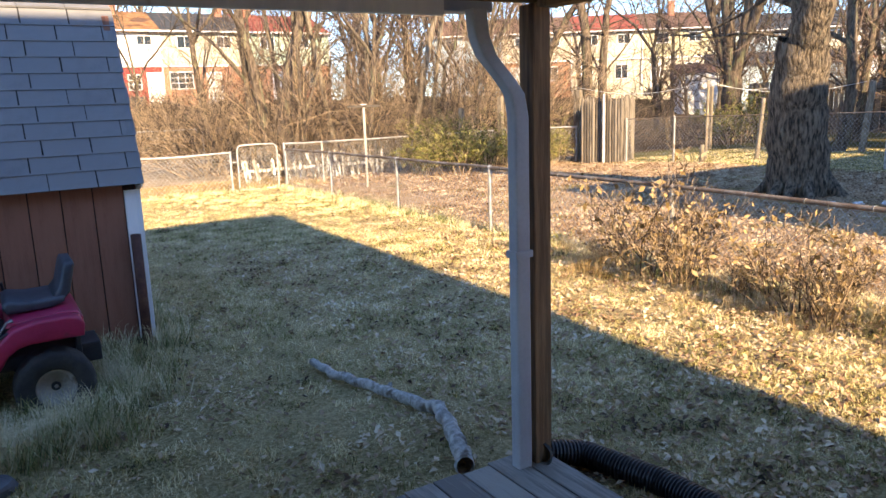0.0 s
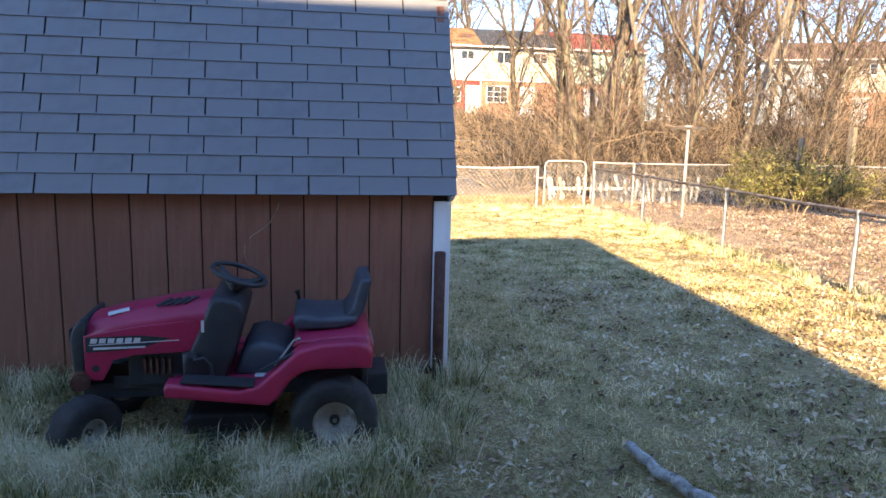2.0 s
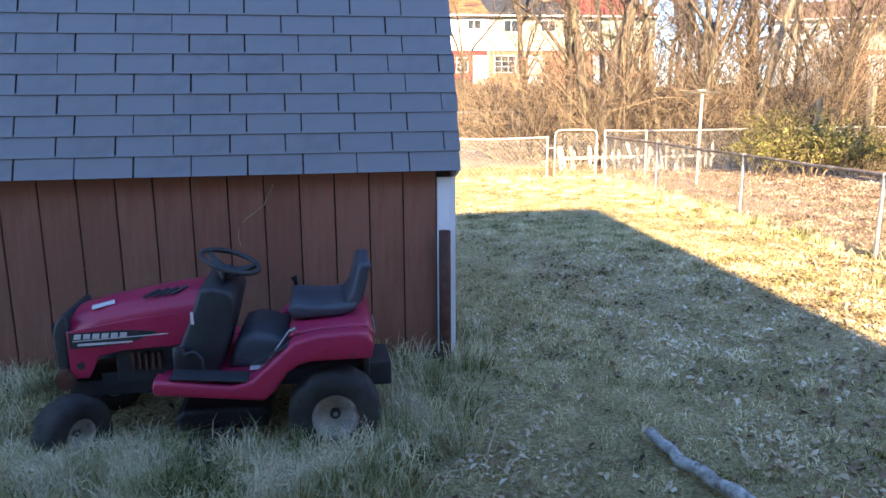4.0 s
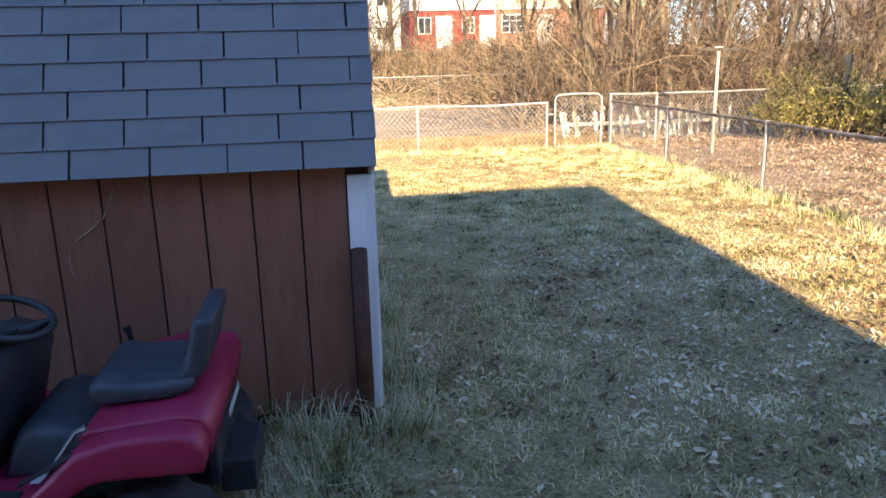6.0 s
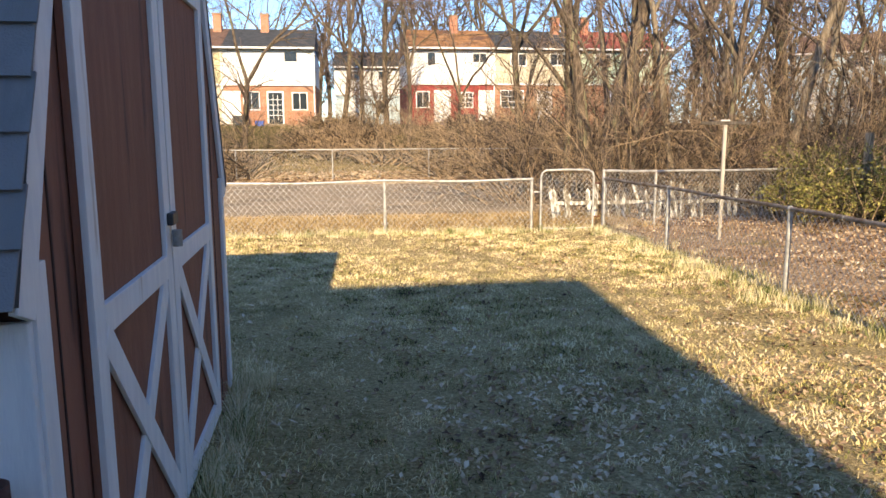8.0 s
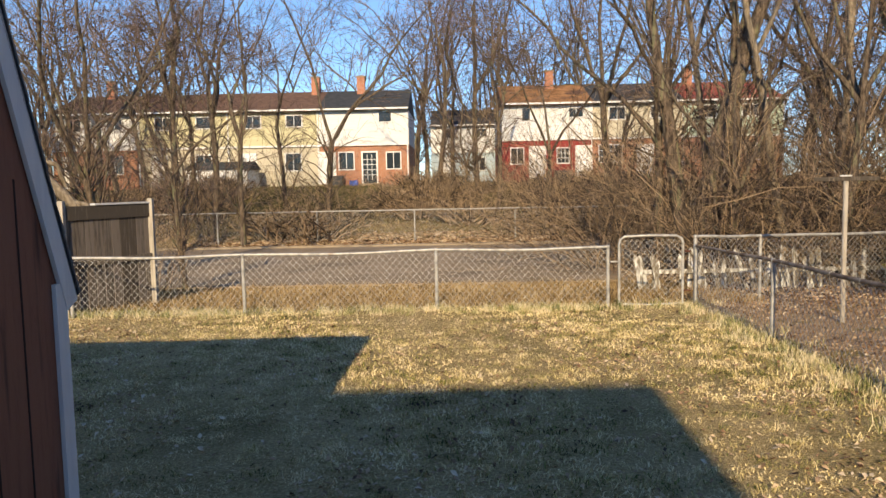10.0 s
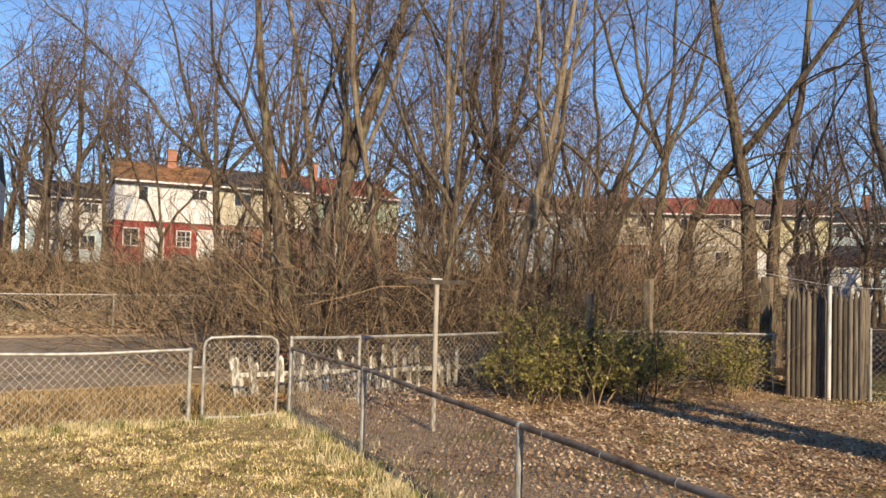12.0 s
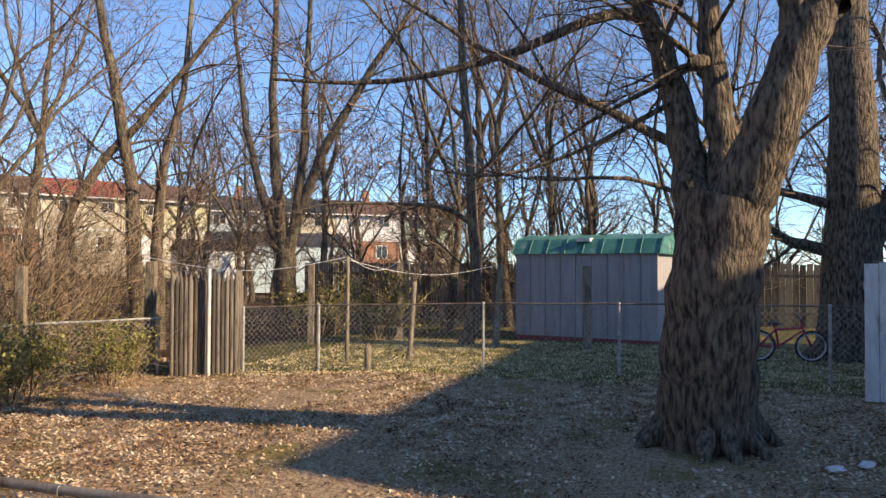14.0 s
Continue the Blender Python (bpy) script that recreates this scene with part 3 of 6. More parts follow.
# ---- porch ----
def build_porch():
    for name, x, y, label in (("porch_post", 1.105, -3.3, "weathered timber porch post at the deck corner"), ("porch_post", -1.613, -3.27, "dark timber porch post at the deck front")):
        p = thing(name, (x, y, -0.06), label, "post", "porch posts")
        bm = box_bm((-0.045, -0.045, 0), (0.045, 0.045, 1.98), 0.006)
        if x < 0:
            for v in bm.verts:
                v.co.x -= 0.02 * v.co.z
        part("shaft", bm, M_POST, p)
    deck = thing("deck", (0, 0, -0.17), "grey weathered low timber deck under the porch", "deck")
    base = box_bm((-0.068, -1.3, -0.016), (0.068, 1.3, 0.016), 0.004)
    first = None
    k = 0
    x = 1.10
    while x > -3.2:
        if first is None:
            first = part("deck_board", base, M_DECK, deck)
            o = first
        else:
            o = new("deck_board", first.data)
            o.parent = deck
        o.location = (x, -4.52 + 0.012 * math.sin(k * 2.3), 0.105)
        x -= 0.144
        k += 1
    part("joist", box_bm((-3.2, -3.30, -0.05), (1.15, -3.26, 0.085), 0.003), M_POST, deck)
    part("joist", box_bm((-3.2, -5.78, -0.05), (1.15, -5.74, 0.085), 0.003), M_POST, deck)
    roof = thing("porch_roof", (0, 0, 1.9), "low porch roof with painted fascia and timber beam", "roof")
    part("beam", box_bm((-3.2, -3.36, 0.03), (1.16, -3.25, 0.2), 0.004), M_POST, roof)
    part("cross_beam", box_bm((1.06, -6.2, 0.0), (1.15, -3.37, 0.16), 0.004), M_POST, roof)
    part("fascia", box_bm((-3.3, -3.2, -0.02), (0.74, -3.17, 0.16), 0.003), M_TRIM, roof, "cream painted fascia board")
    part("roof_deck", box_bm((-3.3, -6.38, 0.2), (1.3, -3.1, 0.26), 0.003), M_POST, roof)
    gutter = thing("gutter", (0, 0, 1.9), "grey painted gutter with corrugated downspout at the porch post", "gutter")
    part("channel", box_bm((-3.3, -3.165, 0.0), (1.0, -3.06, 0.11), 0.012), M_DOWNSPOUT, gutter)
    pts = [(0.86, -3.24, -0.0), (0.865, -3.25, -0.1), (0.885, -3.27, -0.18), (0.95, -3.3, -0.27), (0.99, -3.31, -0.33), (1.0, -3.32, -0.42), (1.0, -3.32, -1.2), (1.0, -3.32, -1.96)]
    vs, fs = [], []
    outline = []
    hw, hd = 0.034, 0.026
    for i in range(9):
        outline.append((-hw + 2 * hw * i / 8, -hd - (0.003 if i % 2 else 0)))
    for i in range(1, 7):
        outline.append((hw + (0.003 if i % 2 else 0), -hd + 2 * hd * i / 7))
    for i in range(9):
        outline.append((hw - 2 * hw * i / 8, hd + (0.003 if i % 2 else 0)))
    for i in range(1, 7):
        outline.append((-hw - (0.003 if i % 2 else 0), hd - 2 * hd * i / 7))
    n = len(outline)
    for q in pts:
        for u, v in outline:
            vs.append((q[0] + u, q[1] + v, q[2]))
    for r in range(len(pts) - 1):
        for i in range(n):
            a, b = r * n + i, r * n + (i + 1) % n
            fs.append((a, b, b + n, a + n))
    under(mesh_of("downspout", vs, fs, M_DOWNSPOUT, True), gutter, "grey corrugated downspout")
    part("strap", box_bm((0.955, -3.355, -1.0), (1.045, -3.285, -0.97), 0.002), M_DOWNSPOUT, gutter)
    drain = thing("drain_pipe", (1.4, -3.5, -0.1), "black corrugated drain pipe lying on the grass", "pipe")
    lines = []
    path = [Vector(p) for p in ((-0.33, 0.15, 0.09), (-0.22, 0.28, 0.02), (-0.02, 0.2, -0.01), (0.07, -0.2, -0.01), (0.09, -0.7, -0.01), (0.05, -1.4, -0.01), (0.0, -2.2, -0.01))]
    pp, rr = [], []
    for a, b in zip(path, path[1:]):
        m = max(2, int((b - a).length / 0.0045))
        for i in range(m):
            pp.append(a.lerp(b, i / m))
    for i in range(len(pp)):
        rr.append(0.062 if (i // 2) % 2 else 0.052)
    tube_part("tube", [(np.array(pp), np.array(rr))], M_DRAIN, drain, sides=18, smooth=False)


build_porch()


def build_home():
    """The house behind the camera, whose roof shades the yard."""
    h = thing("home", (0, 0, -0.1), "pale rendered two storey house behind the porch", "house")
    part("wall", box_bm((-9, -14.0, 0), (1.92, -6.4, 4.2)), M_STUCCO, h)
    bm = bmesh.new()
    pts = [(-5.9, 4.15), (-9.5, 6.62), (-14.4, 4.15)]
    a = [bm.verts.new((-9.2, y, z)) for y, z in pts]
    b = [bm.verts.new((1.98, y, z)) for y, z in pts]
    bm.faces.new(a), bm.faces.new(b[::-1])
    for i in range(3):
        bm.faces.new((a[i], b[i], b[(i + 1) % 3], a[(i + 1) % 3]))
    bmesh.ops.recalc_face_normals(bm, faces=bm.faces)
    part("roof", bm, M_ROOFBROWN, h)
    part("chimney", box_bm((-2.6, -9.8, 5.6), (-2.05, -9.2, 7.0)), M_CHIMNEY, h)
    d = thing("door", (0, 0, 0), "white back door", "")
    d.parent = h
    part("leaf", box_bm((-1.2, -6.4, 0.1), (-0.3, -6.36, 2.1), 0.01), M_TRIM, d)
    n = thing("neighbour_house", (0, 0, 0), "rendered neighbouring house with gabled roof", "house")
    part("wall", box_bm((7.0, -17.0, 0), (20.0, -7.4, 4.0)), M_STUCCO, n)
    bm = bmesh.new()
    pts = [(-7.0, 3.95), (-11.0, 6.6), (-17.4, 3.95)]
    a = [bm.verts.new((6.7, y, z)) for y, z in pts]
    b = [bm.verts.new((20.2, y, z)) for y, z in pts]
    bm.faces.new(a), bm.faces.new(b[::-1])
    for i in range(3):
        bm.faces.new((a[i], b[i], b[(i + 1) % 3], a[(i + 1) % 3]))
    bmesh.ops.recalc_face_normals(bm, faces=bm.faces)
    part("roof", bm, M_ROOFBROWN, n)


build_home()


# ---- riding mower ----
def build_mower():
    G = -0.19
    mower = thing("riding_mower", (0, 0, G), "red and black riding mower parked in long grass by the shed", "riding mower")

    def P(name, bm, mat, label="", parent=None, smooth=False):
        for v in bm.verts:
            v.co.z = v.co.z if v.co.z < 0.2 else 0.2 + (v.co.z - 0.2) * 0.82
        return Q(name, bm, mat, label, parent, smooth)

    def Q(name, bm, mat, label="", parent=None, smooth=False):
        bmesh.ops.translate(bm, vec=(0, 0, -G), verts=bm.verts)
        return part(name, bm, mat, parent or mower, label, smooth)

    def wheel(x, y, r, w, rim_r, steer=0.0):
        wh = thing("wheel", (x, y, r), "", "", turn=steer)
        wh.parent = mower
        bm = bmesh.new()
        prof = [(rim_r, -w * 0.36), (rim_r * 1.08, -w * 0.46), (r * 0.86, -w * 0.5), (r * 0.965, -w * 0.42), (r, -w * 0.25), (r * 1.0, 0), (r, w * 0.25), (r * 0.965, w * 0.42), (r * 0.86, w * 0.5), (rim_r * 1.08, w * 0.46), (rim_r, w * 0.36)]
        K = 56
        rings = []
        for k in range(K):
            a = 2 * math.pi * k / K
            lug = 0.011 if k % 4 < 2 else 0.0
            ring = []
            for i, (q, yy) in enumerate(prof):
                qq = q - (lug if 3 <= i <= 7 and (i + k // 4) % 2 else 0)
                ring.append(bm.verts.new((qq * math.cos(a), yy, qq * math.sin(a))))
            rings.append(ring)
        for k in range(K):
            for i in range(len(prof) - 1):
                bm.faces.new((rings[k][i], rings[k][i + 1], rings[(k + 1) % K][i + 1], rings[(k + 1) % K][i]))
        bmesh.ops.recalc_face_normals(bm, faces=bm.faces)
        part("tyre", bm, M_TYRE, wh, "black ribbed tyre, dusty", True)
        bm = bmesh.new()
        prof = [(0.0, -w * 0.12), (rim_r * 0.28, -w * 0.12), (rim_r * 0.32, -w * 0.16), (rim_r * 0.75, -w * 0.14), (rim_r * 0.85, -w * 0.32), (rim_r * 1.02, -w * 0.41), (rim_r * 1.04, -w * 0.3), (rim_r * 1.02, w * 0.4)]
        rings = []
        for k in range(32):
            a = 2 * math.pi * k / 32
            rings.append([bm.verts.new((q * math.cos(a), yy, q * math.sin(a))) for q, yy in prof])
        for k in range(32):
            for i in range(len(prof) - 1):
                bm.faces.new((rings[k][i], rings[k][i + 1], rings[(k + 1) % 32][i + 1], rings[(k + 1) % 32][i]))
        bmesh.ops.remove_doubles(bm, verts=bm.verts, dist=0.0005)
        bmesh.ops.recalc_face_normals(bm, faces=bm.faces)
        part("rim", bm, M_RIM, wh, "chalky grey steel rim", True)
        capped("hub", (0, -w * 0.2, 0), (0, w * 0.2, 0), rim_r * 0.24, M_BLACK, wh, sides=18)
        capped("axle_cap", (0, -w * 0.24, 0), (0, -w * 0.2, 0), rim_r * 0.1, M_SILVER, wh, sides=12)
        return wh

    wheel(-0.665, -1.12, 0.215, 0.19, 0.105)
    wheel(-0.665, -0.36, 0.215, 0.19, 0.105)
    wheel(-1.85, -1.06, 0.17, 0.15, 0.07, 52)
    wheel(-1.85, -0.42, 0.17, 0.14, 0.075, 34)
    P("rear_axle", box_bm((-0.70, -1.0, 0.0), (-0.63, -0.45, 0.07), 0.01), M_BLACK)
    P("front_axle", box_bm((-1.88, -1.02, 0.0), (-1.82, -0.48, 0.05), 0.01), M_BLACK)
    P("chassis", box_bm((-1.9, -0.9, 0.08), (-0.5, -0.58, 0.16), 0.01), M_BLACK)
    # rear fender: a shell with a broad arch over the wheel
    outline = [(-0.487, 0.30), (-0.478, 0.37), (-0.5, 0.415), (-0.56, 0.43), (-0.72, 0.425), (-0.84, 0.395), (-0.94, 0.305), (-1.03, 0.225), (-1.12, 0.205), (-1.45, 0.252), (-1.462, 0.22), (-1.455, 0.182), (-0.98, 0.124), (-0.93, 0.165), (-0.873, 0.25), (-0.82, 0.285), (-0.764, 0.298)]
    Q("fender", rounded(bmesh.new(), outline, -1.2, -1.08, 0.02), M_RED, "glossy red fender and step, faded", smooth=True)
    Q("fender", rounded(bmesh.new(), outline, -0.42, -0.30, 0.02), M_RED, smooth=True)
    Q("rear_deck", rounded(bmesh.new(), [(-0.48, 0.30), (-0.472, 0.38), (-0.5, 0.425), (-0.56, 0.437), (-0.84, 0.41), (-0.87, 0.38), (-0.6, 0.36), (-0.52, 0.29)], -1.082, -0.418, 0.015), M_RED, smooth=True)
    P("floor_pan", box_bm((-1.46, -1.085, 0.155), (-0.98, -0.415, 0.2), 0.012, ), M_RED)
    P("foot_pad", box_bm((-1.42, -1.19, 0.236), (-1.08, -1.07, 0.247), 0.004, pose(0, 0, -0.115, 0, 6.5, 0) @ pose(0, 0, -0.02)), M_BLACK, "black rubber foot pad")
    Q("tunnel", rounded(bmesh.new(), [(-1.17, 0.19), (-1.14, 0.28), (-1.10, 0.355), (-1.03, 0.372), (-0.9, 0.335), (-0.85, 0.29), (-0.87, 0.19)], -0.95, -0.5, 0.04), M_SEAT, "dull grey centre cover", smooth=True)
    P("warning_plate", box_bm((-1.06, -1.0, 0.205), (-0.93, -0.9, 0.209), 0.001), M_DECAL, "pale instruction sticker")
    # hood
    bm = bmesh.new()
    sec = [(-1.885, 0.462, 0.15), (-1.86, 0.487, 0.17), (-1.7, 0.525, 0.188), (-1.48, 0.562, 0.2), (-1.32, 0.582, 0.204), (-1.26, 0.588, 0.204)]
    rings = []
    for x, top, hw in sec:
        zs = [(hw, top - 0.15), (hw + 0.008, top - 0.11), (hw + 0.004, top - 0.065), (hw * 0.86, top - 0.018), (hw * 0.5, top), (0, top + 0.008)]
        pr = [(-0.75 - y, z) for y, z in zs] + [(-0.75 + y, z) for y, z in zs[-2::-1]]
        rings.append([bm.verts.new((x, y, z)) for y, z in pr])
    for a, b in zip(rings, rings[1:]):
        for i in range(len(a) - 1):
            bm.faces.new((a[i], a[i + 1], b[i + 1], b[i]))
    bm.faces.new(rings[0])
    bmesh.ops.recalc_face_normals(bm, faces=bm.faces)
    Q("hood", bm, M_RED, "glossy red hood, sun faded", smooth=True)
    for s in (-1, 1):
        y = -0.75 + s * 0.204
        o = [(-1.865, 0.20), (-1.785, 0.20), (-1.755, 0.255), (-1.735, 0.30), (-1.63, 0.325), (-1.40, 0.335), (-1.35, 0.345), (-1.29, 0.50), (-1.60, 0.47), (-1.865, 0.425)]
        Q("hood_side", rounded(bmesh.new(), o, min(y, y + s * 0.014), max(y, y + s * 0.014), 0.004), M_RED, smooth=True)
        f0, f1 = sorted((y + s * 0.0142, y + s * 0.0165))
        g0, g1 = sorted((y + s * 0.0166, y + s * 0.0185))
        Q("decal", rounded(bmesh.new(), [(-1.855, 0.345), (-1.70, 0.352), (-1.56, 0.372), (-1.50, 0.395), (-1.46, 0.41), (-1.6, 0.425), (-1.855, 0.42)], f0, f1, 0), M_BLACK, "dark fading side decal")
        for k in range(6):
            x = -1.835 + 0.04 * k
            Q("letter_bar", rounded(bmesh.new(), [(x, 0.39), (x + 0.03, 0.39), (x + 0.036, 0.414), (x + 0.006, 0.414)], g0, g1, 0), M_DECAL, "silver block of a badge")
        Q("stripe", rounded(bmesh.new(), [(-1.84, 0.379), (-1.42, 0.396), (-1.42, 0.400), (-1.84, 0.383)], g0, g1, 0), M_DECAL, "thin silver stripe")
        Q("stripe", rounded(bmesh.new(), [(-1.82, 0.357), (-1.58, 0.364), (-1.58, 0.372), (-1.82, 0.369)], g0, g1, 0), M_DECAL, "thin silver stripe")
        # Black disc on the closed panel, for the dark inside of a hole.
        capped("dark_hole_disc", (-1.815, f0, 0.262 - G), (-1.815, f1, 0.262 - G), 0.018, M_BLACK, mower)
    # Black strips on the closed hood, for the shade in its vent slits.
    for k in range(4):
        Q("dark_vent_strip", box_bm((-0.05, -0.009, -0.003), (0.05, 0.009, 0.003), 0.001, pose(-1.50 + 0.042 * k, -0.87, 0.566 + 0.004 * k, 12, -10, 52)), M_BLACK)
    Q("hood_label", box_bm((-0.05, -0.018, -0.002), (0.05, 0.018, 0.002), 0, pose(-1.72, -0.87, 0.522, 14, -11, 12)), M_DECAL, "peeling pale label")
    Q("grille", rounded(bmesh.new(), [(-1.866, 0.18), (-1.90, 0.175), (-1.928, 0.25), (-1.938, 0.40), (-1.92, 0.46), (-1.885, 0.50), (-1.866, 0.49)], -0.945, -0.555, 0.015), M_BLACK, "black plastic front grille", smooth=True)
    for k in range(6):
        Q("grille_slat", box_bm((-1.945, -0.84, 0.225 + 0.03 * k), (-1.925, -0.66, 0.235 + 0.03 * k), 0.002), M_BLACK)
    for y in (-0.87, -0.63):
        P("headlight", box_bm((-1.945, y - 0.05, 0.42), (-1.93, y + 0.05, 0.5), 0.004), M_GLASS, "clouded headlight")
    P("bumper", box_bm((-1.96, -0.9, 0.12), (-1.90, -0.6, 0.18), 0.015), M_BLACK)
    # dash and column
    o = [(-1.41, 0.19), (-1.20, 0.182), (-1.145, 0.36), (-1.10, 0.53), (-1.13, 0.585), (-1.21, 0.61), (-1.268, 0.60), (-1.31, 0.48), (-1.37, 0.34), (-1.41, 0.325)]
    Q("dash", rounded(bmesh.new(), o, -0.985, -0.515, 0.022), M_BLACK, "black plastic dash tower", smooth=True)
    Q("dash_decal", box_bm((-1.312, -0.989, 0.44), (-1.298, -0.9855, 0.50)), M_DECAL)
    Q("frame_side", box_bm((-1.75, -0.91, 0.13), (-1.40, -0.88, 0.2), 0.004), M_BLACK)
    Q("clutch_pedal", box_bm((-1.38, -1.05, 0.29), (-1.33, -0.99, 0.34), 0.012), M_BLACK)
    tube_v, tube_f = tubes([(np.array([(-1.34, -1.06, 0.32), (-1.29, -1.07, 0.335), (-1.26, -1.07, 0.3), (-1.25, -1.07, 0.21)]) - (0, 0, G), np.full(4, 0.01))])
    under(mesh_of("pedal_rod", tube_v, tube_f, M_BLACK, True), mower)
    sw = thing("steering_wheel", (-1.135, -0.77, 0.715 - G), "black plastic steering wheel, three spokes", "")
    sw.matrix_basis = pose(-1.145, -0.77, 0.685 - G, 5, 19, 0)
    sw.parent = mower
    ring = [(0.14 * math.cos(a), 0.14 * math.sin(a), 0) for a in np.linspace(0, 2 * math.pi, 41)]
    tube_part("wheel_rim", [(ring, np.full(41, 0.0125))], M_BLACK, sw, sides=10)
    for a in (0.5, 2.6, 4.71):
        tube_part("spoke", [([(0.015 * math.cos(a), 0.015 * math.sin(a), -0.06), (0.08 * math.cos(a), 0.08 * math.sin(a), -0.04), (0.141 * math.cos(a), 0.141 * math.sin(a), -0.004)], [0.034, 0.024, 0.012])], M_BLACK, sw)
    capped("hub_cap", (0, 0, -0.075), (0, 0, -0.03), 0.045, M_BLACK, sw, sides=20, bevel=0.006)
    capped("column", (0, 0, -0.2), (0, 0, -0.07), 0.03, M_BLACK, sw)
    bm = bmesh.new()
    bmesh.ops.create_cone(bm, cap_ends=True, segments=16, radius1=0.06, radius2=0.045, depth=0.07, matrix=Matrix.Translation((0.0, 0, -0.13)))
    part("boot", bm, M_BLACK, sw, smooth=True)
    # seat
    seat = thing("seat", (-0.70, -0.75, 0.435 - G), "dark vinyl bucket seat with high back", "")
    seat.matrix_basis = pose(-0.695, -0.75, 0.425 - G) @ Matrix.Diagonal((0.92, 1, 0.8, 1))
    seat.parent = mower
    bm = rounded(bmesh.new(), [(-0.19, 0.045), (-0.17, 0.0), (0.08, 0.005), (0.16, 0.04), (0.17, 0.09), (0.08, 0.085), (-0.05, 0.08), (-0.15, 0.10), (-0.185, 0.085)], -0.2, 0.2, 0.028)
    part("cushion", bm, M_SEAT, seat, smooth=True)
    bm = rounded(bmesh.new(), [(0.07, 0.05), (0.15, 0.035), (0.2, 0.1), (0.245, 0.3), (0.24, 0.325), (0.185, 0.325), (0.17, 0.29), (0.135, 0.14)], -0.18, 0.18, 0.024)
    part("backrest", bm, M_SEAT, seat, smooth=True)
    for x in (-0.12, 0.08):
        part("seat_bracket", box_bm((x, -0.12, -0.06), (x + 0.04, 0.12, 0.005), 0.004), M_BLACK, seat)
    tube_v, tube_f = tubes([(np.array([(-0.95, -1.12, 0.3), (-0.86, -1.1, 0.42), (-0.83, -1.1, 0.43)]) - (0, 0, G), np.array([0.008, 0.008, 0.014]))])
    under(mesh_of("lift_lever", tube_v, tube_f, M_SILVER, True), mower)
    tube_v, tube_f = tubes([(np.array([(-0.84, -0.5, 0.40), (-0.85, -0.5, 0.50), (-0.86, -0.5, 0.53)]) - (0, 0, G), np.array([0.009, 0.012, 0.02]))])
    under(mesh_of("gear_lever", tube_v, tube_f, M_BLACK, True), mower)
    P("lever_slot", box_bm((-0.12, -0.02, -0.003), (0.12, 0.02, 0.003), 0.001, pose(-0.92, -1.15, 0.375, 0, -32, 0)), M_BLACK)
    # engine and cutting deck
    P("engine", box_bm((-1.68, -0.92, 0.14), (-1.35, -0.58, 0.36), 0.02), M_BLACK, "dirty black engine block")
    for k in range(5):
        P("cooling_fin", box_bm((-1.60 + 0.03 * k, -0.945, 0.22), (-1.588 + 0.03 * k, -0.92, 0.32), 0.0), M_RUST)
    capped("muffler", (-1.95, -0.66, 0.2 - G), (-1.88, -1.0, 0.2 - G), 0.045, M_RUST, mower, "rusting muffler", 20, 0.01)
    P("cutting_deck", rounded(bmesh.new(), [(-1.42, -0.1), (-0.98, -0.1), (-0.98, -0.03), (-1.03, 0.01), (-1.38, 0.01), (-1.42, -0.03)], -0.98, -0.3, 0.02), M_BLACK, "black cutting deck")
    P("discharge_chute", rounded(bmesh.new(), [(-1.36, -0.11), (-1.12, -0.11), (-1.15, -0.07), (-1.34, -0.075)], -1.3, -1.0, 0.01), M_BLACK)
    P("hitch", box_bm((-0.50, -0.9, 0.05), (-0.38, -0.62, 0.17), 0.01), M_BLACK)
    P("rear_panel", box_bm((-0.52, -0.95, 0.12), (-0.49, -0.55, 0.33), 0.008), M_BLACK)
    P("rear_badge", box_bm((-0.458, -0.85, 0.33), (-0.4545, -0.62, 0.36)), M_DECAL)


build_mower()


# ---- small things on the lawn ----
VINES = [[(-0.98, 0.97), (-1.03, 0.85), (-1.14, 0.77), (-1.19, 0.71), (-1.18, 0.6)], [(-2.16, 0.73), (-2.14, 0.59), (-2.04, 0.5), (-1.91, 0.32)], [(-2.38, 1.01), (-2.34, 0.95), (-2.3, 0.89)],
         [(-3.18, 0.12), (-2.89, -0.01), (-2.57, -0.01)], [(-2.25, 1.0), (-2.22, 0.96)], [(-1.43, 0.41), (-1.41, 0.6)]]


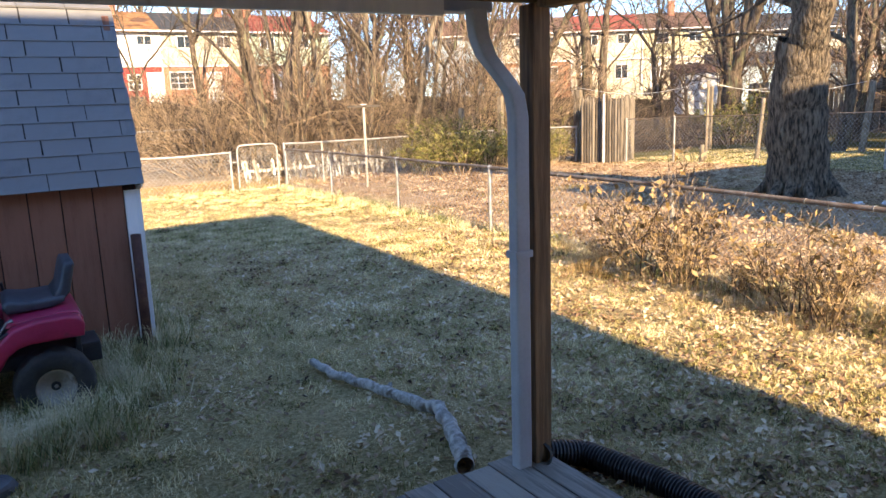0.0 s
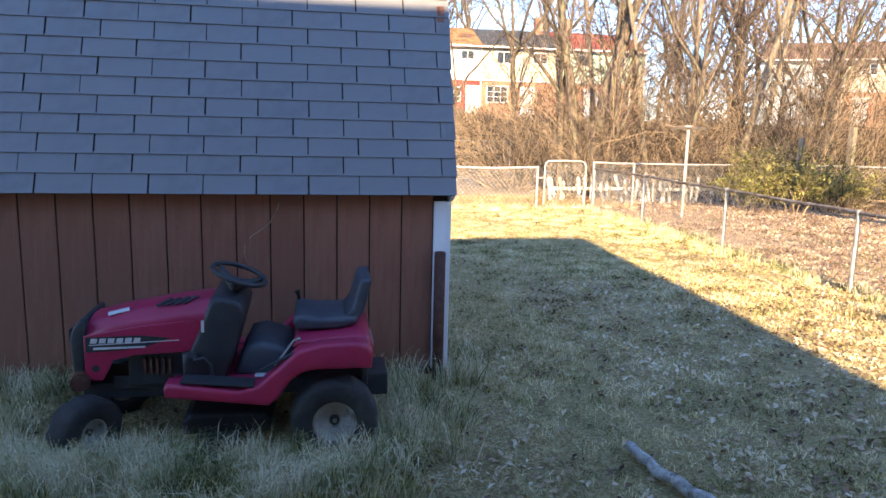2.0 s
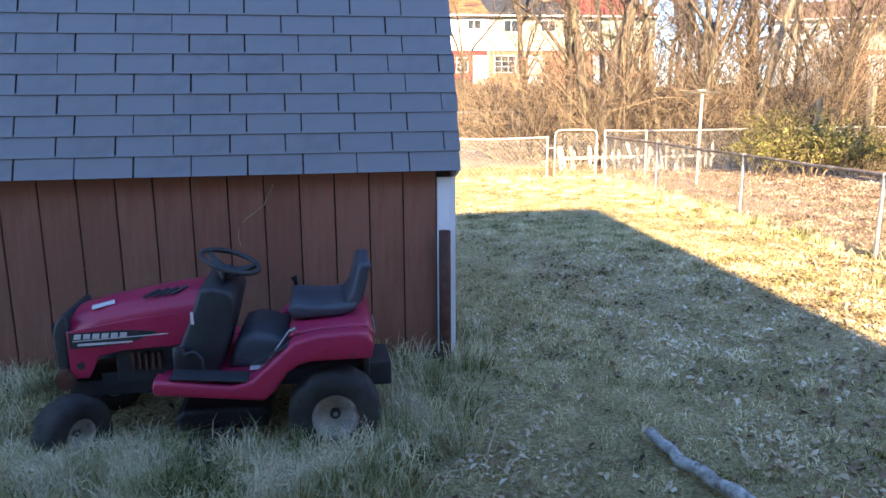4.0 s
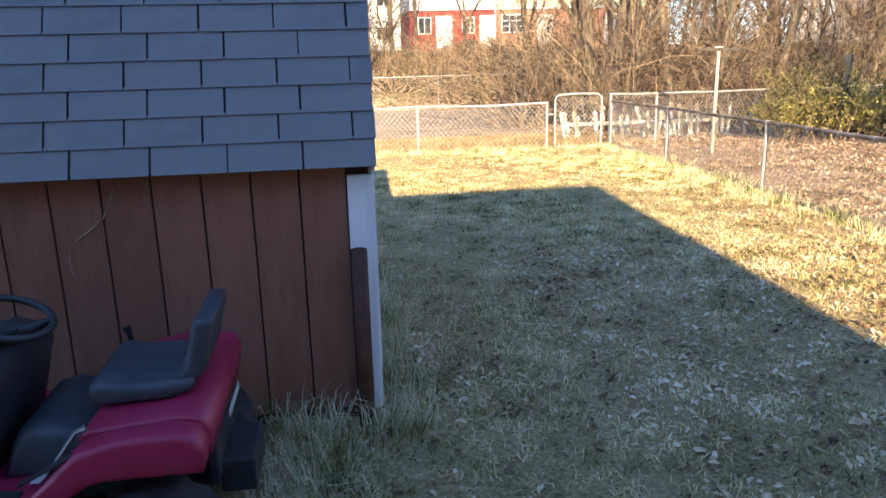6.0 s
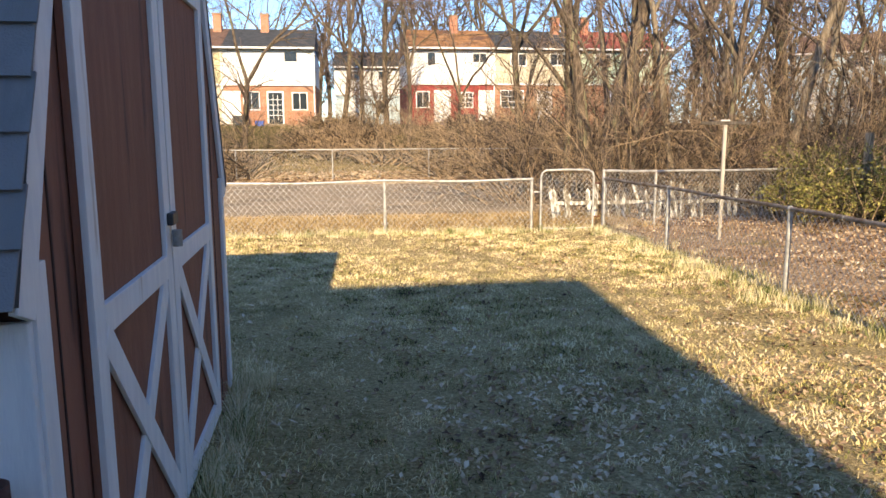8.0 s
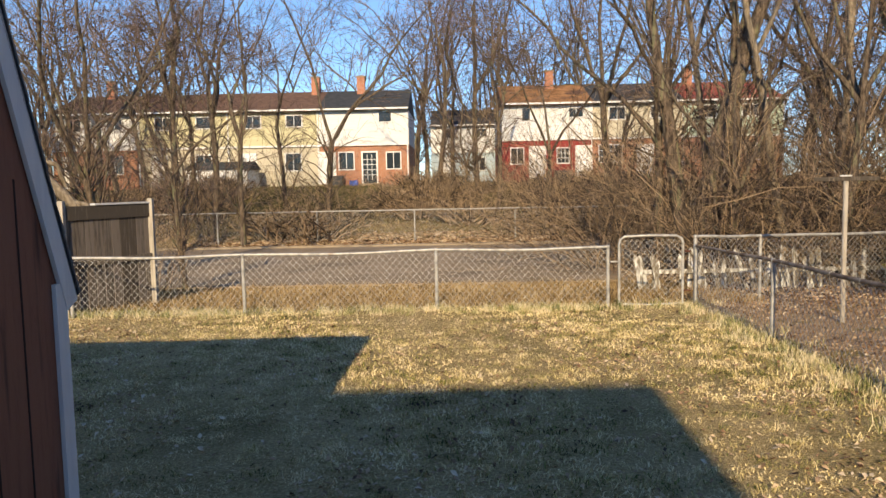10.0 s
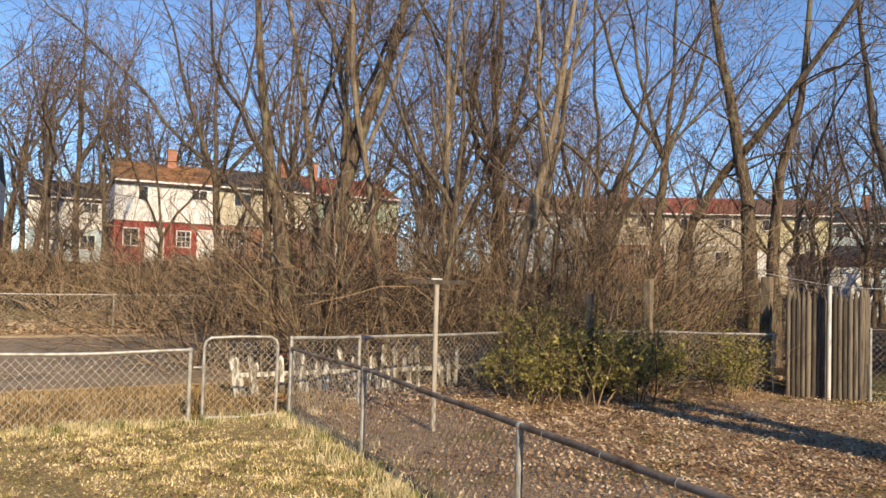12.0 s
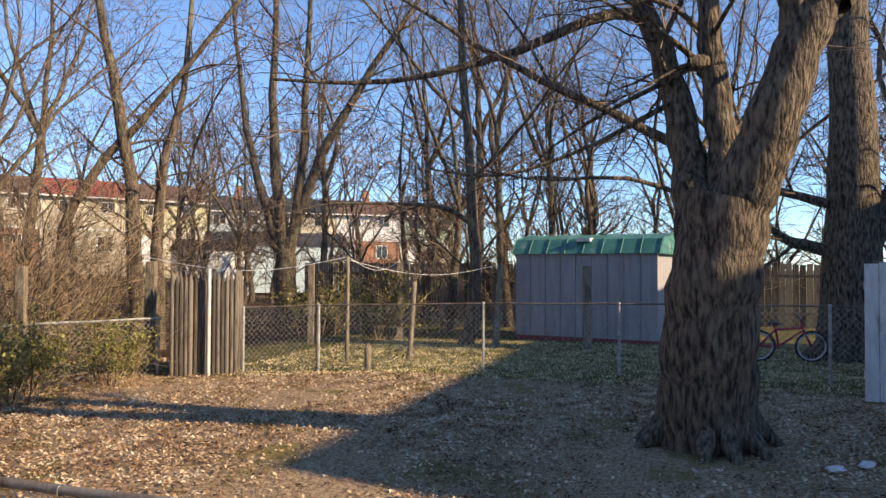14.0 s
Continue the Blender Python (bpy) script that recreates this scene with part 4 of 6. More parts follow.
def build_small():
    ball = thing("ball", (-2.32, -1.75, -0.09), "dirty white stitched ball in the grass", "ball")
    bm = bmesh.new()
    bmesh.ops.create_uvsphere(bm, u_segments=24, v_segments=16, radius=0.085)
    part("cover", bm, M_BALL, ball, smooth=True)
    tube_part("seam", [([(0.0857 * math.cos(a), 0.0857 * math.sin(a) * 0.8, 0.0857 * 0.6 * math.sin(a)) for a in np.linspace(0, 6.28, 30)], np.full(30, 0.002))], M_BLACK, ball)
    for x, y, s, t in ((-1.32, -1.36, 0.2, 12), (-1.18, -1.62, 0.15, 60), (-1.05, -1.95, 0.14, 20)):
        st = thing("flat_stone", (x, y, -0.15), "dark grey flat stone half sunk beside the mower", "stone", "flat stones", turn=t)
        bm = bmesh.new()
        bmesh.ops.create_icosphere(bm, subdivisions=3, radius=1)
        for v in bm.verts:
            v.co *= 1 + 0.13 * noise.noise(v.co * 1.6 + Vector((x * 9, y, 0)))
            v.co = Vector((v.co.x * s, v.co.y * s * 0.7, max(-0.6, min(0.5, v.co.z)) * 0.07))
        part("slab", bm, M_STONE, st)
    can = thing("crushed_can", (-3.0, -0.42, -0.13), "crushed silver can in the grass by the shed", "can", turn=30)
    bm = bmesh.new()
    bmesh.ops.create_cone(bm, cap_ends=True, segments=18, radius1=0.033, radius2=0.033, depth=0.12, matrix=pose(0, 0, 0, 0, 90, 0))
    bmesh.ops.subdivide_edges(bm, edges=[e for e in bm.edges if abs(e.verts[0].co.x - e.verts[1].co.x) > 0.05], cuts=5)
    for v in bm.verts:
        v.co.z *= 0.7 + 0.25 * math.sin(v.co.x * 70)
    part("shell", bm, M_SILVER, can)
    vine = thing("dead_vine", (-1.3, -0.03, -0.17), "thin dead tan vine stems hanging on the shed wall", "vine")
    for pts in VINES:
        t = np.linspace(0, len(pts) - 1, 5 * len(pts))
        x, z = (np.interp(t, range(len(pts)), [q[k] for q in pts]) for k in (0, 1))
        line = np.stack([x + 1.3 + 0.004 * np.sin(5 * t), 0.008 * np.sin(3 * t), z + 0.17], 1)
        tube_part("stem", [(line, np.linspace(0.0035, 0.0018, len(t)))], M_STEM, vine, sides=5)
    log = thing("fallen_branch", (1.0, -2.2, -0.17), "grey fallen branch lying forked on the lawn", "branch")
    def L(pts, r0, r1):
        pts = np.array(pts) - (1.0, -2.2, -0.17)
        n = 5 * len(pts)
        t = np.linspace(0, len(pts) - 1, n)
        q = np.stack([np.interp(t, range(len(pts)), pts[:, k]) for k in range(3)], 1)
        q += 0.006 * np.sin(np.arange(n)[:, None] * (1.3, 2.1, 1.7))
        return q, np.linspace(r0, r1, n) * (1 + 0.09 * np.sin(np.arange(n) * 2.2))
    tube_part("stem", [L([(1.08, -2.46, -0.11), (1.04, -2.2, -0.125), (0.95, -1.85, -0.13), (0.86, -1.55, -0.13), (0.84, -1.27, -0.13)], 0.037, 0.025), L([(0.99, -2.02, -0.12), (1.05, -1.98, -0.11)], 0.016, 0.012)], M_BRANCH, log, sides=10)
    tube_part("fork", [L([(1.09, -2.44, -0.10), (1.04, -2.65, -0.115), (0.95, -2.88, -0.12), (0.86, -3.08, -0.12)], 0.038, 0.046)], M_BRANCH, log, sides=10)


build_small()


# ---- chain-link fences ----
def wire_net(name, p0, p1, z0, z1, h, parent, cell=0.085, r=0.0019):
    """Woven wire from p0 to p1: zigzag wires that stand side by side."""
    p0, p1 = np.array(p0, float), np.array(p1, float)
    L = np.linalg.norm(p1 - p0)
    n = int(L / cell)
    m = int(h / cell)
    ang = np.arange(3) * 2 * np.pi / 3
    d = (p1 - p0) / L
    s = np.arange(n + 1)[:, None]
    k = np.arange(2 * m + 1)[None]
    along = (s + np.where(k % 2, 0.5, 0.0) * 1.0) * cell
    along = np.concatenate([along, (s + np.where(k % 2, -0.5, 0.0)) * cell], 0)
    along = np.clip(along, 0, L)
    up = np.broadcast_to(k * cell / 2, along.shape)
    zb = z0 + (z1 - z0) * along / L
    side = np.where(k % 2, 0.002, -0.002) + np.zeros_like(along)
    side[n + 1:] *= -1
    nx = np.array([-d[1], d[0]])
    P = np.stack([p0[0] + d[0] * along + nx[0] * side, p0[1] + d[1] * along + nx[1] * side, zb + up * (h / (m * cell))], -1)
    rows, cols = P.shape[:2]
    off = np.stack([np.cos(ang)[:, None] * np.array([nx[0], nx[1], 0]) + np.sin(ang)[:, None] * np.array([d[0], d[1], 0])], 0)[0] * r * 1.6
    V = (P[:, :, None, :] + off[None, None]).reshape(-1, 3)
    i = np.arange(rows)[:, None, None] * cols * 3
    j = np.arange(cols - 1)[None, :, None] * 3
    a = np.arange(3)[None, None]
    b = (a + 1) % 3
    F = np.stack([i + j + a, i + j + b, i + j + b + 3, i + j + a + 3], -1).reshape(-1, 4)
    return under(mesh_of(name, V, F, M_GALV), parent, "galvanised diamond wire mesh")


def chain_fence(label, posts, h, rail=M_GALV, r_rail=0.021, r_post=0.024, sag=0.0, ties=False, cell=0.092):
    g = [float(gz(x, y)) for x, y in posts]
    f = thing("chain_link_fence", (posts[0][0], posts[0][1], g[0] - 0.05), label, "fence")
    o = np.array([posts[0][0], posts[0][1], g[0] - 0.05])

    def loc(ob):
        ob.location = tuple(-o)
        ob.parent = f
        return ob

    for (x, y), z in zip(posts, g):
        loc(capped("post", (x, y, z - 0.05), (x, y, z + h - 0.01), r_post, M_GALV, None, "", 14))
        bm = bmesh.new()
        bmesh.ops.create_uvsphere(bm, u_segments=12, v_segments=8, radius=r_post * 1.25, matrix=Matrix.Translation((x, y, z + h)))
        loc(part("post_cap", bm, M_GALV, None, smooth=True))
    for (a, za), (b, zb) in zip(zip(posts, g), list(zip(posts, g))[1:]):
        n = 9
        t = np.linspace(0, 1, n)
        pts = np.stack([a[0] + (b[0] - a[0]) * t, a[1] + (b[1] - a[1]) * t, za + (zb - za) * t + h - sag * np.sin(np.pi * t) + 0.004 * np.sin(9 * t)], 1)
        loc(tube_part("top_rail", [(pts, np.full(n, r_rail))], rail, None, sides=12))
        loc(wire_net("wire_mesh", a, b, za + 0.01, zb + 0.01, h - 0.03, None, cell))
        if ties:
            L = math.dist(a, b)
            for k in range(int(L / 0.55)):
                u = (k + 0.5) * 0.55 / L
                c = Vector((a[0] + (b[0] - a[0]) * u, a[1] + (b[1] - a[1]) * u, za + (zb - za) * u + h - sag * math.sin(math.pi * u) - 0.004))
                ring = [(c.x + (r_rail + 0.004) * math.cos(q), c.y, c.z + (r_rail + 0.004) * math.sin(q)) for q in np.linspace(0, 6.28, 12)]
                loc(tube_part("tie", [(ring, np.full(12, 0.0028))], M_GALV, None))
    return f


chain_fence("galvanised chain link fence along the alley, rail bent", [(-3.74, 10.08), (-1.35, 10.12), (1.32, 10.25), (3.72, 10.3)], 0.84, sag=0.02)
chain_fence("chain link side fence with a rusty pipe rail", [(4.88, 10.1), (5.0, 7.92), (4.84, 4.88), (4.72, 2.13), (4.7, -0.9), (4.62, -4.2), (4.55, -7.6)], 0.84, rail=M_RAIL, ties=True)
chain_fence("chain link fence behind the neighbour's leafy yard", [(4.95, 10.35), (6.0, 10.7), (8.9, 11.5), (11.3, 10.95), (12.9, 9.6)], 0.95)
chain_fence("dark thin chain link fence between the far yards", [(13.45, 8.3), (13.85, 7.08), (14.31, 4.3), (14.16, 2.1), (14.0, -0.8), (13.8, -4.6)], 1.1, rail=M_RAIL, r_rail=0.014)
chain_fence("low chain link fence on the slope past the alley", [(-14, 26.6), (-10.2, 26.6), (-6.9, 26.6), (-3.3, 26.6), (0.2, 26.6), (3.8, 26.6), (7.3, 26.6), (11, 26.6), (15, 26.8)], 1.1, cell=0.12)


def build_gate():
    z = float(gz(4.3, 10.3))
    g = thing("garden_gate", (3.82, 10.32, z), "galvanised chain link gate with rounded top corners", "gate")
    pts = [(0.06, 0, 0.02), (0.06, 0, 0.4), (0.06, 0, 0.86), (0.08, 0, 0.93), (0.14, 0, 0.97), (0.5, 0, 0.98), (0.86, 0, 0.97), (0.93, 0, 0.93), (0.95, 0, 0.86), (0.95, 0, 0.4), (0.95, 0, 0.02), (0.5, 0, 0.0), (0.06, 0, 0.02)]
    tube_part("gate_frame", [(pts, np.full(13, 0.019))], M_GALV, g, sides=10)
    net = wire_net("wire_mesh", (0.07, 0), (0.94, 0), 0.02, 0.02, 0.9, g)
    capped("latch_bar", (-0.06, 0, 0.62), (0.08, 0, 0.62), 0.014, M_GALV, g)
    for h in (0.2, 0.75):
        capped("hinge", (0.95, 0, h), (1.06, 0, h), 0.012, M_RUST, g)


build_gate()


def wood_post(name, x, y, h, r, label, lean=(0, 0), mat=None, category="post", square=False, group="old yard posts"):
    z = float(gz(x, y))
    p = thing(name, (x, y, z), label, category, group)
    if square:
        part("shaft", box_bm((-r, -r, -0.05), (r, r, h), 0.006, pose(0, 0, 0, lean[0], lean[1], 20)), mat or M_PALE, p)
    else:
        t = np.linspace(0, 1, 8)
        pts = np.stack([lean[0] * 0.017 * t * h, lean[1] * 0.017 * t * h, -0.05 + t * (h + 0.05)], 1)
        tube_part("shaft", [(np.vstack([pts, pts[-1:] + (0, 0, 0.002)]), np.append(np.linspace(r, r * 0.85, 8), 0.001))], mat or M_PALE, p, sides=9)
    return p


wood_post("pale_post", 15.15, 7.16, 1.98, 0.04, "tall pale metal pole in the far yard", group="")
wood_post("timber_post", 13.85, 7.1, 1.15, 0.03, "short brown timber post by the fence")
wood_post("timber_stump", 13.7, 6.1, 0.42, 0.06, "grey sawn off timber stump post", group="")
wood_post("timber_post", 15.9, 6.2, 1.5, 0.055, "leaning split grey timber post", (3, -3))
wood_post("timber_post", 20.0, 8.0, 1.95, 0.075, "pale square timber post in the far yard", square=True)
wood_post("timber_post", 18.3, 9.6, 1.9, 0.07, "thin brown timber post in the far yard", square=True)
wood_post("timber_post", 18.7, 3.15, 1.8, 0.085, "mossy timber post in front of the grey shed", square=True)
wood_post("timber_post", 19.0, 5.26, 1.85, 0.075, "leaning pale timber post by the tree", (4, 5), square=True)
wood_post("timber_post", 13.75, 10.5, 1.95, 0.085, "pale leaning timber post behind the fence", (2, -2), square=True)
wood_post("timber_post", 11.3, 10.85, 1.85, 0.065, "pale timber post in the hedge", square=True)
wood_post("timber_post", 10.0, 10.8, 1.6, 0.055, "pale timber post among the shrubs", square=True)


def build_lines():
    w = thing("clothes_line", (15.15, 7.16, 1.8), "thin sagging wires strung between the far yard posts", "clothes line")
    for a, b in (((15.15, 7.16, 1.74), (20.0, 8.0, 1.72)), ((15.15, 7.16, 1.68), (19.0, 5.26, 1.6)), ((15.15, 7.16, 1.74), (13.75, 10.5, 1.7))):
        t = np.linspace(0, 1, 12)
        line = np.array([[a[k] + (b[k] - a[k]) * u - (0.25 * math.sin(math.pi * u) if k == 2 else 0) for k in range(3)] for u in t]) - (15.15, 7.16, 1.8)
        tube_part("wire", [(line, np.full(12, 0.006))], M_PICKET, w, sides=5)
    rnd = random.Random(5)
    for x, y in ((8.9, 0.0), (9.1, -0.25), (8.75, -0.45), (9.3, -0.5)):
        z = float(gz(x, y))
        p = thing("paper_scrap", (x, y, z), "crumpled white paper scrap on the litter by the great tree", "paper", "paper scraps", turn=rnd.uniform(0, 180))
        bm = bmesh.new()
        bmesh.ops.create_icosphere(bm, subdivisions=2, radius=0.06)
        for v in bm.verts:
            v.co = Vector((v.co.x * 1.3, v.co.y, 0.035 + v.co.z * 0.45)) * (1 + 0.5 * noise.noise(v.co * 22 + Vector((x, y, 0))))
        part("sheet", bm, M_PICKET, p)


build_lines()


def build_clothes_post():
    p = thing("clothes_post", (6.17, 8.72, float(gz(6.17, 8.72))), "pale wooden clothes post with a cross bar", "clothes post")
    capped("pole", (0, 0, -0.05), (0, 0, 1.68), 0.028, M_POLE, p, "pale weathered pole", sides=14)
    m = pose(0, 0, 1.70, 0, 0, -32)
    part("cross_bar", box_bm((-0.34, -0.03, -0.025), (0.34, 0.03, 0.025), 0.006, m), M_OLDWOOD, p)
    part("cap", box_bm((-0.06, -0.045, 0.026), (0.06, 0.045, 0.045), 0.006, m), M_PICKET, p)


build_clothes_post()


def build_stockade():
    s = thing("stockade_screen", (13.09, 8.74, float(gz(13.1, 8.7))), "grey split rail stockade screen with pointed pickets", "fence")
    rnd = random.Random(7)
    a, b, c = Vector((-0.3, 0.5, 0)), Vector((0.26, -0.36, 0)), Vector((1.25, 0.2, 0))
    for p, q in ((a, b), (b, c), (a, Vector((0.65, 1.05, 0)))):
        n = int((q - p).length / 0.072)
        for k in range(n + 1):
            o = p.lerp(q, k / n)
            h = 1.72 + rnd.uniform(-0.07, 0.06)
            r = 0.041 + rnd.uniform(-0.004, 0.003)
            lean = rnd.uniform(-0.012, 0.012)
            pts = [(o.x, o.y, -0.03), (o.x + lean, o.y, h * 0.5), (o.x + lean, o.y, h - 0.16), (o.x + lean, o.y, h)]
            tube_part("picket", [(pts, [r, r, r * 0.95, 0.005])], M_OLDWOOD, s, sides=8)
    for z in (0.35, 1.2):
        tube_part("cross_rail", [([a + Vector((0.06, 0.04, z)), b + Vector((0.06, 0.04, z))], [0.03, 0.03])], M_OLDWOOD, s)
    capped("metal_pole", (-0.08, -0.06, 0), (-0.08, -0.06, 1.78), 0.03, M_PICKET, s, "pale metal pole")


build_stockade()


def build_far_yard():
    g = thing("garden_shed", (16.6, 2.95, float(gz(16.6, 2.95)) - 0.1), "grey panelled garden shed with green metal roof", "shed")
    g.matrix_basis = pose(20.4, 3.45, float(gz(20.4, 3.45)) - 0.1, 0, 0, -11) @ Matrix.Scale(1.27, 4)
    part("wall", box_bm((0.02, -1.34, 0.14), (1.9, 1.34, 1.72)), M_GREYWALL, g)
    for k in range(9):
        part("wall_panel", box_bm((-0.005, -1.38 + 0.3075 * k, 0.14), (0.02, -1.38 + 0.3075 * k + 0.295, 1.72), 0.003), M_GREYWALL, g)
    part("base_board", box_bm((-0.01, -1.4, 0.0), (1.92, 1.4, 0.13), 0.01), M_REDTRIM, g, "dull red base board")
    bm = bmesh.new()
    pts = [(-0.08, 1.72), (0.15, 2.0), (0.98, 2.12), (1.8, 2.0), (2.0, 1.72)]
    a = [bm.verts.new((x, -1.46, z)) for x, z in pts]
    b = [bm.verts.new((x, 1.46, z)) for x, z in pts]
    bm.faces.new(a), bm.faces.new(b[::-1])
    for i in range(5):
        bm.faces.new((a[i], b[i], b[(i + 1) % 5], a[(i + 1) % 5]))
    bmesh.ops.recalc_face_normals(bm, faces=bm.faces)
    part("roof", bm, M_GREENROOF, g, "green metal roof panels")
    for k in range(9):
        y = -1.44 + 0.36 * k
        tube_part("roof_rib", [([(-0.085, y, 1.73), (0.145, y, 2.01), (0.98, y, 2.13), (1.8, y, 2.01)], [0.012] * 4)], M_GREENROOF, g)
    part("roof_vent", box_bm((0.02, -0.12, 1.93), (0.3, 0.16, 2.0), 0.01, pose(0, 0, 0.02)), M_PICKET, g, "pale roof vent")
    # board fence at the back of the far yards
    f = thing("board_fence", (26.5, -3, float(gz(26.5, 3))), "tall weathered board fence behind the far yard", "fence")
    rnd = random.Random(3)
    first = None
    for k in range(150):
        y = 14.0 - 0.19 * k
        x = 26.5 - 0.02 * y
        if first is None:
            first = part("board", box_bm((-0.012, -0.085, 0), (0.012, 0.085, 1.9), 0.004), M_OLDWOOD, f)
            o = first
        else:
            o = new("board", first.data)
            o.parent = f
        o.location = (x - 26.5, y + 3, rnd.uniform(-0.03, 0.03))
    for z in (0.4, 1.5):
        part("fence_rail", box_bm((-0.4, -11, z), (-0.34, 17, z + 0.08)), M_OLDWOOD, f)
    # whitewashed board panel at the neighbour's yard
    w = thing("white_gate", (12.36, -0.9, float(gz(12.4, -0.9))), "flaking white painted board gate standing in shade", "gate")
    for k in range(8):
        part("board", box_bm((-0.012, -0.155 * k - 0.148, 0.03), (0.012, -0.155 * k, 1.66 + 0.02 * math.sin(k * 2)), 0.004), M_PICKET, w)
    for z in (0.3, 1.35):
        part("ledge", box_bm((0.013, -1.2, z), (0.05, 0.0, z + 0.09), 0.004), M_PICKET, w)
    # bicycle
    z = float(gz(17.4, -0.6))
    b = thing("bicycle", (17.4, -0.6, z), "small red and white child's bicycle leaning in shade", "bicycle")
    b.matrix_basis = pose(17.4, -0.6, z, 8, 0, -80) @ Matrix.Scale(1.15, 4)
    for x in (-0.4, 0.4):
        wh = thing("wheel", (x, 0, 0.25), "", "")
        wh.parent = b
        tube_part("tyre", [([(0.24 * math.cos(a), 0, 0.24 * math.sin(a)) for a in np.linspace(0, 6.2832, 33)], np.full(33, 0.02))], M_TYRE, wh, sides=8)
        tube_part("rim", [([(0.21 * math.cos(a), 0, 0.21 * math.sin(a)) for a in np.linspace(0, 6.2832, 33)], np.full(33, 0.012))], M_PICKET, wh, sides=6)
        for k in range(8):
            a = k * math.pi / 8
            tube_part("spoke", [([(-0.21 * math.cos(a), 0, -0.21 * math.sin(a)), (0.21 * math.cos(a), 0, 0.21 * math.sin(a))], [0.002, 0.002])], M_SILVER, wh)
    for nm, p in (("frame_tube", [(-0.4, 0, 0.25), (-0.1, 0, 0.25), (0.25, 0, 0.5)]), ("frame_tube", [(-0.4, 0, 0.25), (-0.15, 0, 0.52), (0.25, 0, 0.55)]), ("frame_tube", [(-0.18, 0, 0.62), (-0.15, 0, 0.5), (-0.1, 0, 0.25)]), ("fork", [(0.23, 0, 0.68), (0.27, 0, 0.5), (0.4, 0, 0.25)])):
        tube_part(nm, [(p, [0.018] * 3)], M_RED, b)
    tube_part("handlebar", [([(0.2, -0.22, 0.74), (0.23, -0.1, 0.68), (0.23, 0.1, 0.68), (0.2, 0.22, 0.74)], [0.013] * 4)], M_BLACK, b)
    part("saddle", box_bm((-0.28, -0.06, 0.6), (-0.08, 0.06, 0.65), 0.02), M_BLACK, b)


build_far_yard()


def build_pickets():
    rnd = random.Random(12)
    f = thing("picket_fence", (4.75, 12.5, float(gz(4.75, 12.5))), "broken leaning white picket fence under the brush", "fence")
    for k in range(58):
        x = 0.1 * k + rnd.uniform(-0.02, 0.02)
        if rnd.random() < 0.38:
            continue
        h = 0.7 + rnd.uniform(-0.16, 0.08)
        m = pose(x, rnd.uniform(-0.03, 0.03), rnd.uniform(-0.04, 0.02), rnd.uniform(-22, 8), rnd.uniform(-16, 16), rnd.uniform(-12, 12))
        bm = rounded(bmesh.new(), [(-0.04, 0), (0.04, 0), (0.04, h - 0.07), (0, h), (-0.04, h - 0.07)], -0.01, 0.01, 0)
        bmesh.ops.transform(bm, matrix=m, verts=bm.verts)
        part("picket", bm, M_OLDPICKET, f)
    part("cross_rail", box_bm((-0.05, 0.012, 0.3), (5.8, 0.05, 0.37)), M_OLDPICKET, f)
    # board fence beside the chain link, turning back from it
    d = thing("board_fence", (-3.82, 10.1, -0.33), "grey weathered board fence with a deep top band, white capped on its lit stretch", "fence")
    back = pose(0.0, 0.05, 0, 0, 0, 67.5)
    for run, count in ((pose(0, 0, 0, 0, 0, 180), 40), (back, 10)):
        for k in range(count):
            x = 0.158 * k + 0.02
            part("board", box_bm((x, -0.012, 0.0), (x + 0.15, 0.012, 1.5 + rnd.uniform(-0.01, 0.01)), 0.004, run), M_DARKFENCE, d)
        n = 0.158 * count
        part("top_band", box_bm((0.02, -0.035, 1.38), (n, 0.035, 1.58), 0.006, run), M_OLDWOOD, d, "dark grey top band board")
        part("mid_rail", box_bm((0.02, 0.013, 0.72), (n, 0.05, 0.80), 0.004, run), M_OLDWOOD, d)
        part("mid_rail", box_bm((0.02, -0.05, 0.72), (n, -0.013, 0.80), 0.004, run), M_OLDWOOD, d)
    # White only on the far stretch: the sunlit part of the fence top.
    part("lit_cap_board", box_bm((0.5, -0.05, 1.581), (1.6, 0.05, 1.61), 0.005, back), M_PICKET, d, "white cap board, laid only where sunlight brightens the top")
    for p in ((0.0, 0.0), (0.63, 1.5)):
        part("fence_post", box_bm((p[0] - 0.04, p[1] - 0.04, 0), (p[0] + 0.04, p[1] + 0.04, 1.66), 0.006), M_POLE, d, "pale square fence post")
    # a broken trunk leaning down behind the boards
    w = thing("broken_trunk", (-8.9, 14.7, -0.55), "pale broken tree trunk bent down into the brush", "tree")
    o = np.array((-8.9, 14.7, -0.55))
    for pts, r0, r1 in (([(-8.9, 14.7, -0.6), (-8.75, 14.7, 1.2), (-8.2, 14.6, 2.4), (-7.6, 14.5, 2.5), (-7.17, 14.5, 2.38), (-6.57, 14.5, 1.88), (-5.84, 14.5, 1.17), (-5.4, 14.5, 0.7)], 0.2, 0.08),
                        ([(-6.9, 14.5, 2.1), (-6.67, 14.7, 2.14), (-6.26, 14.7, 1.99), (-6.12, 14.7, 1.55)], 0.06, 0.04), ([(-5.9, 14.5, 1.25), (-5.6, 14.45, 1.2), (-5.35, 14.4, 0.9)], 0.05, 0.03)):
        t = np.linspace(0, len(pts) - 1, 5 * len(pts))
        line = np.stack([np.interp(t, range(len(pts)), [q[k] for q in pts]) for k in range(3)], 1) - o
        tube_part("limb", [(line, np.linspace(r0, r1, len(t)))], M_PALE, w, sides=10)


build_pickets()


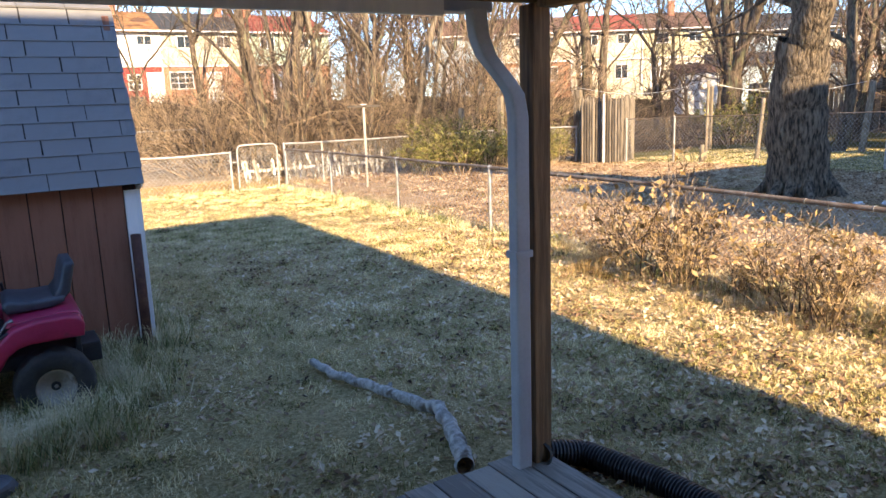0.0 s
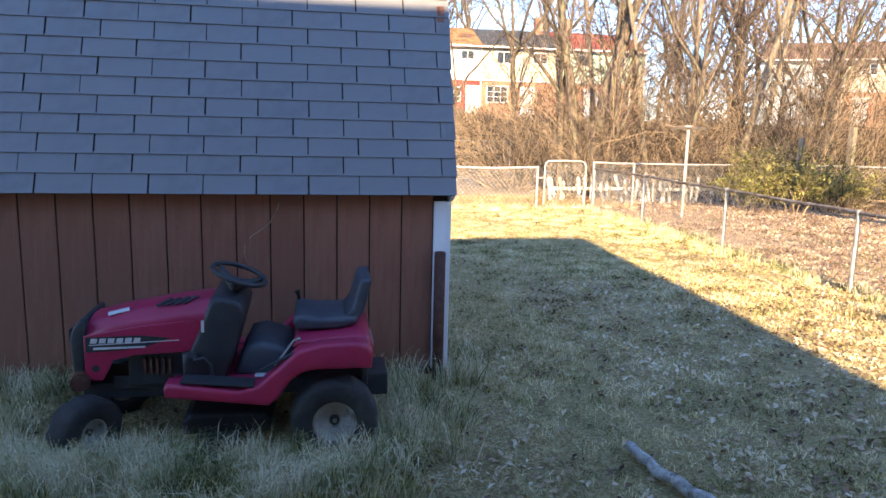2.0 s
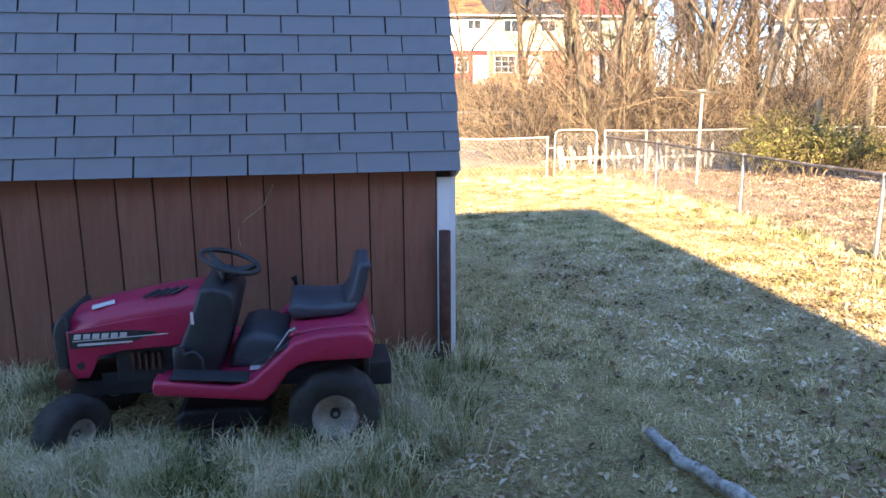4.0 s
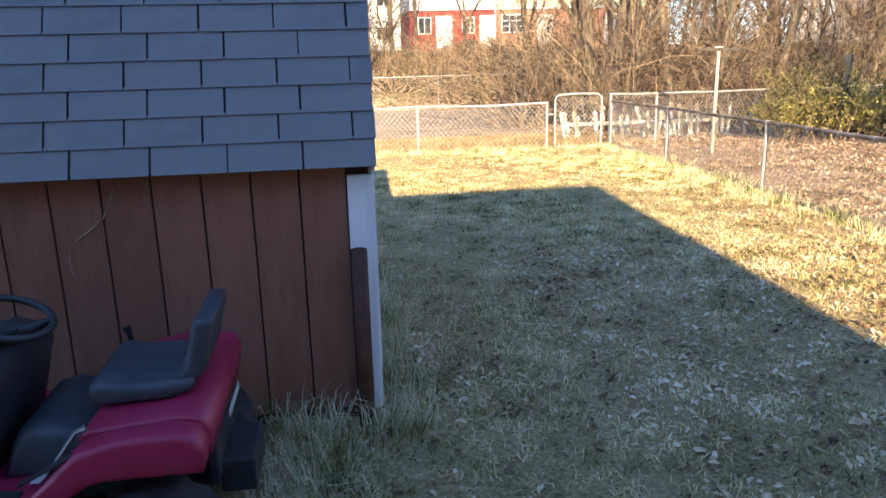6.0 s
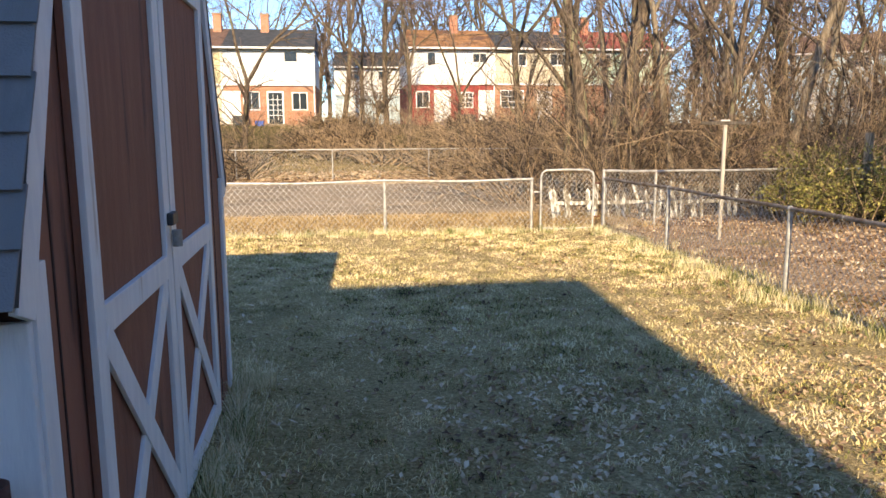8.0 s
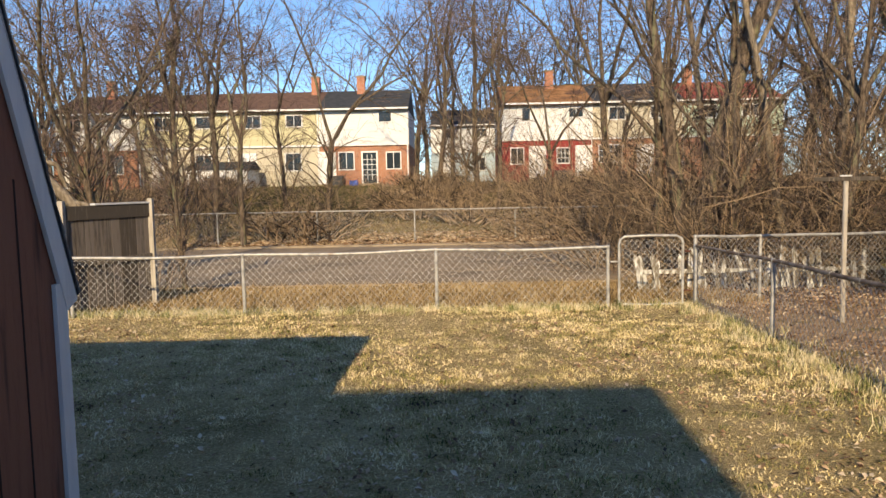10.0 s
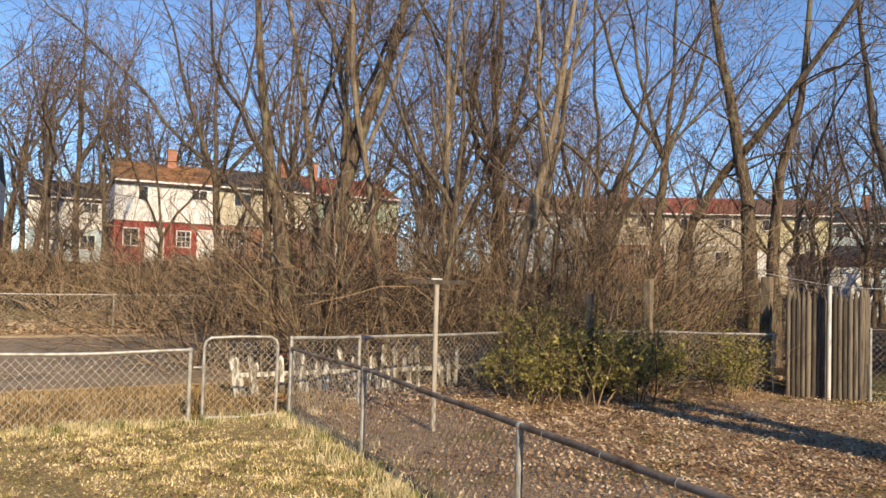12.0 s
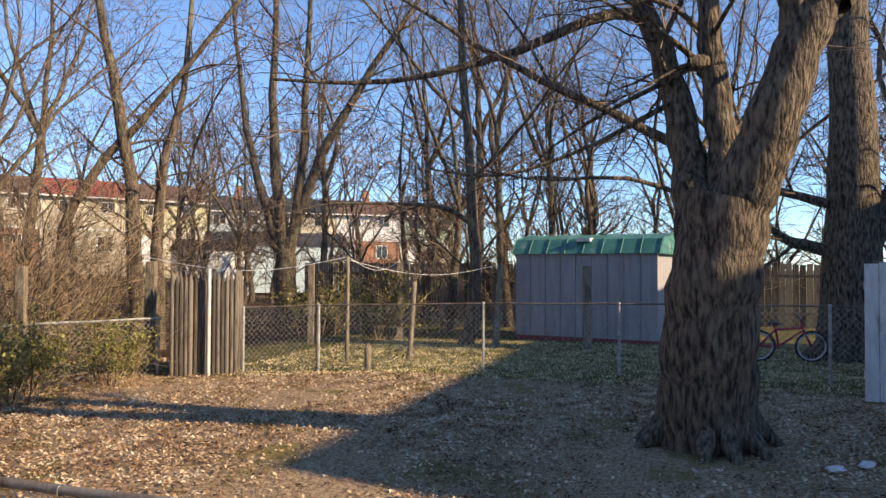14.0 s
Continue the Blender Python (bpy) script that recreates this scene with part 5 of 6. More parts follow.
# ---- houses across the alley ----
def townhouse(x, y, z, w, wall_low, wall_up, roof_m, label, windows, doors, turn=0.0, depth=8.0, chimney=None, end_dark=None):
    """One house of a row: front wall along x from its corner, facing -y."""
    h = thing("townhouse", (x, y, z), label, "house", "row houses", turn=turn)
    lo, up = 2.65, 4.95
    part("wall", box_bm((0, 0, -1.0), (w, depth, lo)), wall_low, h, "brick lower storey")
    part("upper_wall", box_bm((0, -0.12, lo), (w, depth, up)), wall_up, h, "painted upper siding")
    part("band", box_bm((0, -0.15, lo - 0.06), (w, -0.121, lo + 0.05)), M_TRIM, h)
    bm = bmesh.new()
    prof = [(-0.55, up - 0.05), (-0.55, up + 0.06), (depth / 2, up + 1.75), (depth + 0.4, up + 0.06), (depth + 0.4, up - 0.05)]
    a = [bm.verts.new((-0.02, p, q)) for p, q in prof]
    b = [bm.verts.new((w + 0.02, p, q)) for p, q in prof]
    bm.faces.new(a), bm.faces.new(b[::-1])
    for i in range(5):
        bm.faces.new((a[i], b[i], b[(i + 1) % 5], a[(i + 1) % 5]))
    bmesh.ops.recalc_face_normals(bm, faces=bm.faces)
    roof = part("roof", bm, roof_m, h)
    part("eave_gutter", box_bm((-0.02, -0.66, up - 0.03), (w + 0.02, -0.56, up + 0.08)), M_TRIM, h, "white eave gutter")
    if chimney:
        ch = part("chimney", box_bm((chimney, depth / 2 - 0.9, up + 1.0), (chimney + 0.55, depth / 2 - 0.35, up + 2.6)), M_CHIMNEY, roof)
        part("chimney_cap", box_bm((chimney - 0.06, depth / 2 - 0.96, up + 2.6), (chimney + 0.61, depth / 2 - 0.29, up + 2.7)), M_KERB, roof)
    part("drain_spout", box_bm((w - 0.12, -0.22, 0), (w - 0.04, -0.16, up)), M_TRIM, h)
    for wx, wz, ww, wh, n in windows:
        win = thing("window", (wx, -0.001 if wz < lo else -0.121, wz), "", "")
        win.parent = h
        t = 0.07
        part("pane", box_bm((-ww / 2, -0.02, 0), (ww / 2, 0.0, wh)), M_GLASS, win)
        for p, q in (((-ww / 2 - t, -t), (ww / 2 + t, 0)), ((-ww / 2 - t, wh), (ww / 2 + t, wh + t)), ((-ww / 2 - t, 0), (-ww / 2, wh)), ((ww / 2, 0), (ww / 2 + t, wh))):
            part("window_frame", box_bm((p[0], -0.06, p[1]), (q[0], 0.0, q[1])), M_TRIM, win)
        for k in range(1, n):
            part("glazing_bar", box_bm((-ww / 2 + ww * k / n - 0.02, -0.045, 0), (-ww / 2 + ww * k / n + 0.02, -0.02, wh)), M_TRIM, win)
        if n > 2:
            for k in (1, 2):
                part("glazing_bar", box_bm((-ww / 2, -0.04, wh * k / 3 - 0.02), (ww / 2, -0.021, wh * k / 3 + 0.02)), M_TRIM, win)
    for dx, dw, dark in doors:
        d = thing("door", (dx, -0.001, 0.1), "", "")
        d.parent = h
        part("leaf", box_bm((-dw / 2, -0.05, 0), (dw / 2, 0, 2.03)), M_GLASS if dark else M_TRIM, d, "dark glazed door" if dark else "white door")
        for p, q in (((-dw / 2 - 0.1, 0), (-dw / 2, 2.13)), ((dw / 2, 0), (dw / 2 + 0.1, 2.13)), ((-dw / 2, 2.03), (dw / 2, 2.13))):
            part("door_frame", box_bm((p[0], -0.07, p[1]), (q[0], 0, q[1])), M_TRIM, d)
        if dark:
            for k in (1, 2):
                part("glazing_bar", box_bm((-dw / 2 + dw * k / 3 - 0.015, -0.065, 0.2), (-dw / 2 + dw * k / 3 + 0.015, -0.05, 1.9)), M_TRIM, d)
            for k in range(1, 5):
                part("glazing_bar", box_bm((-dw / 2, -0.064, 0.2 + 0.34 * k), (dw / 2, -0.051, 0.23 + 0.34 * k)), M_TRIM, d)
        part("step", box_bm((-dw / 2 - 0.2, -0.8, -0.25), (dw / 2 + 0.2, -0.02, 0.0)), M_KERB, d, "pale concrete step")
    return h


HZ = 1.55
UP = [(1.6, 3.9, 1.0, 0.75, 2), (4.35, 3.95, 1.0, 0.7, 2)]
townhouse(-7.2, 50, HZ, 5.95, M_BRICK, M_WHITE, M_ROOFBLACK, "white sided townhouse with orange brick ground floor, black roof", [(1.75, 1.05, 0.95, 1.1, 2), (4.9, 1.05, 0.9, 1.05, 2), (4.4, 4.15, 0.8, 0.6, 1)], [(0.5, 0.9, 0), (3.3, 0.9, 1)], chimney=2.2)
townhouse(-13.2, 50, HZ, 6.0, M_CREAM, M_YELLOW, M_ROOFBROWN, "pale yellow townhouse with brown roof", UP + [(4.2, 1.05, 1.0, 1.1, 2)], [(1.2, 0.9, 0)], chimney=5.0)
townhouse(-19.2, 50, HZ, 6.0, M_CREAM, M_YELLOW, M_ROOFBROWN, "yellow townhouse with brown roof", UP + [(4.2, 1.05, 1.0, 1.1, 2)], [(1.2, 0.9, 0)])
townhouse(-25.2, 50, HZ, 6.0, M_BRICK, M_WHITE, M_ROOFBROWN, "white townhouse with orange brick ground floor, brown roof", UP + [(4.2, 1.05, 1.0, 1.1, 2)], [(1.2, 0.9, 0)], chimney=2.5)
townhouse(4.95, 50, HZ + 0.1, 6.0, M_REDBRICK, M_WHITE, M_ROOFORANGE, "white townhouse with red painted brick, faded orange roof", [(1.0, 1.1, 0.8, 1.0, 2), (4.05, 1.1, 0.75, 0.95, 3), (1.6, 3.9, 0.5, 0.8, 1), (4.9, 4.1, 0.9, 0.55, 2)], [(2.35, 0.95, 0), (5.4, 0.9, 0)], chimney=3.3)
townhouse(10.95, 50, HZ + 0.1, 6.0, M_BRICK, M_CREAM, M_ROOFBLACK, "cream townhouse with brick ground floor, dark roof", UP + [(1.2, 1.1, 1.5, 1.1, 3)], [(3.5, 0.9, 0)], chimney=4.8)
townhouse(16.95, 50, HZ + 0.1, 6.6, M_BRICK, M_MINT, M_ROOFRED, "mint green townhouse with brick ground floor, red roof", UP + [(4.8, 1.1, 1.3, 1.0, 2)], [(2.4, 0.9, 0)], chimney=1.0)
townhouse(-0.2, 66, 1.6, 6.0, M_BLUE, M_WHITE, M_ROOFBLACK, "white and pale blue townhouse farther back", UP + [(4.2, 1.05, 1.0, 1.1, 2)], [(1.2, 0.9, 0)])
for k, (lo, up, rf, label) in enumerate(((M_BLUE, M_BLUE, M_ROOFBROWN, "pale blue townhouse with brown roof"), (M_BRICK, M_CREAM, M_ROOFBROWN, "cream townhouse with brick ground floor, brown roof"),
                                        (M_CREAM, M_CREAM, M_ROOFRED, "cream townhouse with red roof"), (M_CREAM, M_YELLOW, M_ROOFBROWN, "yellow sided townhouse with brown roof"))):
    a = radians(-35)
    townhouse(34 + 6 * k * math.cos(a), 51.5 + 6 * k * math.sin(a), 1.6, 6.0, lo, up, rf, label, UP + [(4.2, 1.05, 1.0, 1.1, 2)], [(1.2, 0.9, 0)], turn=-35, chimney=2.8 if k % 2 else None)
for k, (lo, up, rf, label) in enumerate(((M_BRICK, M_BLUE, M_ROOFBLACK, "pale blue townhouse with brick ground floor, black roof"), (M_BRICK, M_CREAM, M_ROOFBLACK, "cream townhouse with brick ground floor, black roof"),
                                        (M_BRICK, M_WHITE, M_ROOFBROWN, "white townhouse with brick ground floor, brown roof"), (M_CREAM, M_MINT, M_ROOFBROWN, "mint green townhouse with brown roof"))):
    a = radians(-52)
    townhouse(57 + 6 * k * math.cos(a), 41 + 6 * k * math.sin(a), 1.4, 6.0, lo, up, rf, label, UP + [(4.2, 1.05, 1.0, 1.1, 2)], [(1.2, 0.9, 0)], turn=-52, chimney=3.2 if k % 2 == 0 else None)


def small_building(x, y, z, w, d, h, wall, roof, label, turn=0.0):
    s = thing("outbuilding", (x, y, z), label, "shed", turn=turn)
    part("wall", box_bm((0, 0, 0), (w, d, h)), wall, s)
    bm = bmesh.new()
    prof = [(-0.15, h), (d / 2, h + 0.35 * d / 2), (d + 0.15, h)]
    a = [bm.verts.new((-0.15, p, q)) for p, q in prof]
    b = [bm.verts.new((w + 0.15, p, q)) for p, q in prof]
    bm.faces.new(a), bm.faces.new(b[::-1])
    for i in range(3):
        bm.faces.new((a[i], b[i], b[(i + 1) % 3], a[(i + 1) % 3]))
    bmesh.ops.recalc_face_normals(bm, faces=bm.faces)
    part("roof", bm, roof, s)
    return s


small_building(-15.0, 46.5, 0.9, 3.8, 3.0, 1.75, M_WHITE, M_ROOFBLACK, "pale low outbuilding below the yellow houses")
small_building(41.2, 30.6, -0.3, 4.2, 3.8, 2.9, M_WHITE, M_ROOFBROWN, "white small outbuilding with brown roof", -40)
small_building(44.5, 31.0, -0.2, 9.5, 6.0, 3.2, M_BLUE, M_ROOFBLACK, "pale blue low outbuilding with black roof", -50)
for x, y, s, m, lab in ((-6.1, 49.3, 0.5, M_BLACK, "black grill beside the brick wall"), (-4.9, 49.2, 0.28, M_MORTAR, "blue tub on the grass"), (7.4, 49.1, 0.3, M_MORTAR, "blue tub by the door"), (8.9, 49.3, 0.55, M_BLACK, "grey cooling unit by the wall")):
    t = thing("yard_box", (x, y, HZ - 0.1), lab, "box")
    part("body", box_bm((-s, -s * 0.6, 0), (s, s * 0.6, s * 1.3), 0.06), m, t)
    part("lid", box_bm((-s * 1.05, -s * 0.65, s * 1.3), (s * 1.05, s * 0.65, s * 1.45), 0.02), m, t)


# ---- bare trees ----
RNG = np.random.default_rng(5)


def bend(p, d, length, r0, r1, steps, rng, droop=0.0, wob=0.12):
    pts, d = [p], d / np.linalg.norm(d)
    for _ in range(steps):
        d = d + rng.normal(0, wob, 3) + (0, 0, droop)
        d /= np.linalg.norm(d)
        pts.append(pts[-1] + d * length / steps)
    return np.array(pts), np.linspace(r0, r1, steps + 1)


def sprout(line, n, rng, lo=0.25, ang=(30, 65), ratio=(0.3, 0.55), length=2.0, up=0.25, steps=5, wob=0.13):
    """Side branches of a limb."""
    pts, rad = line
    out = []
    for _ in range(n):
        u = rng.uniform(lo, 1.0) * (len(pts) - 1)
        i = min(int(u), len(pts) - 2)
        p = pts[i] + (pts[i + 1] - pts[i]) * (u - i)
        r = rad[i] + (rad[i + 1] - rad[i]) * (u - i)
        d = pts[i + 1] - pts[i]
        d /= np.linalg.norm(d) + 1e-9
        s = np.cross(d, rng.normal(size=3))
        s /= np.linalg.norm(s) + 1e-9
        a = radians(rng.uniform(*ang))
        nd = d * math.cos(a) + s * math.sin(a) + np.array([0, 0, up])
        ln = length * rng.uniform(0.6, 1.2) * (1.15 - 0.5 * u / (len(pts) - 1))
        rr = max(0.004, min(r * rng.uniform(*ratio), 0.012 * ln + 0.008))
        out.append(bend(p, nd, ln, rr, max(0.003, rr * 0.3), steps, rng, wob=wob))
    return out


def dress(limbs, rng, n1=7, l1=2.4, n2=5, l2=1.1, n3=4, l3=0.5, twig=0.0045, up=0.2):
    """From limbs: branches, twigs and fine twigs."""
    b1 = [b for l in limbs if l[1][0] < 0.38 for b in sprout(l, max(2, int(n1 * min(1.5, 0.4 + l[1][0] * 8))), rng, length=l1, up=up)]
    b2 = [b for l in b1 for b in sprout(l, n2, rng, lo=0.15, length=l2, steps=4, up=up * 0.6)]
    b3 = [b for l in b2 for b in sprout(l, n3, rng, lo=0.1, length=l3, steps=2, up=0.1)]
    b2 = [(p, np.maximum(r, twig)) for p, r in b2]
    b3 = [(p, np.maximum(r * 0.8, twig * 0.8)) for p, r in b3]
    return b1, b2 + b3


def tree_from(limbs, at, label, rng, bark, name="tree", group="", roots=0, **kw):
    b1, fine = dress(limbs, rng, **kw)
    t = thing(name, at, label, "tree", group)
    extra = []
    if roots:
        r = limbs[0][1][0]
        for k in range(roots):
            a = 2 * math.pi * k / roots + rng.uniform(-0.3, 0.3)
            d = np.array([math.cos(a), math.sin(a), 0])
            extra.append((np.array([d * r * 0.45 + (0, 0, 0.6), d * r * 0.8 + (0, 0, 0.2), d * r * 1.1 + (0, 0, 0.03), d * r * 1.5 + (0, 0, -0.1)]), np.array([0.05, 0.1, 0.085, 0.03]) * r / 0.5))
    tube_part("trunk", limbs + extra, bark, t, sides=18 if roots else None)
    tagged(tube_part("branchwork", b1, bark, t), kind="stuff")
    tagged(tube_part("crown", fine, M_TWIG, t, "fine bare twigs"), kind="stuff")
    return t


def make_tree(rng, height=11, r=0.16, forks=3, lean=0.1, bark=None, **kw):
    d = np.array([rng.uniform(-lean, lean), rng.uniform(-lean, lean), 1.0])
    h0 = height * rng.uniform(0.25, 0.45)
    trunk = bend(np.array([0, 0, -0.3]), d, h0, r * 1.25, r * 0.85, 7, rng, wob=0.04)
    limbs = [trunk]
    for k in range(forks):
        a = 2 * math.pi * k / forks + rng.uniform(-0.5, 0.5)
        sp = rng.uniform(0.2, 0.75)
        nd = np.array([math.cos(a) * sp, math.sin(a) * sp, 1.0])
        limbs.append(bend(trunk[0][-1] - (0, 0, 0.15), nd, (height - h0) * rng.uniform(0.8, 1.05), r * 0.65, 0.012, 11, rng, wob=0.13, droop=0.02))
    return limbs


def L(at, pts, r0, r1, n=10):
    pts = np.array(pts, float) - at
    t = np.linspace(0, len(pts) - 1, n)
    q = np.stack([np.interp(t, range(len(pts)), pts[:, k]) for k in range(3)], 1)
    for _ in range(2):
        q[1:-1] = (q[:-2] + 2 * q[1:-1] + q[2:]) / 4
    q[1:-1] += 0.02 * np.sin(np.arange(1, n - 1)[:, None] * (1.7, 2.3, 0.9))
    return q, np.linspace(r0, r1, n)


# the great forked tree in the neighbour's yard
at = np.array([9.55, 0.92, 0.0])
limbs = [L(at, [(9.58, 0.93, -0.2), (9.54, 0.94, 0.25), (9.44, 0.93, 0.8), (9.34, 0.9, 1.3), (9.28, 0.83, 1.75), (9.2, 0.76, 2.15)], 0.46, 0.35, 16),
         L(at, [(9.24, 0.8, 1.85), (9.1, 0.6, 2.25), (8.98, 0.49, 2.6), (8.95, 0.37, 2.95), (8.95, 0.2, 3.4), (8.98, 0.06, 3.8), (9.05, -0.2, 4.6), (9.2, -0.5, 6), (9.4, -0.7, 9)], 0.28, 0.09, 20),
         L(at, [(9.34, 0.98, 1.7), (9.5, 1.06, 2.15), (9.65, 1.07, 2.5), (9.72, 1.16, 3.0), (9.75, 1.31, 3.55), (9.75, 1.5, 4.08), (9.7, 1.8, 5.2), (9.6, 2.1, 8)], 0.21, 0.05, 18),
         L(at, [(9.3, 0.8, 1.9), (9.5, 0.76, 2.3), (9.6, 0.78, 2.7), (9.65, 0.86, 3.27), (9.68, 0.91, 3.81), (9.7, 1.0, 5), (9.8, 1.2, 8.5)], 0.19, 0.05, 16),
         L(at, [(8.96, 0.2, 3.35), (8.92, 0.32, 3.8), (8.9, 0.36, 4.6), (8.8, 0.5, 7)], 0.15, 0.05),
         L(at, [(8.98, 0.0, 3.7), (9.05, -0.35, 4.1), (9.1, -0.9, 4.9), (9.1, -1.6, 6.5)], 0.17, 0.05),
         L(at, [(9.66, 0.88, 3.35), (9.6, 0.98, 3.42), (9.55, 1.08, 3.42)], 0.1, 0.07, 5)]
low = [L(at, [(9.75, 1.45, 3.95), (9.6, 1.75, 4.0), (9.35, 2.39, 3.72), (8.94, 3.19, 3.33), (8.68, 3.98, 3.19), (8.5, 4.8, 3.3)], 0.065, 0.012, 12),
       L(at, [(9.66, 1.2, 2.7), (9.34, 2.14, 3.15), (8.99, 2.99, 3.64), (8.8, 3.9, 4.2)], 0.05, 0.012, 10),
       L(at, [(9.62, 1.2, 3.1), (9.5, 2.0, 2.62), (9.4, 2.8, 2.4), (9.2, 3.5, 2.5)], 0.03, 0.008, 8),
       L(at, [(9.5, 1.1, 2.2), (9.3, 1.7, 2.4), (9.1, 2.4, 2.3), (8.9, 3.2, 2.55)], 0.025, 0.006, 8)]
tree_from(limbs + low, tuple(at), "great forked tree with deeply furrowed bark, roots spreading", np.random.default_rng(2), M_OAK, "great_tree", roots=9, n1=5, l1=2.2, n2=5, l2=1.0, n3=3, l3=0.45)

def set_back(ob, f):
    """Moves a tree out from the yard, and lets it grow by as much."""
    x, y = 2.37 + (ob.location.x - 2.37) * f, 1.13 + (ob.location.y - 1.13) * f
    ob.matrix_basis = pose(x, y, float(gz(x, y)) + 0.05) @ Matrix.Scale(f, 4)


# its neighbour farther back
at = np.array([18.2, -1.2, 0.2])
limbs = [L(at, [(18.2, -1.2, -0.1), (18.25, -1.25, 2.0), (18.2, -1.3, 4.0), (18.1, -1.2, 6.5), (18.3, -1.0, 12)], 0.62, 0.25, 14),
         L(at, [(18.2, -1.3, 2.2), (18.25, -1.95, 3.0), (18.2, -2.6, 4.6), (18.2, -3.2, 9)], 0.34, 0.1, 10),
         L(at, [(18.1, -0.8, 2.2), (18.0, -0.1, 2.35), (17.9, 0.3, 2.75)], 0.13, 0.06, 8), L(at, [(18.1, -0.8, 3.1), (18.0, 0.0, 3.3), (17.8, 0.8, 3.9)], 0.1, 0.04, 8)]
tree_from(limbs, (18.3, -1.85, -0.1), "large mossy barked tree at the back fence", np.random.default_rng(3), M_OAK, "large_tree", roots=7)

at = np.array([18.3, 10.3, 0.1])  # drawn at this place, then set farther off
limbs = [L(at, [(18.3, 10.3, -0.2), (18.27, 10.29, 1.43), (18.25, 10.3, 1.9)], 0.3, 0.24, 8),
         L(at, [(18.25, 10.3, 1.7), (18.15, 10.48, 3.46), (18.07, 10.6, 5.23), (18.06, 10.47, 7.13), (18, 10.5, 12)], 0.17, 0.04, 12),
         L(at, [(18.25, 10.2, 1.7), (18.34, 9.9, 3.46), (18.31, 9.76, 6.59), (18.3, 9.6, 11)], 0.15, 0.03, 12),
         L(at, [(18.25, 10.2, 1.9), (18.44, 9.57, 4.01), (18.73, 8.53, 5.92), (19.1, 7.23, 7.82), (19.4, 6, 10)], 0.15, 0.03, 12),
         L(at, [(18.25, 10.4, 1.6), (17.98, 11.0, 3.87), (17.86, 11.25, 5.22), (17.7, 11.6, 9)], 0.13, 0.03, 12)]
set_back(tree_from(limbs, tuple(at), "many stemmed bare tree past the stockade screen", np.random.default_rng(4), M_BARK, n1=8, l1=2.0, n2=6, n3=5), 1.5)
at = np.array([16.6, 5.15, 0.2])
limbs = [L(at, [(16.45, 5.3, -0.1), (16.58, 5.1, 0.6), (16.59, 5.05, 1.91), (16.49, 5.2, 4.02), (16.36, 5.38, 6.81), (16.3, 5.4, 12)], 0.17, 0.04, 14),
         L(at, [(16.58, 5.04, 2.46), (16.4, 5.6, 2.85), (16.2, 6.16, 2.96), (15.72, 7.64, 2.95), (15.5, 8.5, 2.8)], 0.06, 0.012, 10)]
set_back(tree_from(limbs, tuple(at), "tall straight bare tree with mossy trunk", np.random.default_rng(6), M_BARK, n1=9, l1=1.8), 1.19)
at = np.array([13.8, 10.6, -0.1])
limbs = [L(at, [(13.75, 10.7, -0.2), (13.7, 10.75, 1.0), (13.63, 10.85, 3.31), (13.49, 11.16, 4.87), (13.36, 11.46, 6.43), (13.2, 11.8, 10)], 0.17, 0.04, 14),
         L(at, [(13.95, 10.45, -0.2), (13.9, 10.45, 1.5), (13.8, 10.4, 3.2), (14.0, 9.9, 4.6), (14.05, 9.8, 8)], 0.14, 0.03, 12),
         L(at, [(13.32, 12.02, -0.2), (13.25, 12.17, 1.74), (13.28, 11.9, 2.7), (13.55, 11.07, 3.73), (13.68, 10.67, 4.04), (13.91, 9.88, 5.09), (14.2, 8.88, 6.45), (14.6, 7.5, 8.5)], 0.12, 0.03, 16)]
set_back(tree_from(limbs, tuple(at), "dark leaning tree crossing its neighbour behind the screen", np.random.default_rng(8), M_BARK, n1=8, l1=2.0), 1.3)
at = np.array([6.9, 14.9, -0.5])
limbs = [L(at, [(6.75, 14.8, -0.6), (6.6, 14.8, 1.04), (6.9, 14.9, 2.33), (7.4, 15.0, 3.94), (8.05, 15.1, 5.56), (9.0, 15.3, 9)], 0.24, 0.07, 16),
         L(at, [(6.4, 15.2, -0.6), (6.1, 15.3, 2.0), (5.85, 15.4, 3.4), (5.6, 15.5, 5.2), (5.4, 15.5, 9)], 0.18, 0.04, 14),
         L(at, [(7.1, 15.0, -0.6), (7.3, 14.9, 1.8), (7.2, 15.2, 4), (7.4, 15.3, 8)], 0.1, 0.03, 12)]
tree_from(limbs, tuple(at), "leaning thick tree in the brush beyond the gate", np.random.default_rng(9), M_BARK, n1=8, l1=2.0)

pale = []
for k, (x, y, h, r, lx, ly) in enumerate(((8.2, 14.6, 11, 0.08, -0.12, 0.0), (9.3, 15.2, 12, 0.08, 0.02, 0.0), (9.8, 13.6, 11, 0.11, 0.24, -0.12), (7.6, 17.0, 12, 0.09, -0.05, 0.0), (11.2, 14.6, 9, 0.08, 0.05, 0.0))):
    rng = np.random.default_rng(20 + k)
    tr = bend(np.array([0, 0, -0.3]), np.array([lx, ly, 1.0]), h, r * 1.1, 0.03, 14, rng, wob=0.045)
    fork = bend(tr[0][6], np.array([lx * -1.5 + 0.15, ly, 1.0]), h * 0.5, r * 0.6, 0.02, 9, rng, wob=0.06)
    tree_from([tr, fork], (x, y, float(gz(x, y))), "tall leaning tree with pale ridged bark", rng, M_PALE, group="pale leaning trees", n1=9, l1=1.8)

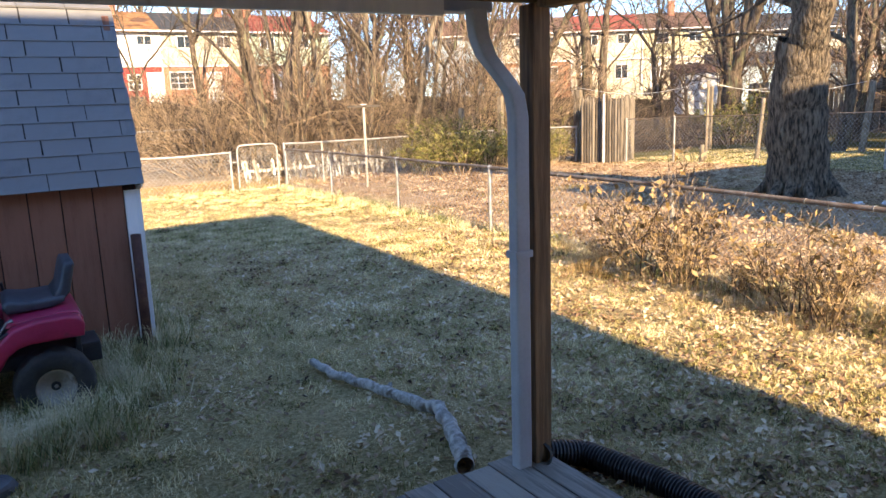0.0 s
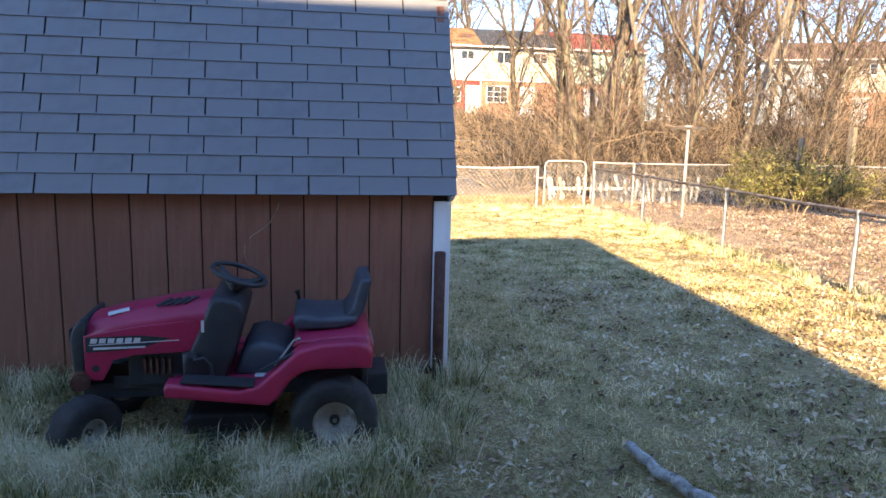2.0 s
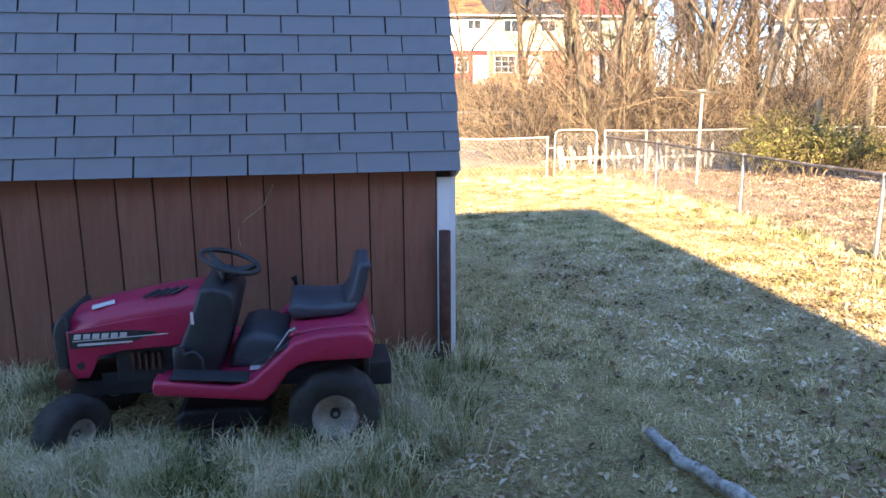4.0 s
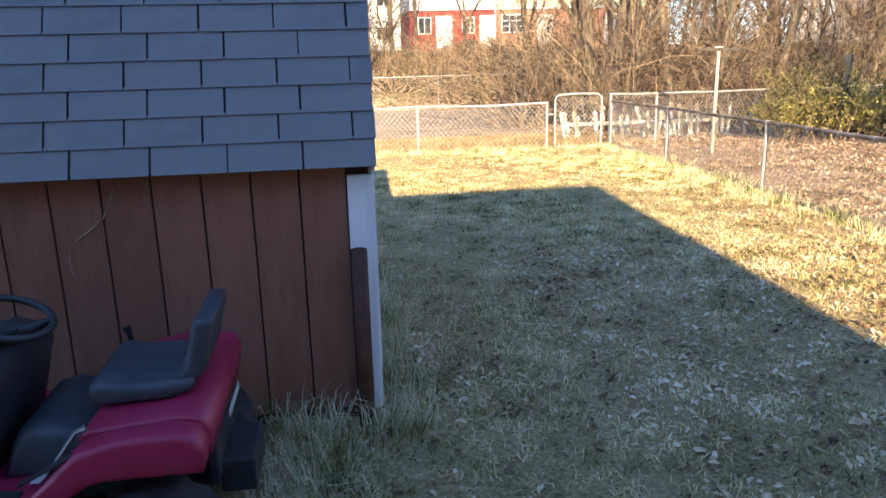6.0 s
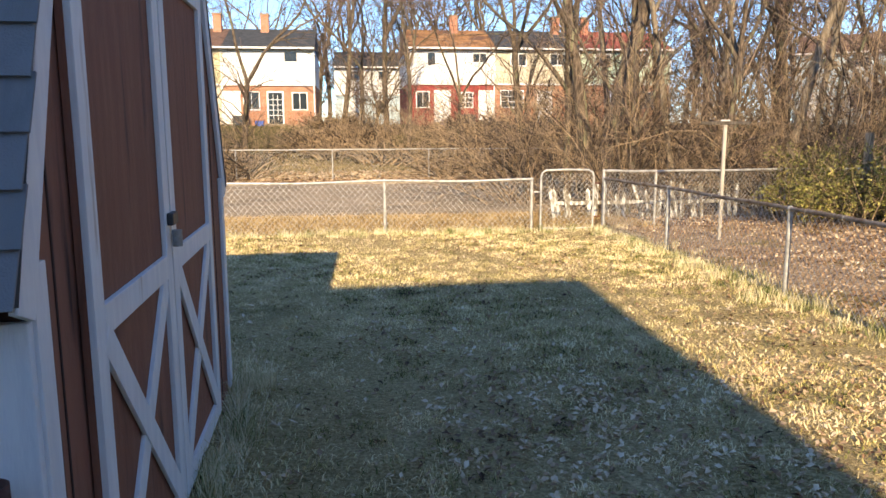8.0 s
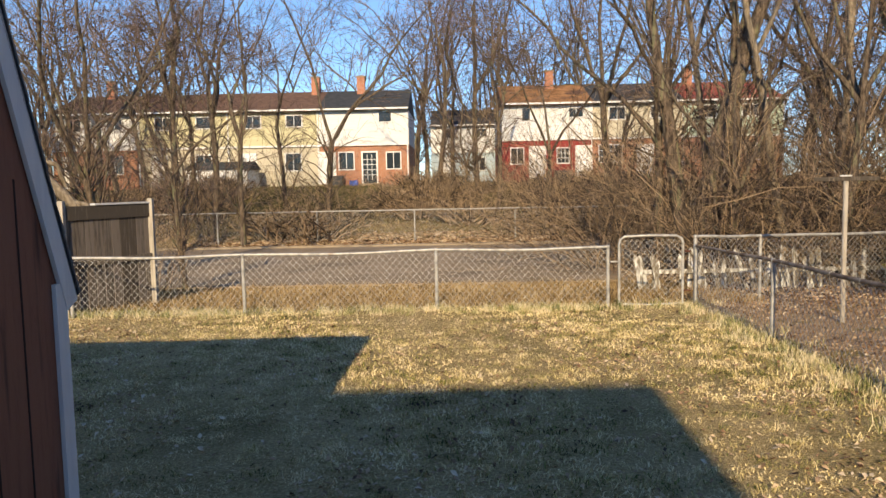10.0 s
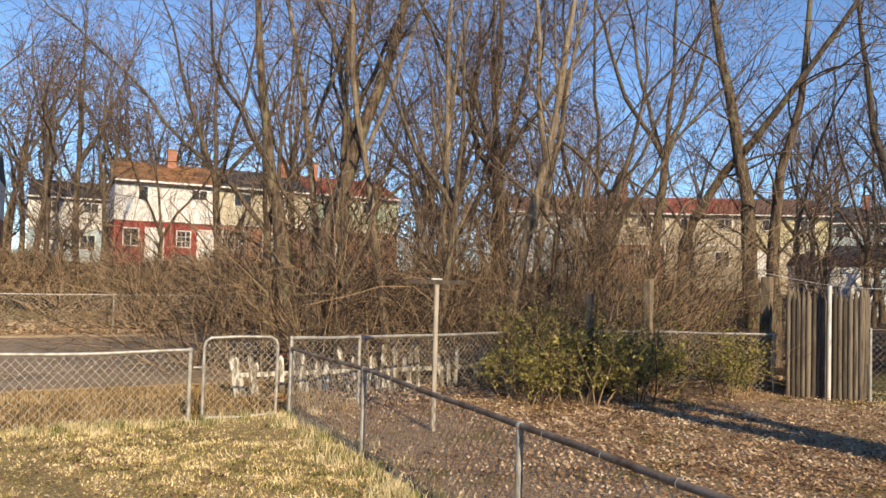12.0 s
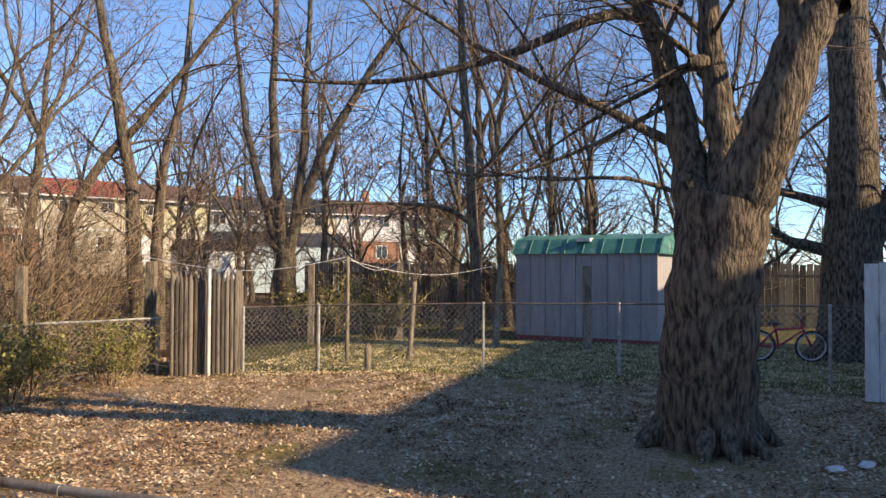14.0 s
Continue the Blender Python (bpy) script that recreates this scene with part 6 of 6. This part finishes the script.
kinds = []
for k in range(6):
    rng = np.random.default_rng(40 + k)
    kinds.append(tree_from(make_tree(rng, 10.5 + 1.5 * (k % 3), 0.085 + 0.02 * (k % 3), 2 + k % 3), (0, 0, 0), "bare winter tree with dense twigs", rng, M_BARK, group="bare trees", n1=12, l1=2.5, n2=5, l2=1.3, n3=2, l3=0.75, twig=0.0055))
spots = [(-3.7, 14.4, 0.55), (-5.6, 15.2, 0.8), (-8.5, 14.0, 0.9), (-11, 17, 1.1), (-3.3, 28.8, 1.0), (-9, 29, 1.0), (-13, 31, 1.1), (-17, 27.5, 1.2), (3.0, 38, 1.05), (2.2, 36, 0.95), (1.6, 40, 1.1), (3.7, 34.5, 0.8),
         (9.5, 19, 1.0), (12, 20, 1.1), (10.2, 28, 1.0), (13, 30, 1.2), (15.5, 26, 1.1), (18, 33, 1.15), (14.0, 15.5, 1.0), (16.5, 18, 1.1), (20, 21, 1.2), (23, 27, 1.1), 
         (22.8, 7.6, 1.0), (24.5, 6.2, 0.95), (24.8, 3.6, 1.0), (24.6, 1.0, 1.0), (27, 8, 1.2), (26, 3.5, 1.1), (28, -1, 1.2), (25, -4.5, 1.1), (31, 12, 1.2),
         (30, 5, 1.2), (33, 0, 1.2), (24, 33, 1.1), (29, 27, 1.2), (-7.2, 27.3, 0.9), (-5.2, 30.5, 1.0), (-11.5, 27.6, 0.9), (6.2, 20.5, 0.8), (7.3, 27.5, 0.9), (5.3, 30.0, 0.8), (0.6, 58, 1.4), (-6, 60, 1.5), (6, 61, 1.5), (12, 60, 1.4), (-13, 58, 1.5), (-19, 56, 1.5), (18, 58, 1.5), (13, 24, 1.0), (-20, 34, 1.2), (-24, 24, 1.2), (-14, 20, 1.0), (-19, 17, 1.1), (12, 17, 0.9), (29, 36, 1.2), (6.6, 13.6, 0.62), (8.1, 12.9, 0.6), (9.6, 14.3, 0.75), (5.9, 15.6, 0.8), (7.4, 16.3, 0.85), (10.8, 13.2, 0.7), (12.6, 13.6, 0.8), (11.8, 15.8, 0.9), (-7.5, 24.9, 0.8), (-11.5, 25.2, 0.9), (-5.8, 26.0, 0.75), (-9.4, 32, 1.0), (27, 0.5, 1.0), (27.5, 5.5, 1.0), (24, 16.2, 0.95), (28, 20.5, 1.15), (33, 17, 1.2), (32, 23, 1.2), (37, 24, 1.3), (30, 10, 1.1)]
rnd = random.Random(11)
for i, (x, y, s) in enumerate(spots):
    if i < 6:
        kinds[i].matrix_basis = pose(x, y, float(gz(x, y)) - 0.05, 0, 0, rnd.uniform(0, 360)) @ Matrix.Scale(s, 4)
        continue
    m = pose(x, y, float(gz(x, y)) - 0.05, rnd.uniform(-3, 3), rnd.uniform(-3, 3), rnd.uniform(0, 360))
    o = copy_thing(kinds[i % 6], m)
    o.matrix_basis = m @ Matrix.Scale(s, 4)

# the woods behind everything, and behind the houses
far = []
rng = np.random.default_rng(70)
for k in range(3):
    limbs = []
    for j in range(7):
        x, y = rng.uniform(-9, 9), rng.uniform(-3, 3)
        limbs += [(p + (x, y, 0), r) for p, r in make_tree(rng, rng.uniform(9, 14), rng.uniform(0.09, 0.15), 3)]
    b1, fine = dress(limbs, rng, n1=7, l1=2.8, n2=3, l2=1.6, n3=2, l3=0.9, twig=0.015)
    v, f = tubes(limbs + b1)
    v2, f2 = tubes(fine)
    w = thing("far_woods", (0, 0, 0), "bare grey brown woods in the distance", "woods", kind="stuff")
    tagged(under(mesh_of("trunk_cluster", v, f, M_BARK, True), w), kind="stuff")
    tagged(under(mesh_of("twig_veil", v2, f2, M_TWIG, True), w), kind="stuff")
    far.append(w)
places = []
for a in np.arange(-70, 60, 10.5):
    d = 62 if -45 < a < 25 else 46
    if a < -45:
        d = 80 if -65 < a else 42
    places.append((2 + d * math.sin(radians(-a)), 2 + d * math.cos(radians(-a)) + 6, -(-a), (1.5 if d > 60 else 1.15) + 0.15 * math.sin(a)))
for a in np.arange(-100, -70, 12):
    places.append((2 + 30 * math.sin(radians(-a)), 1 + 30 * math.cos(radians(-a)), a, 0.85))
for i, (x, y, a, s) in enumerate(places):
    m = pose(x, y, float(gz(x, y)) - 0.2, 0, 0, a)
    o = far[i] if i < 3 else copy_thing(far[i % 3], m)
    o.matrix_basis = m @ Matrix.Scale(s, 4)


# ---- brush, shrubs and hedges ----
def shrub(rng, n, h, spread, label, leaves=0, name="shrub", leaf=None, splay=0.6, thick=1.0):
    stems, fine = [], []
    for _ in range(n):
        a = rng.uniform(0, 2 * math.pi)
        r = rng.uniform(0, spread * 0.35)
        d = np.array([math.cos(a) * rng.uniform(0.05, splay), math.sin(a) * rng.uniform(0.05, splay), 1.0])
        s = bend(np.array([math.cos(a) * r, math.sin(a) * r, -0.05]), d, h * rng.uniform(0.55, 1.1), rng.uniform(0.006, 0.016) * thick, 0.003 * thick, 7, rng, droop=-0.03, wob=0.1 if splay < 1 else 0.2)
        stems.append(s)
        fine += sprout(s, 8, rng, lo=0.2, ratio=(0.4, 0.6), length=h * 0.32, steps=3)
    fine2 = [b for l in fine for b in sprout(l, 3, rng, length=h * 0.13, steps=2)]
    fine = [(p, np.maximum(r * 0.7, 0.0022 * thick)) for p, r in fine + fine2]
    s = thing(name, (0, 0, 0), label, "shrub", "shrubs")
    tagged(tube_part("stemwork", stems, M_STEM, s), kind="stuff")
    tagged(tube_part("twig_tangle", fine, M_STEM, s, "tangled bare twigs"), kind="stuff")
    if leaves:
        c = np.concatenate([l[0] for l in fine])
        c = c[rng.integers(0, len(c), leaves)] + rng.normal(0, 0.03, (leaves, 3))
        u = rng.normal(size=(leaves, 3))
        u /= np.linalg.norm(u, axis=1, keepdims=True)
        w = np.cross(u, rng.normal(size=(leaves, 3)))
        w /= np.linalg.norm(w, axis=1, keepdims=True)
        sz = rng.uniform(0.022, 0.045, (leaves, 1))
        V = np.stack([c - u * sz, c + w * sz * 0.5, c + u * sz, c - w * sz * 0.5], 1).reshape(-1, 3)
        tagged(under(mesh_of("foliage", V, np.arange(leaves * 4).reshape(-1, 4), leaf or M_SHRUBLEAF), s, "small leaves"), kind="stuff")
    return s


def plant(kinds, spots, seed):
    r = random.Random(seed)
    for i, (x, y, s) in enumerate(spots):
        m = pose(x, y, float(gz(x, y)), 0, 0, r.uniform(0, 360))
        o = kinds[i] if i < len(kinds) else copy_thing(kinds[i % len(kinds)], m)
        o.matrix_basis = m @ Matrix.Diagonal((s, s, s * r.uniform(0.85, 1.15), 1))


rng = np.random.default_rng(90)
brush = [shrub(rng, 26, 2.6, 1.6, "tall tangled tan brush of bare stems") for _ in range(3)]
S = [(5.6, 14.4, 0.7), (5.2, 16.6, 1.0), (6.8, 14.2, 0.95), (8.0, 14.0, 0.8), (9.4, 14.2, 1.1), (8.9, 11.7, 0.6), (10.0, 12.6, 0.85), (11.0, 13.5, 1.1), (12.2, 12.6, 1.0), (5.0, 17.5, 1.0), (6.5, 18, 1.2), (8, 19, 1.2),
     (10, 17, 1.2), (12.5, 16, 1.2), (4.6, 27.5, 1.0), (6.6, 29, 1.1), (9, 27.4, 1.1), (11.5, 28.5, 1.2), (14, 28, 1.2), (-3.8, 27.6, 1.0), (-2.8, 30.0, 1.1), (3.0, 33, 0.9), (1.3, 35, 0.9), (-7.5, 28, 0.9), (-10.5, 28.5, 1.1), (-13, 29, 1.1),
     (-16, 28, 1.1), (-5.5, 13.2, 0.7), (-7.0, 12.8, 0.8), (-8.8, 12.6, 0.8), (-3.9, 13.6, 0.6), (-11.5, 13.5, 0.9), (13.8, 14, 1.1), (21.8, 8.0, 0.9), (24.4, 5.2, 1.0),
     (24.9, 2.2, 1.0), (16, 15.5, 1.1), (18.5, 17, 1.2), (10.8, 19.6, 1.2), (13, 21, 1.2), (17, 23, 1.2), (21, 24, 1.2), (24, 22, 1.2), (-6.2, 33, 1.0), (-12, 34, 1.1), (-18, 31, 1.1), (11.8, 11.6, 0.9), (4.3, 30.5, 0.9), (4.9, 38, 1.0)]
plant(brush, [q for q in S if q[1] >= 20 or q[0] < 5], 1)
rng = np.random.default_rng(94)
tall = [shrub(rng, 32, 4.2, 2.6, "tall reddish brown thicket of bare arching stems", name="thicket", splay=1.2) for _ in range(3)]
plant(tall, [(x, y, s * 1.08) for x, y, s in S if y < 20 and x >= 5] + [(15.5, 14.5, 0.5), (17.5, 13.2, 0.4), (19.5, 15.0, 0.5), (22.0, 14.0, 0.42), (24.5, 13.0, 0.4), (24.0, 17.5, 0.55), (27.5, 16.0, 0.5), (30, 20, 0.6), (27, 21, 0.6), (23.0, 10.6, 0.38), (30, 12, 0.5), (28.5, 8.5, 0.45), (33, 17, 0.6), (20.5, 18, 0.5), (26, 10, 0.4)], 4)
far_brush = [shrub(rng, 36, 1.9, 2.6, "low tangled brush on the dry slope", name="brush", splay=1.2, thick=3.2)]
far_brush[0].matrix_basis = pose(-12, 36, float(gz(-12, 36)))
r = random.Random(17)
slope = []
while len(slope) < 56:
    x, y = r.uniform(-15, 13), r.uniform(27, 47)
    if (-9.6 < x - 0.12 * (y - 40) < -1.5 and y > 29) or (2.5 < x < 9.5 and y > 30 and r.random() < 0.7):
        continue
    slope.append((x, y, r.uniform(0.45, 0.85)))
for x, y, s in slope:
    m = pose(x, y, float(gz(x, y)), 0, 0, r.uniform(0, 360))
    o = copy_thing(far_brush[0], m)
    o.matrix_basis = m @ Matrix.Diagonal((s * 1.5, s * 1.5, s, 1))
rng = np.random.default_rng(91)
hedge = [shrub(rng, 22, 1.5, 1.5, "dense green leaved evergreen shrub", 2000, "evergreen_shrub") for _ in range(2)]
plant(hedge, [(9.5, 10.7, 0.85), (10.3, 10.5, 0.8), (8.9, 11.0, 0.8), (11.0, 10.3, 0.75), (11.7, 9.5, 0.6), (8.3, 9.9, 0.75), (9.1, 9.7, 0.8), (9.9, 9.5, 0.75), (-5.1, 13.0, 0.7), (-6.6, 12.6, 0.7), (-7.6, 13.3, 0.75), (-4.2, 27.5, 0.8), (19.8, 8.5, 1.1), (12.6, 10.2, 0.8), (9.9, 11.6, 1.1), (20.5, 10.5, 1.3)], 2)
rng = np.random.default_rng(92)
weeds = [shrub(rng, 20, 0.85, 0.7, "leggy dry weed bush against the fence", 240, "weed_bush", M_WEED, thick=0.65) for _ in range(2)]
plant(weeds, [(4.5, -0.95, 1.25), (4.38, -1.25, 0.9), (4.35, -2.45, 1.0), (4.3, -2.75, 0.8), (4.55, -0.2, 0.5), (4.5, -1.9, 0.5), (4.3, -3.4, 0.7)], 3)


# ---- grass and leaves ----
M_SLOPE = blade_material("dull_slope_grass", [(0.1, (0.05, 0.05, 0.018)), (0.5, (0.19, 0.15, 0.07)), (0.9, (0.36, 0.27, 0.15))])
def blades(name, xy, h, w, material, label, rng, lean=0.5, zoff=-0.012, droop=0.0):
    n = len(xy)
    a = rng.uniform(0, 2 * np.pi, n)
    b = rng.uniform(0, 2 * np.pi, n)
    z = gz(xy[:, 0], xy[:, 1]) + zoff
    base = np.column_stack([xy, z])
    side = np.column_stack([np.cos(a), np.sin(a), np.zeros(n)]) * (w / 2)[:, None]
    d = np.column_stack([np.cos(b), np.sin(b), np.zeros(n)])
    ln = rng.uniform(0.2, 1.0, n)[:, None] * lean
    mid = base + np.column_stack([np.zeros((n, 2)), h * 0.6]) + d * h[:, None] * ln * 0.35
    tip = base + np.column_stack([np.zeros((n, 2)), h * (1 - droop * ln[:, 0])]) + d * h[:, None] * ln
    V = np.stack([base - side, base + side, mid + side * 0.7, mid - side * 0.7, tip], 1).reshape(-1, 3)
    i = np.arange(n)[:, None] * 5
    F = np.concatenate([i + [0, 1, 2], i + [0, 2, 3], i + [3, 2, 4]], 0)
    ob = mesh_of(name, V, F, material)
    return tagged(ob, label, "grass", kind="stuff")


def inside_shed(p):
    return ((p[:, 0] < 0.075 - 0.022 * p[:, 1]) & (p[:, 0] > -5.2) & (p[:, 1] > -0.005) & (p[:, 1] < 2.97)) | ((p[:, 1] < -3.2) & (p[:, 0] < 1.2))


rng = np.random.default_rng(100)
n = 230000
p = np.column_stack([rng.uniform(-4.5, 5.0, n), -4.2 + 14.7 * rng.random(n) ** 1.35])
clump = np.sin(p[:, 0] * 3.1 + np.sin(p[:, 1] * 2.3) * 1.7) * np.sin(p[:, 1] * 2.9 + np.sin(p[:, 0] * 1.9) * 2.1)
p = p[(~inside_shed(p)) & (rng.random(len(p)) < 0.75 + 0.25 * clump)]
h = rng.uniform(0.02, 0.055, len(p)) * (1 + 0.35 * np.sin(p[:, 0] * 1.7 + p[:, 1]))
blades("grass_short", p, h, rng.uniform(0.0035, 0.0075, len(p)) * (1 + 0.09 * np.clip(p[:, 1] + 3, 0, 12)), M_GRASS, "short straw and green winter grass", rng, 1.6, droop=0.5)


def tufts(centres, per, spread, hh, rng):
    c = np.repeat(centres, per, 0)
    q = c + rng.normal(0, spread, c.shape)
    return q[~inside_shed(q)], rng.uniform(*hh, len(q))


c = [np.column_stack([rng.uniform(-4.2, -0.1, 110), rng.uniform(-0.22, -0.05, 110)]), np.column_stack([rng.uniform(-2.5, -0.3, 120), rng.uniform(-1.8, -1.2, 120)]), np.column_stack([rng.uniform(0.02, 0.3, 18), rng.uniform(-0.3, 0.6, 18)]),
     np.column_stack([rng.uniform(0.05, 0.22, 40), rng.uniform(0.3, 3.0, 40)]), np.column_stack([rng.uniform(-0.5, -0.1, 10), rng.uniform(-1.4, -0.2, 10)]), np.column_stack([rng.uniform(-3.6, -2.1, 22), rng.uniform(-1.2, -0.2, 22)]), np.column_stack([rng.uniform(-2.15, -1.5, 50), rng.uniform(-1.45, -1.18, 50)]), np.column_stack([rng.uniform(-1.5, -0.5, 40), rng.uniform(-1.62, -1.36, 40)]), np.column_stack([rng.uniform(-2.1, -0.95, 40), rng.uniform(-1.4, -1.2, 40)]), np.column_stack([rng.uniform(-0.45, 0.0, 26), rng.uniform(-1.3, -0.3, 26)])]
c = np.concatenate(c)
q, _ = tufts(c, 48, 0.045, (0, 1), rng)
blades("grass_tufts", q, rng.uniform(0.07, 0.3, len(q)), rng.uniform(0.0028, 0.006, len(q)), M_TUFT, "long tufted grass around the mower and shed", rng, 1.1, droop=0.45)
k = 3600
c = np.column_stack([rng.uniform(-4.3, 4.8, k), -4.2 + 13 * rng.random(k) ** 1.6])
q, _ = tufts(c, 26, 0.032, (0, 1), rng)
blades("grass_clumps", q, rng.uniform(0.025, 0.08, len(q)), rng.uniform(0.003, 0.006, len(q)), M_GRASS, "matted clumps of winter grass", rng, 1.5, droop=0.6)
k = 260
c = np.concatenate([np.column_stack([4.78 + rng.normal(0, 0.16, k), rng.uniform(-4, 10.2, k)]), np.column_stack([rng.uniform(-9, 5, k), 10.15 + rng.normal(0, 0.14, k)])])
q, _ = tufts(c, 45, 0.06, (0, 1), rng)
blades("grass_fence_line", q, rng.uniform(0.03, 0.16, len(q)), rng.uniform(0.004, 0.008, len(q)), M_TUFT, "long grass left along the fences", rng, 0.8, droop=0.3)
k = 80
c = np.column_stack([rng.uniform(3.9, 4.75, k), rng.uniform(-4.4, 1.2, k)])
q, _ = tufts(c, 50, 0.06, (0, 1), rng)
blades("weeds_dry", q, rng.uniform(0.05, 0.2, len(q)), rng.uniform(0.003, 0.006, len(q)), M_WEED, "tall dry weeds beside the side fence", rng, 0.7, droop=0.3)
k = 34000
p = np.column_stack([rng.uniform(-12, 6, k), rng.uniform(10.3, 14.4, k)])
blades("verge_grass", p, rng.uniform(0.04, 0.2, k), rng.uniform(0.008, 0.016, k), M_WEED, "dry verge grass beside the alley", rng, 1.0, droop=0.3)
k = 26000
p = np.column_stack([rng.uniform(-14, 6, k), rng.uniform(27, 49, k)])
blades("slope_grass", p, rng.uniform(0.05, 0.16, k), rng.uniform(0.03, 0.06, k), M_SLOPE, "rough grass on the slope", rng, 1.2, droop=0.4)
k = 36000
p = np.column_stack([rng.uniform(13, 20, k), rng.uniform(-2, 9, k)])
blades("far_yard_grass", p, rng.uniform(0.02, 0.06, k), rng.uniform(0.012, 0.02, k), M_GRASS, "thin grass in the far yard", rng, 1.2, droop=0.4)


def leaf_litter(name, xy, size, rng, label):
    n = len(xy)
    z = gz(xy[:, 0], xy[:, 1]) + rng.uniform(0.002, 0.03, n)
    c = np.column_stack([xy, z])
    a = rng.uniform(0, 2 * np.pi, n)
    t = rng.uniform(-0.6, 0.6, (n, 2))
    u = np.column_stack([np.cos(a), np.sin(a), t[:, 0]]) * size[:, None]
    w = np.column_stack([-np.sin(a), np.cos(a), t[:, 1]]) * size[:, None] * 0.6
    lift = np.column_stack([np.zeros((n, 2)), size * rng.uniform(0.0, 0.5, n)])
    V = np.stack([c - u, c - w * 0.9 + lift, c + u, c + w + lift], 1).reshape(-1, 3)
    i = np.arange(n)[:, None] * 4
    F = np.concatenate([i + [0, 1, 2], i + [0, 2, 3]], 0)
    return tagged(mesh_of(name, V, F, M_LEAF), label, "leaves", kind="stuff")


k = 150000
p = np.column_stack([rng.uniform(5.0, 13.4, k), rng.uniform(-4, 11, k)])
keep = rng.random(k) < 0.55 + 0.45 * np.sin(p[:, 0] * 1.1 + 1.3 * np.sin(p[:, 1] * 0.9)) * np.sin(p[:, 1] * 1.3)
p = p[keep]
leaf_litter("leaf_litter", p, rng.uniform(0.01, 0.027, len(p)), rng, "pale brown fallen leaves covering the neighbour's yard")
k = 80000
p = np.column_stack([rng.uniform(-4, 4.9, k), -4.2 + 14 * rng.random(k) ** 1.5])
p = p[(~inside_shed(p)) & (rng.random(k) < 0.12 + 0.5 * np.clip(np.sin(p[:, 0] * 2.3 + 1.5 * np.sin(p[:, 1] * 1.3)) * np.sin(p[:, 1] * 1.9 + 0.7), 0, 1) + 0.5 * (p[:, 0] > 1.2) * (p[:, 1] < 3))]
leaf_litter("scattered_leaves", p, rng.uniform(0.01, 0.028, len(p)), rng, "scattered dry leaves in the lawn")
k = 22000
p = np.column_stack([rng.uniform(5, 15, k), rng.uniform(10.8, 18, k)])
leaf_litter("brush_litter", p, rng.uniform(0.025, 0.05, k), rng, "brown leaves under the brush")
k = 9000
p = np.column_stack([rng.uniform(-8, 12, k), rng.uniform(25.4, 28.5, k)])
leaf_litter("slope_litter", p, rng.uniform(0.04, 0.08, k), rng, "orange brown leaves along the far fence")
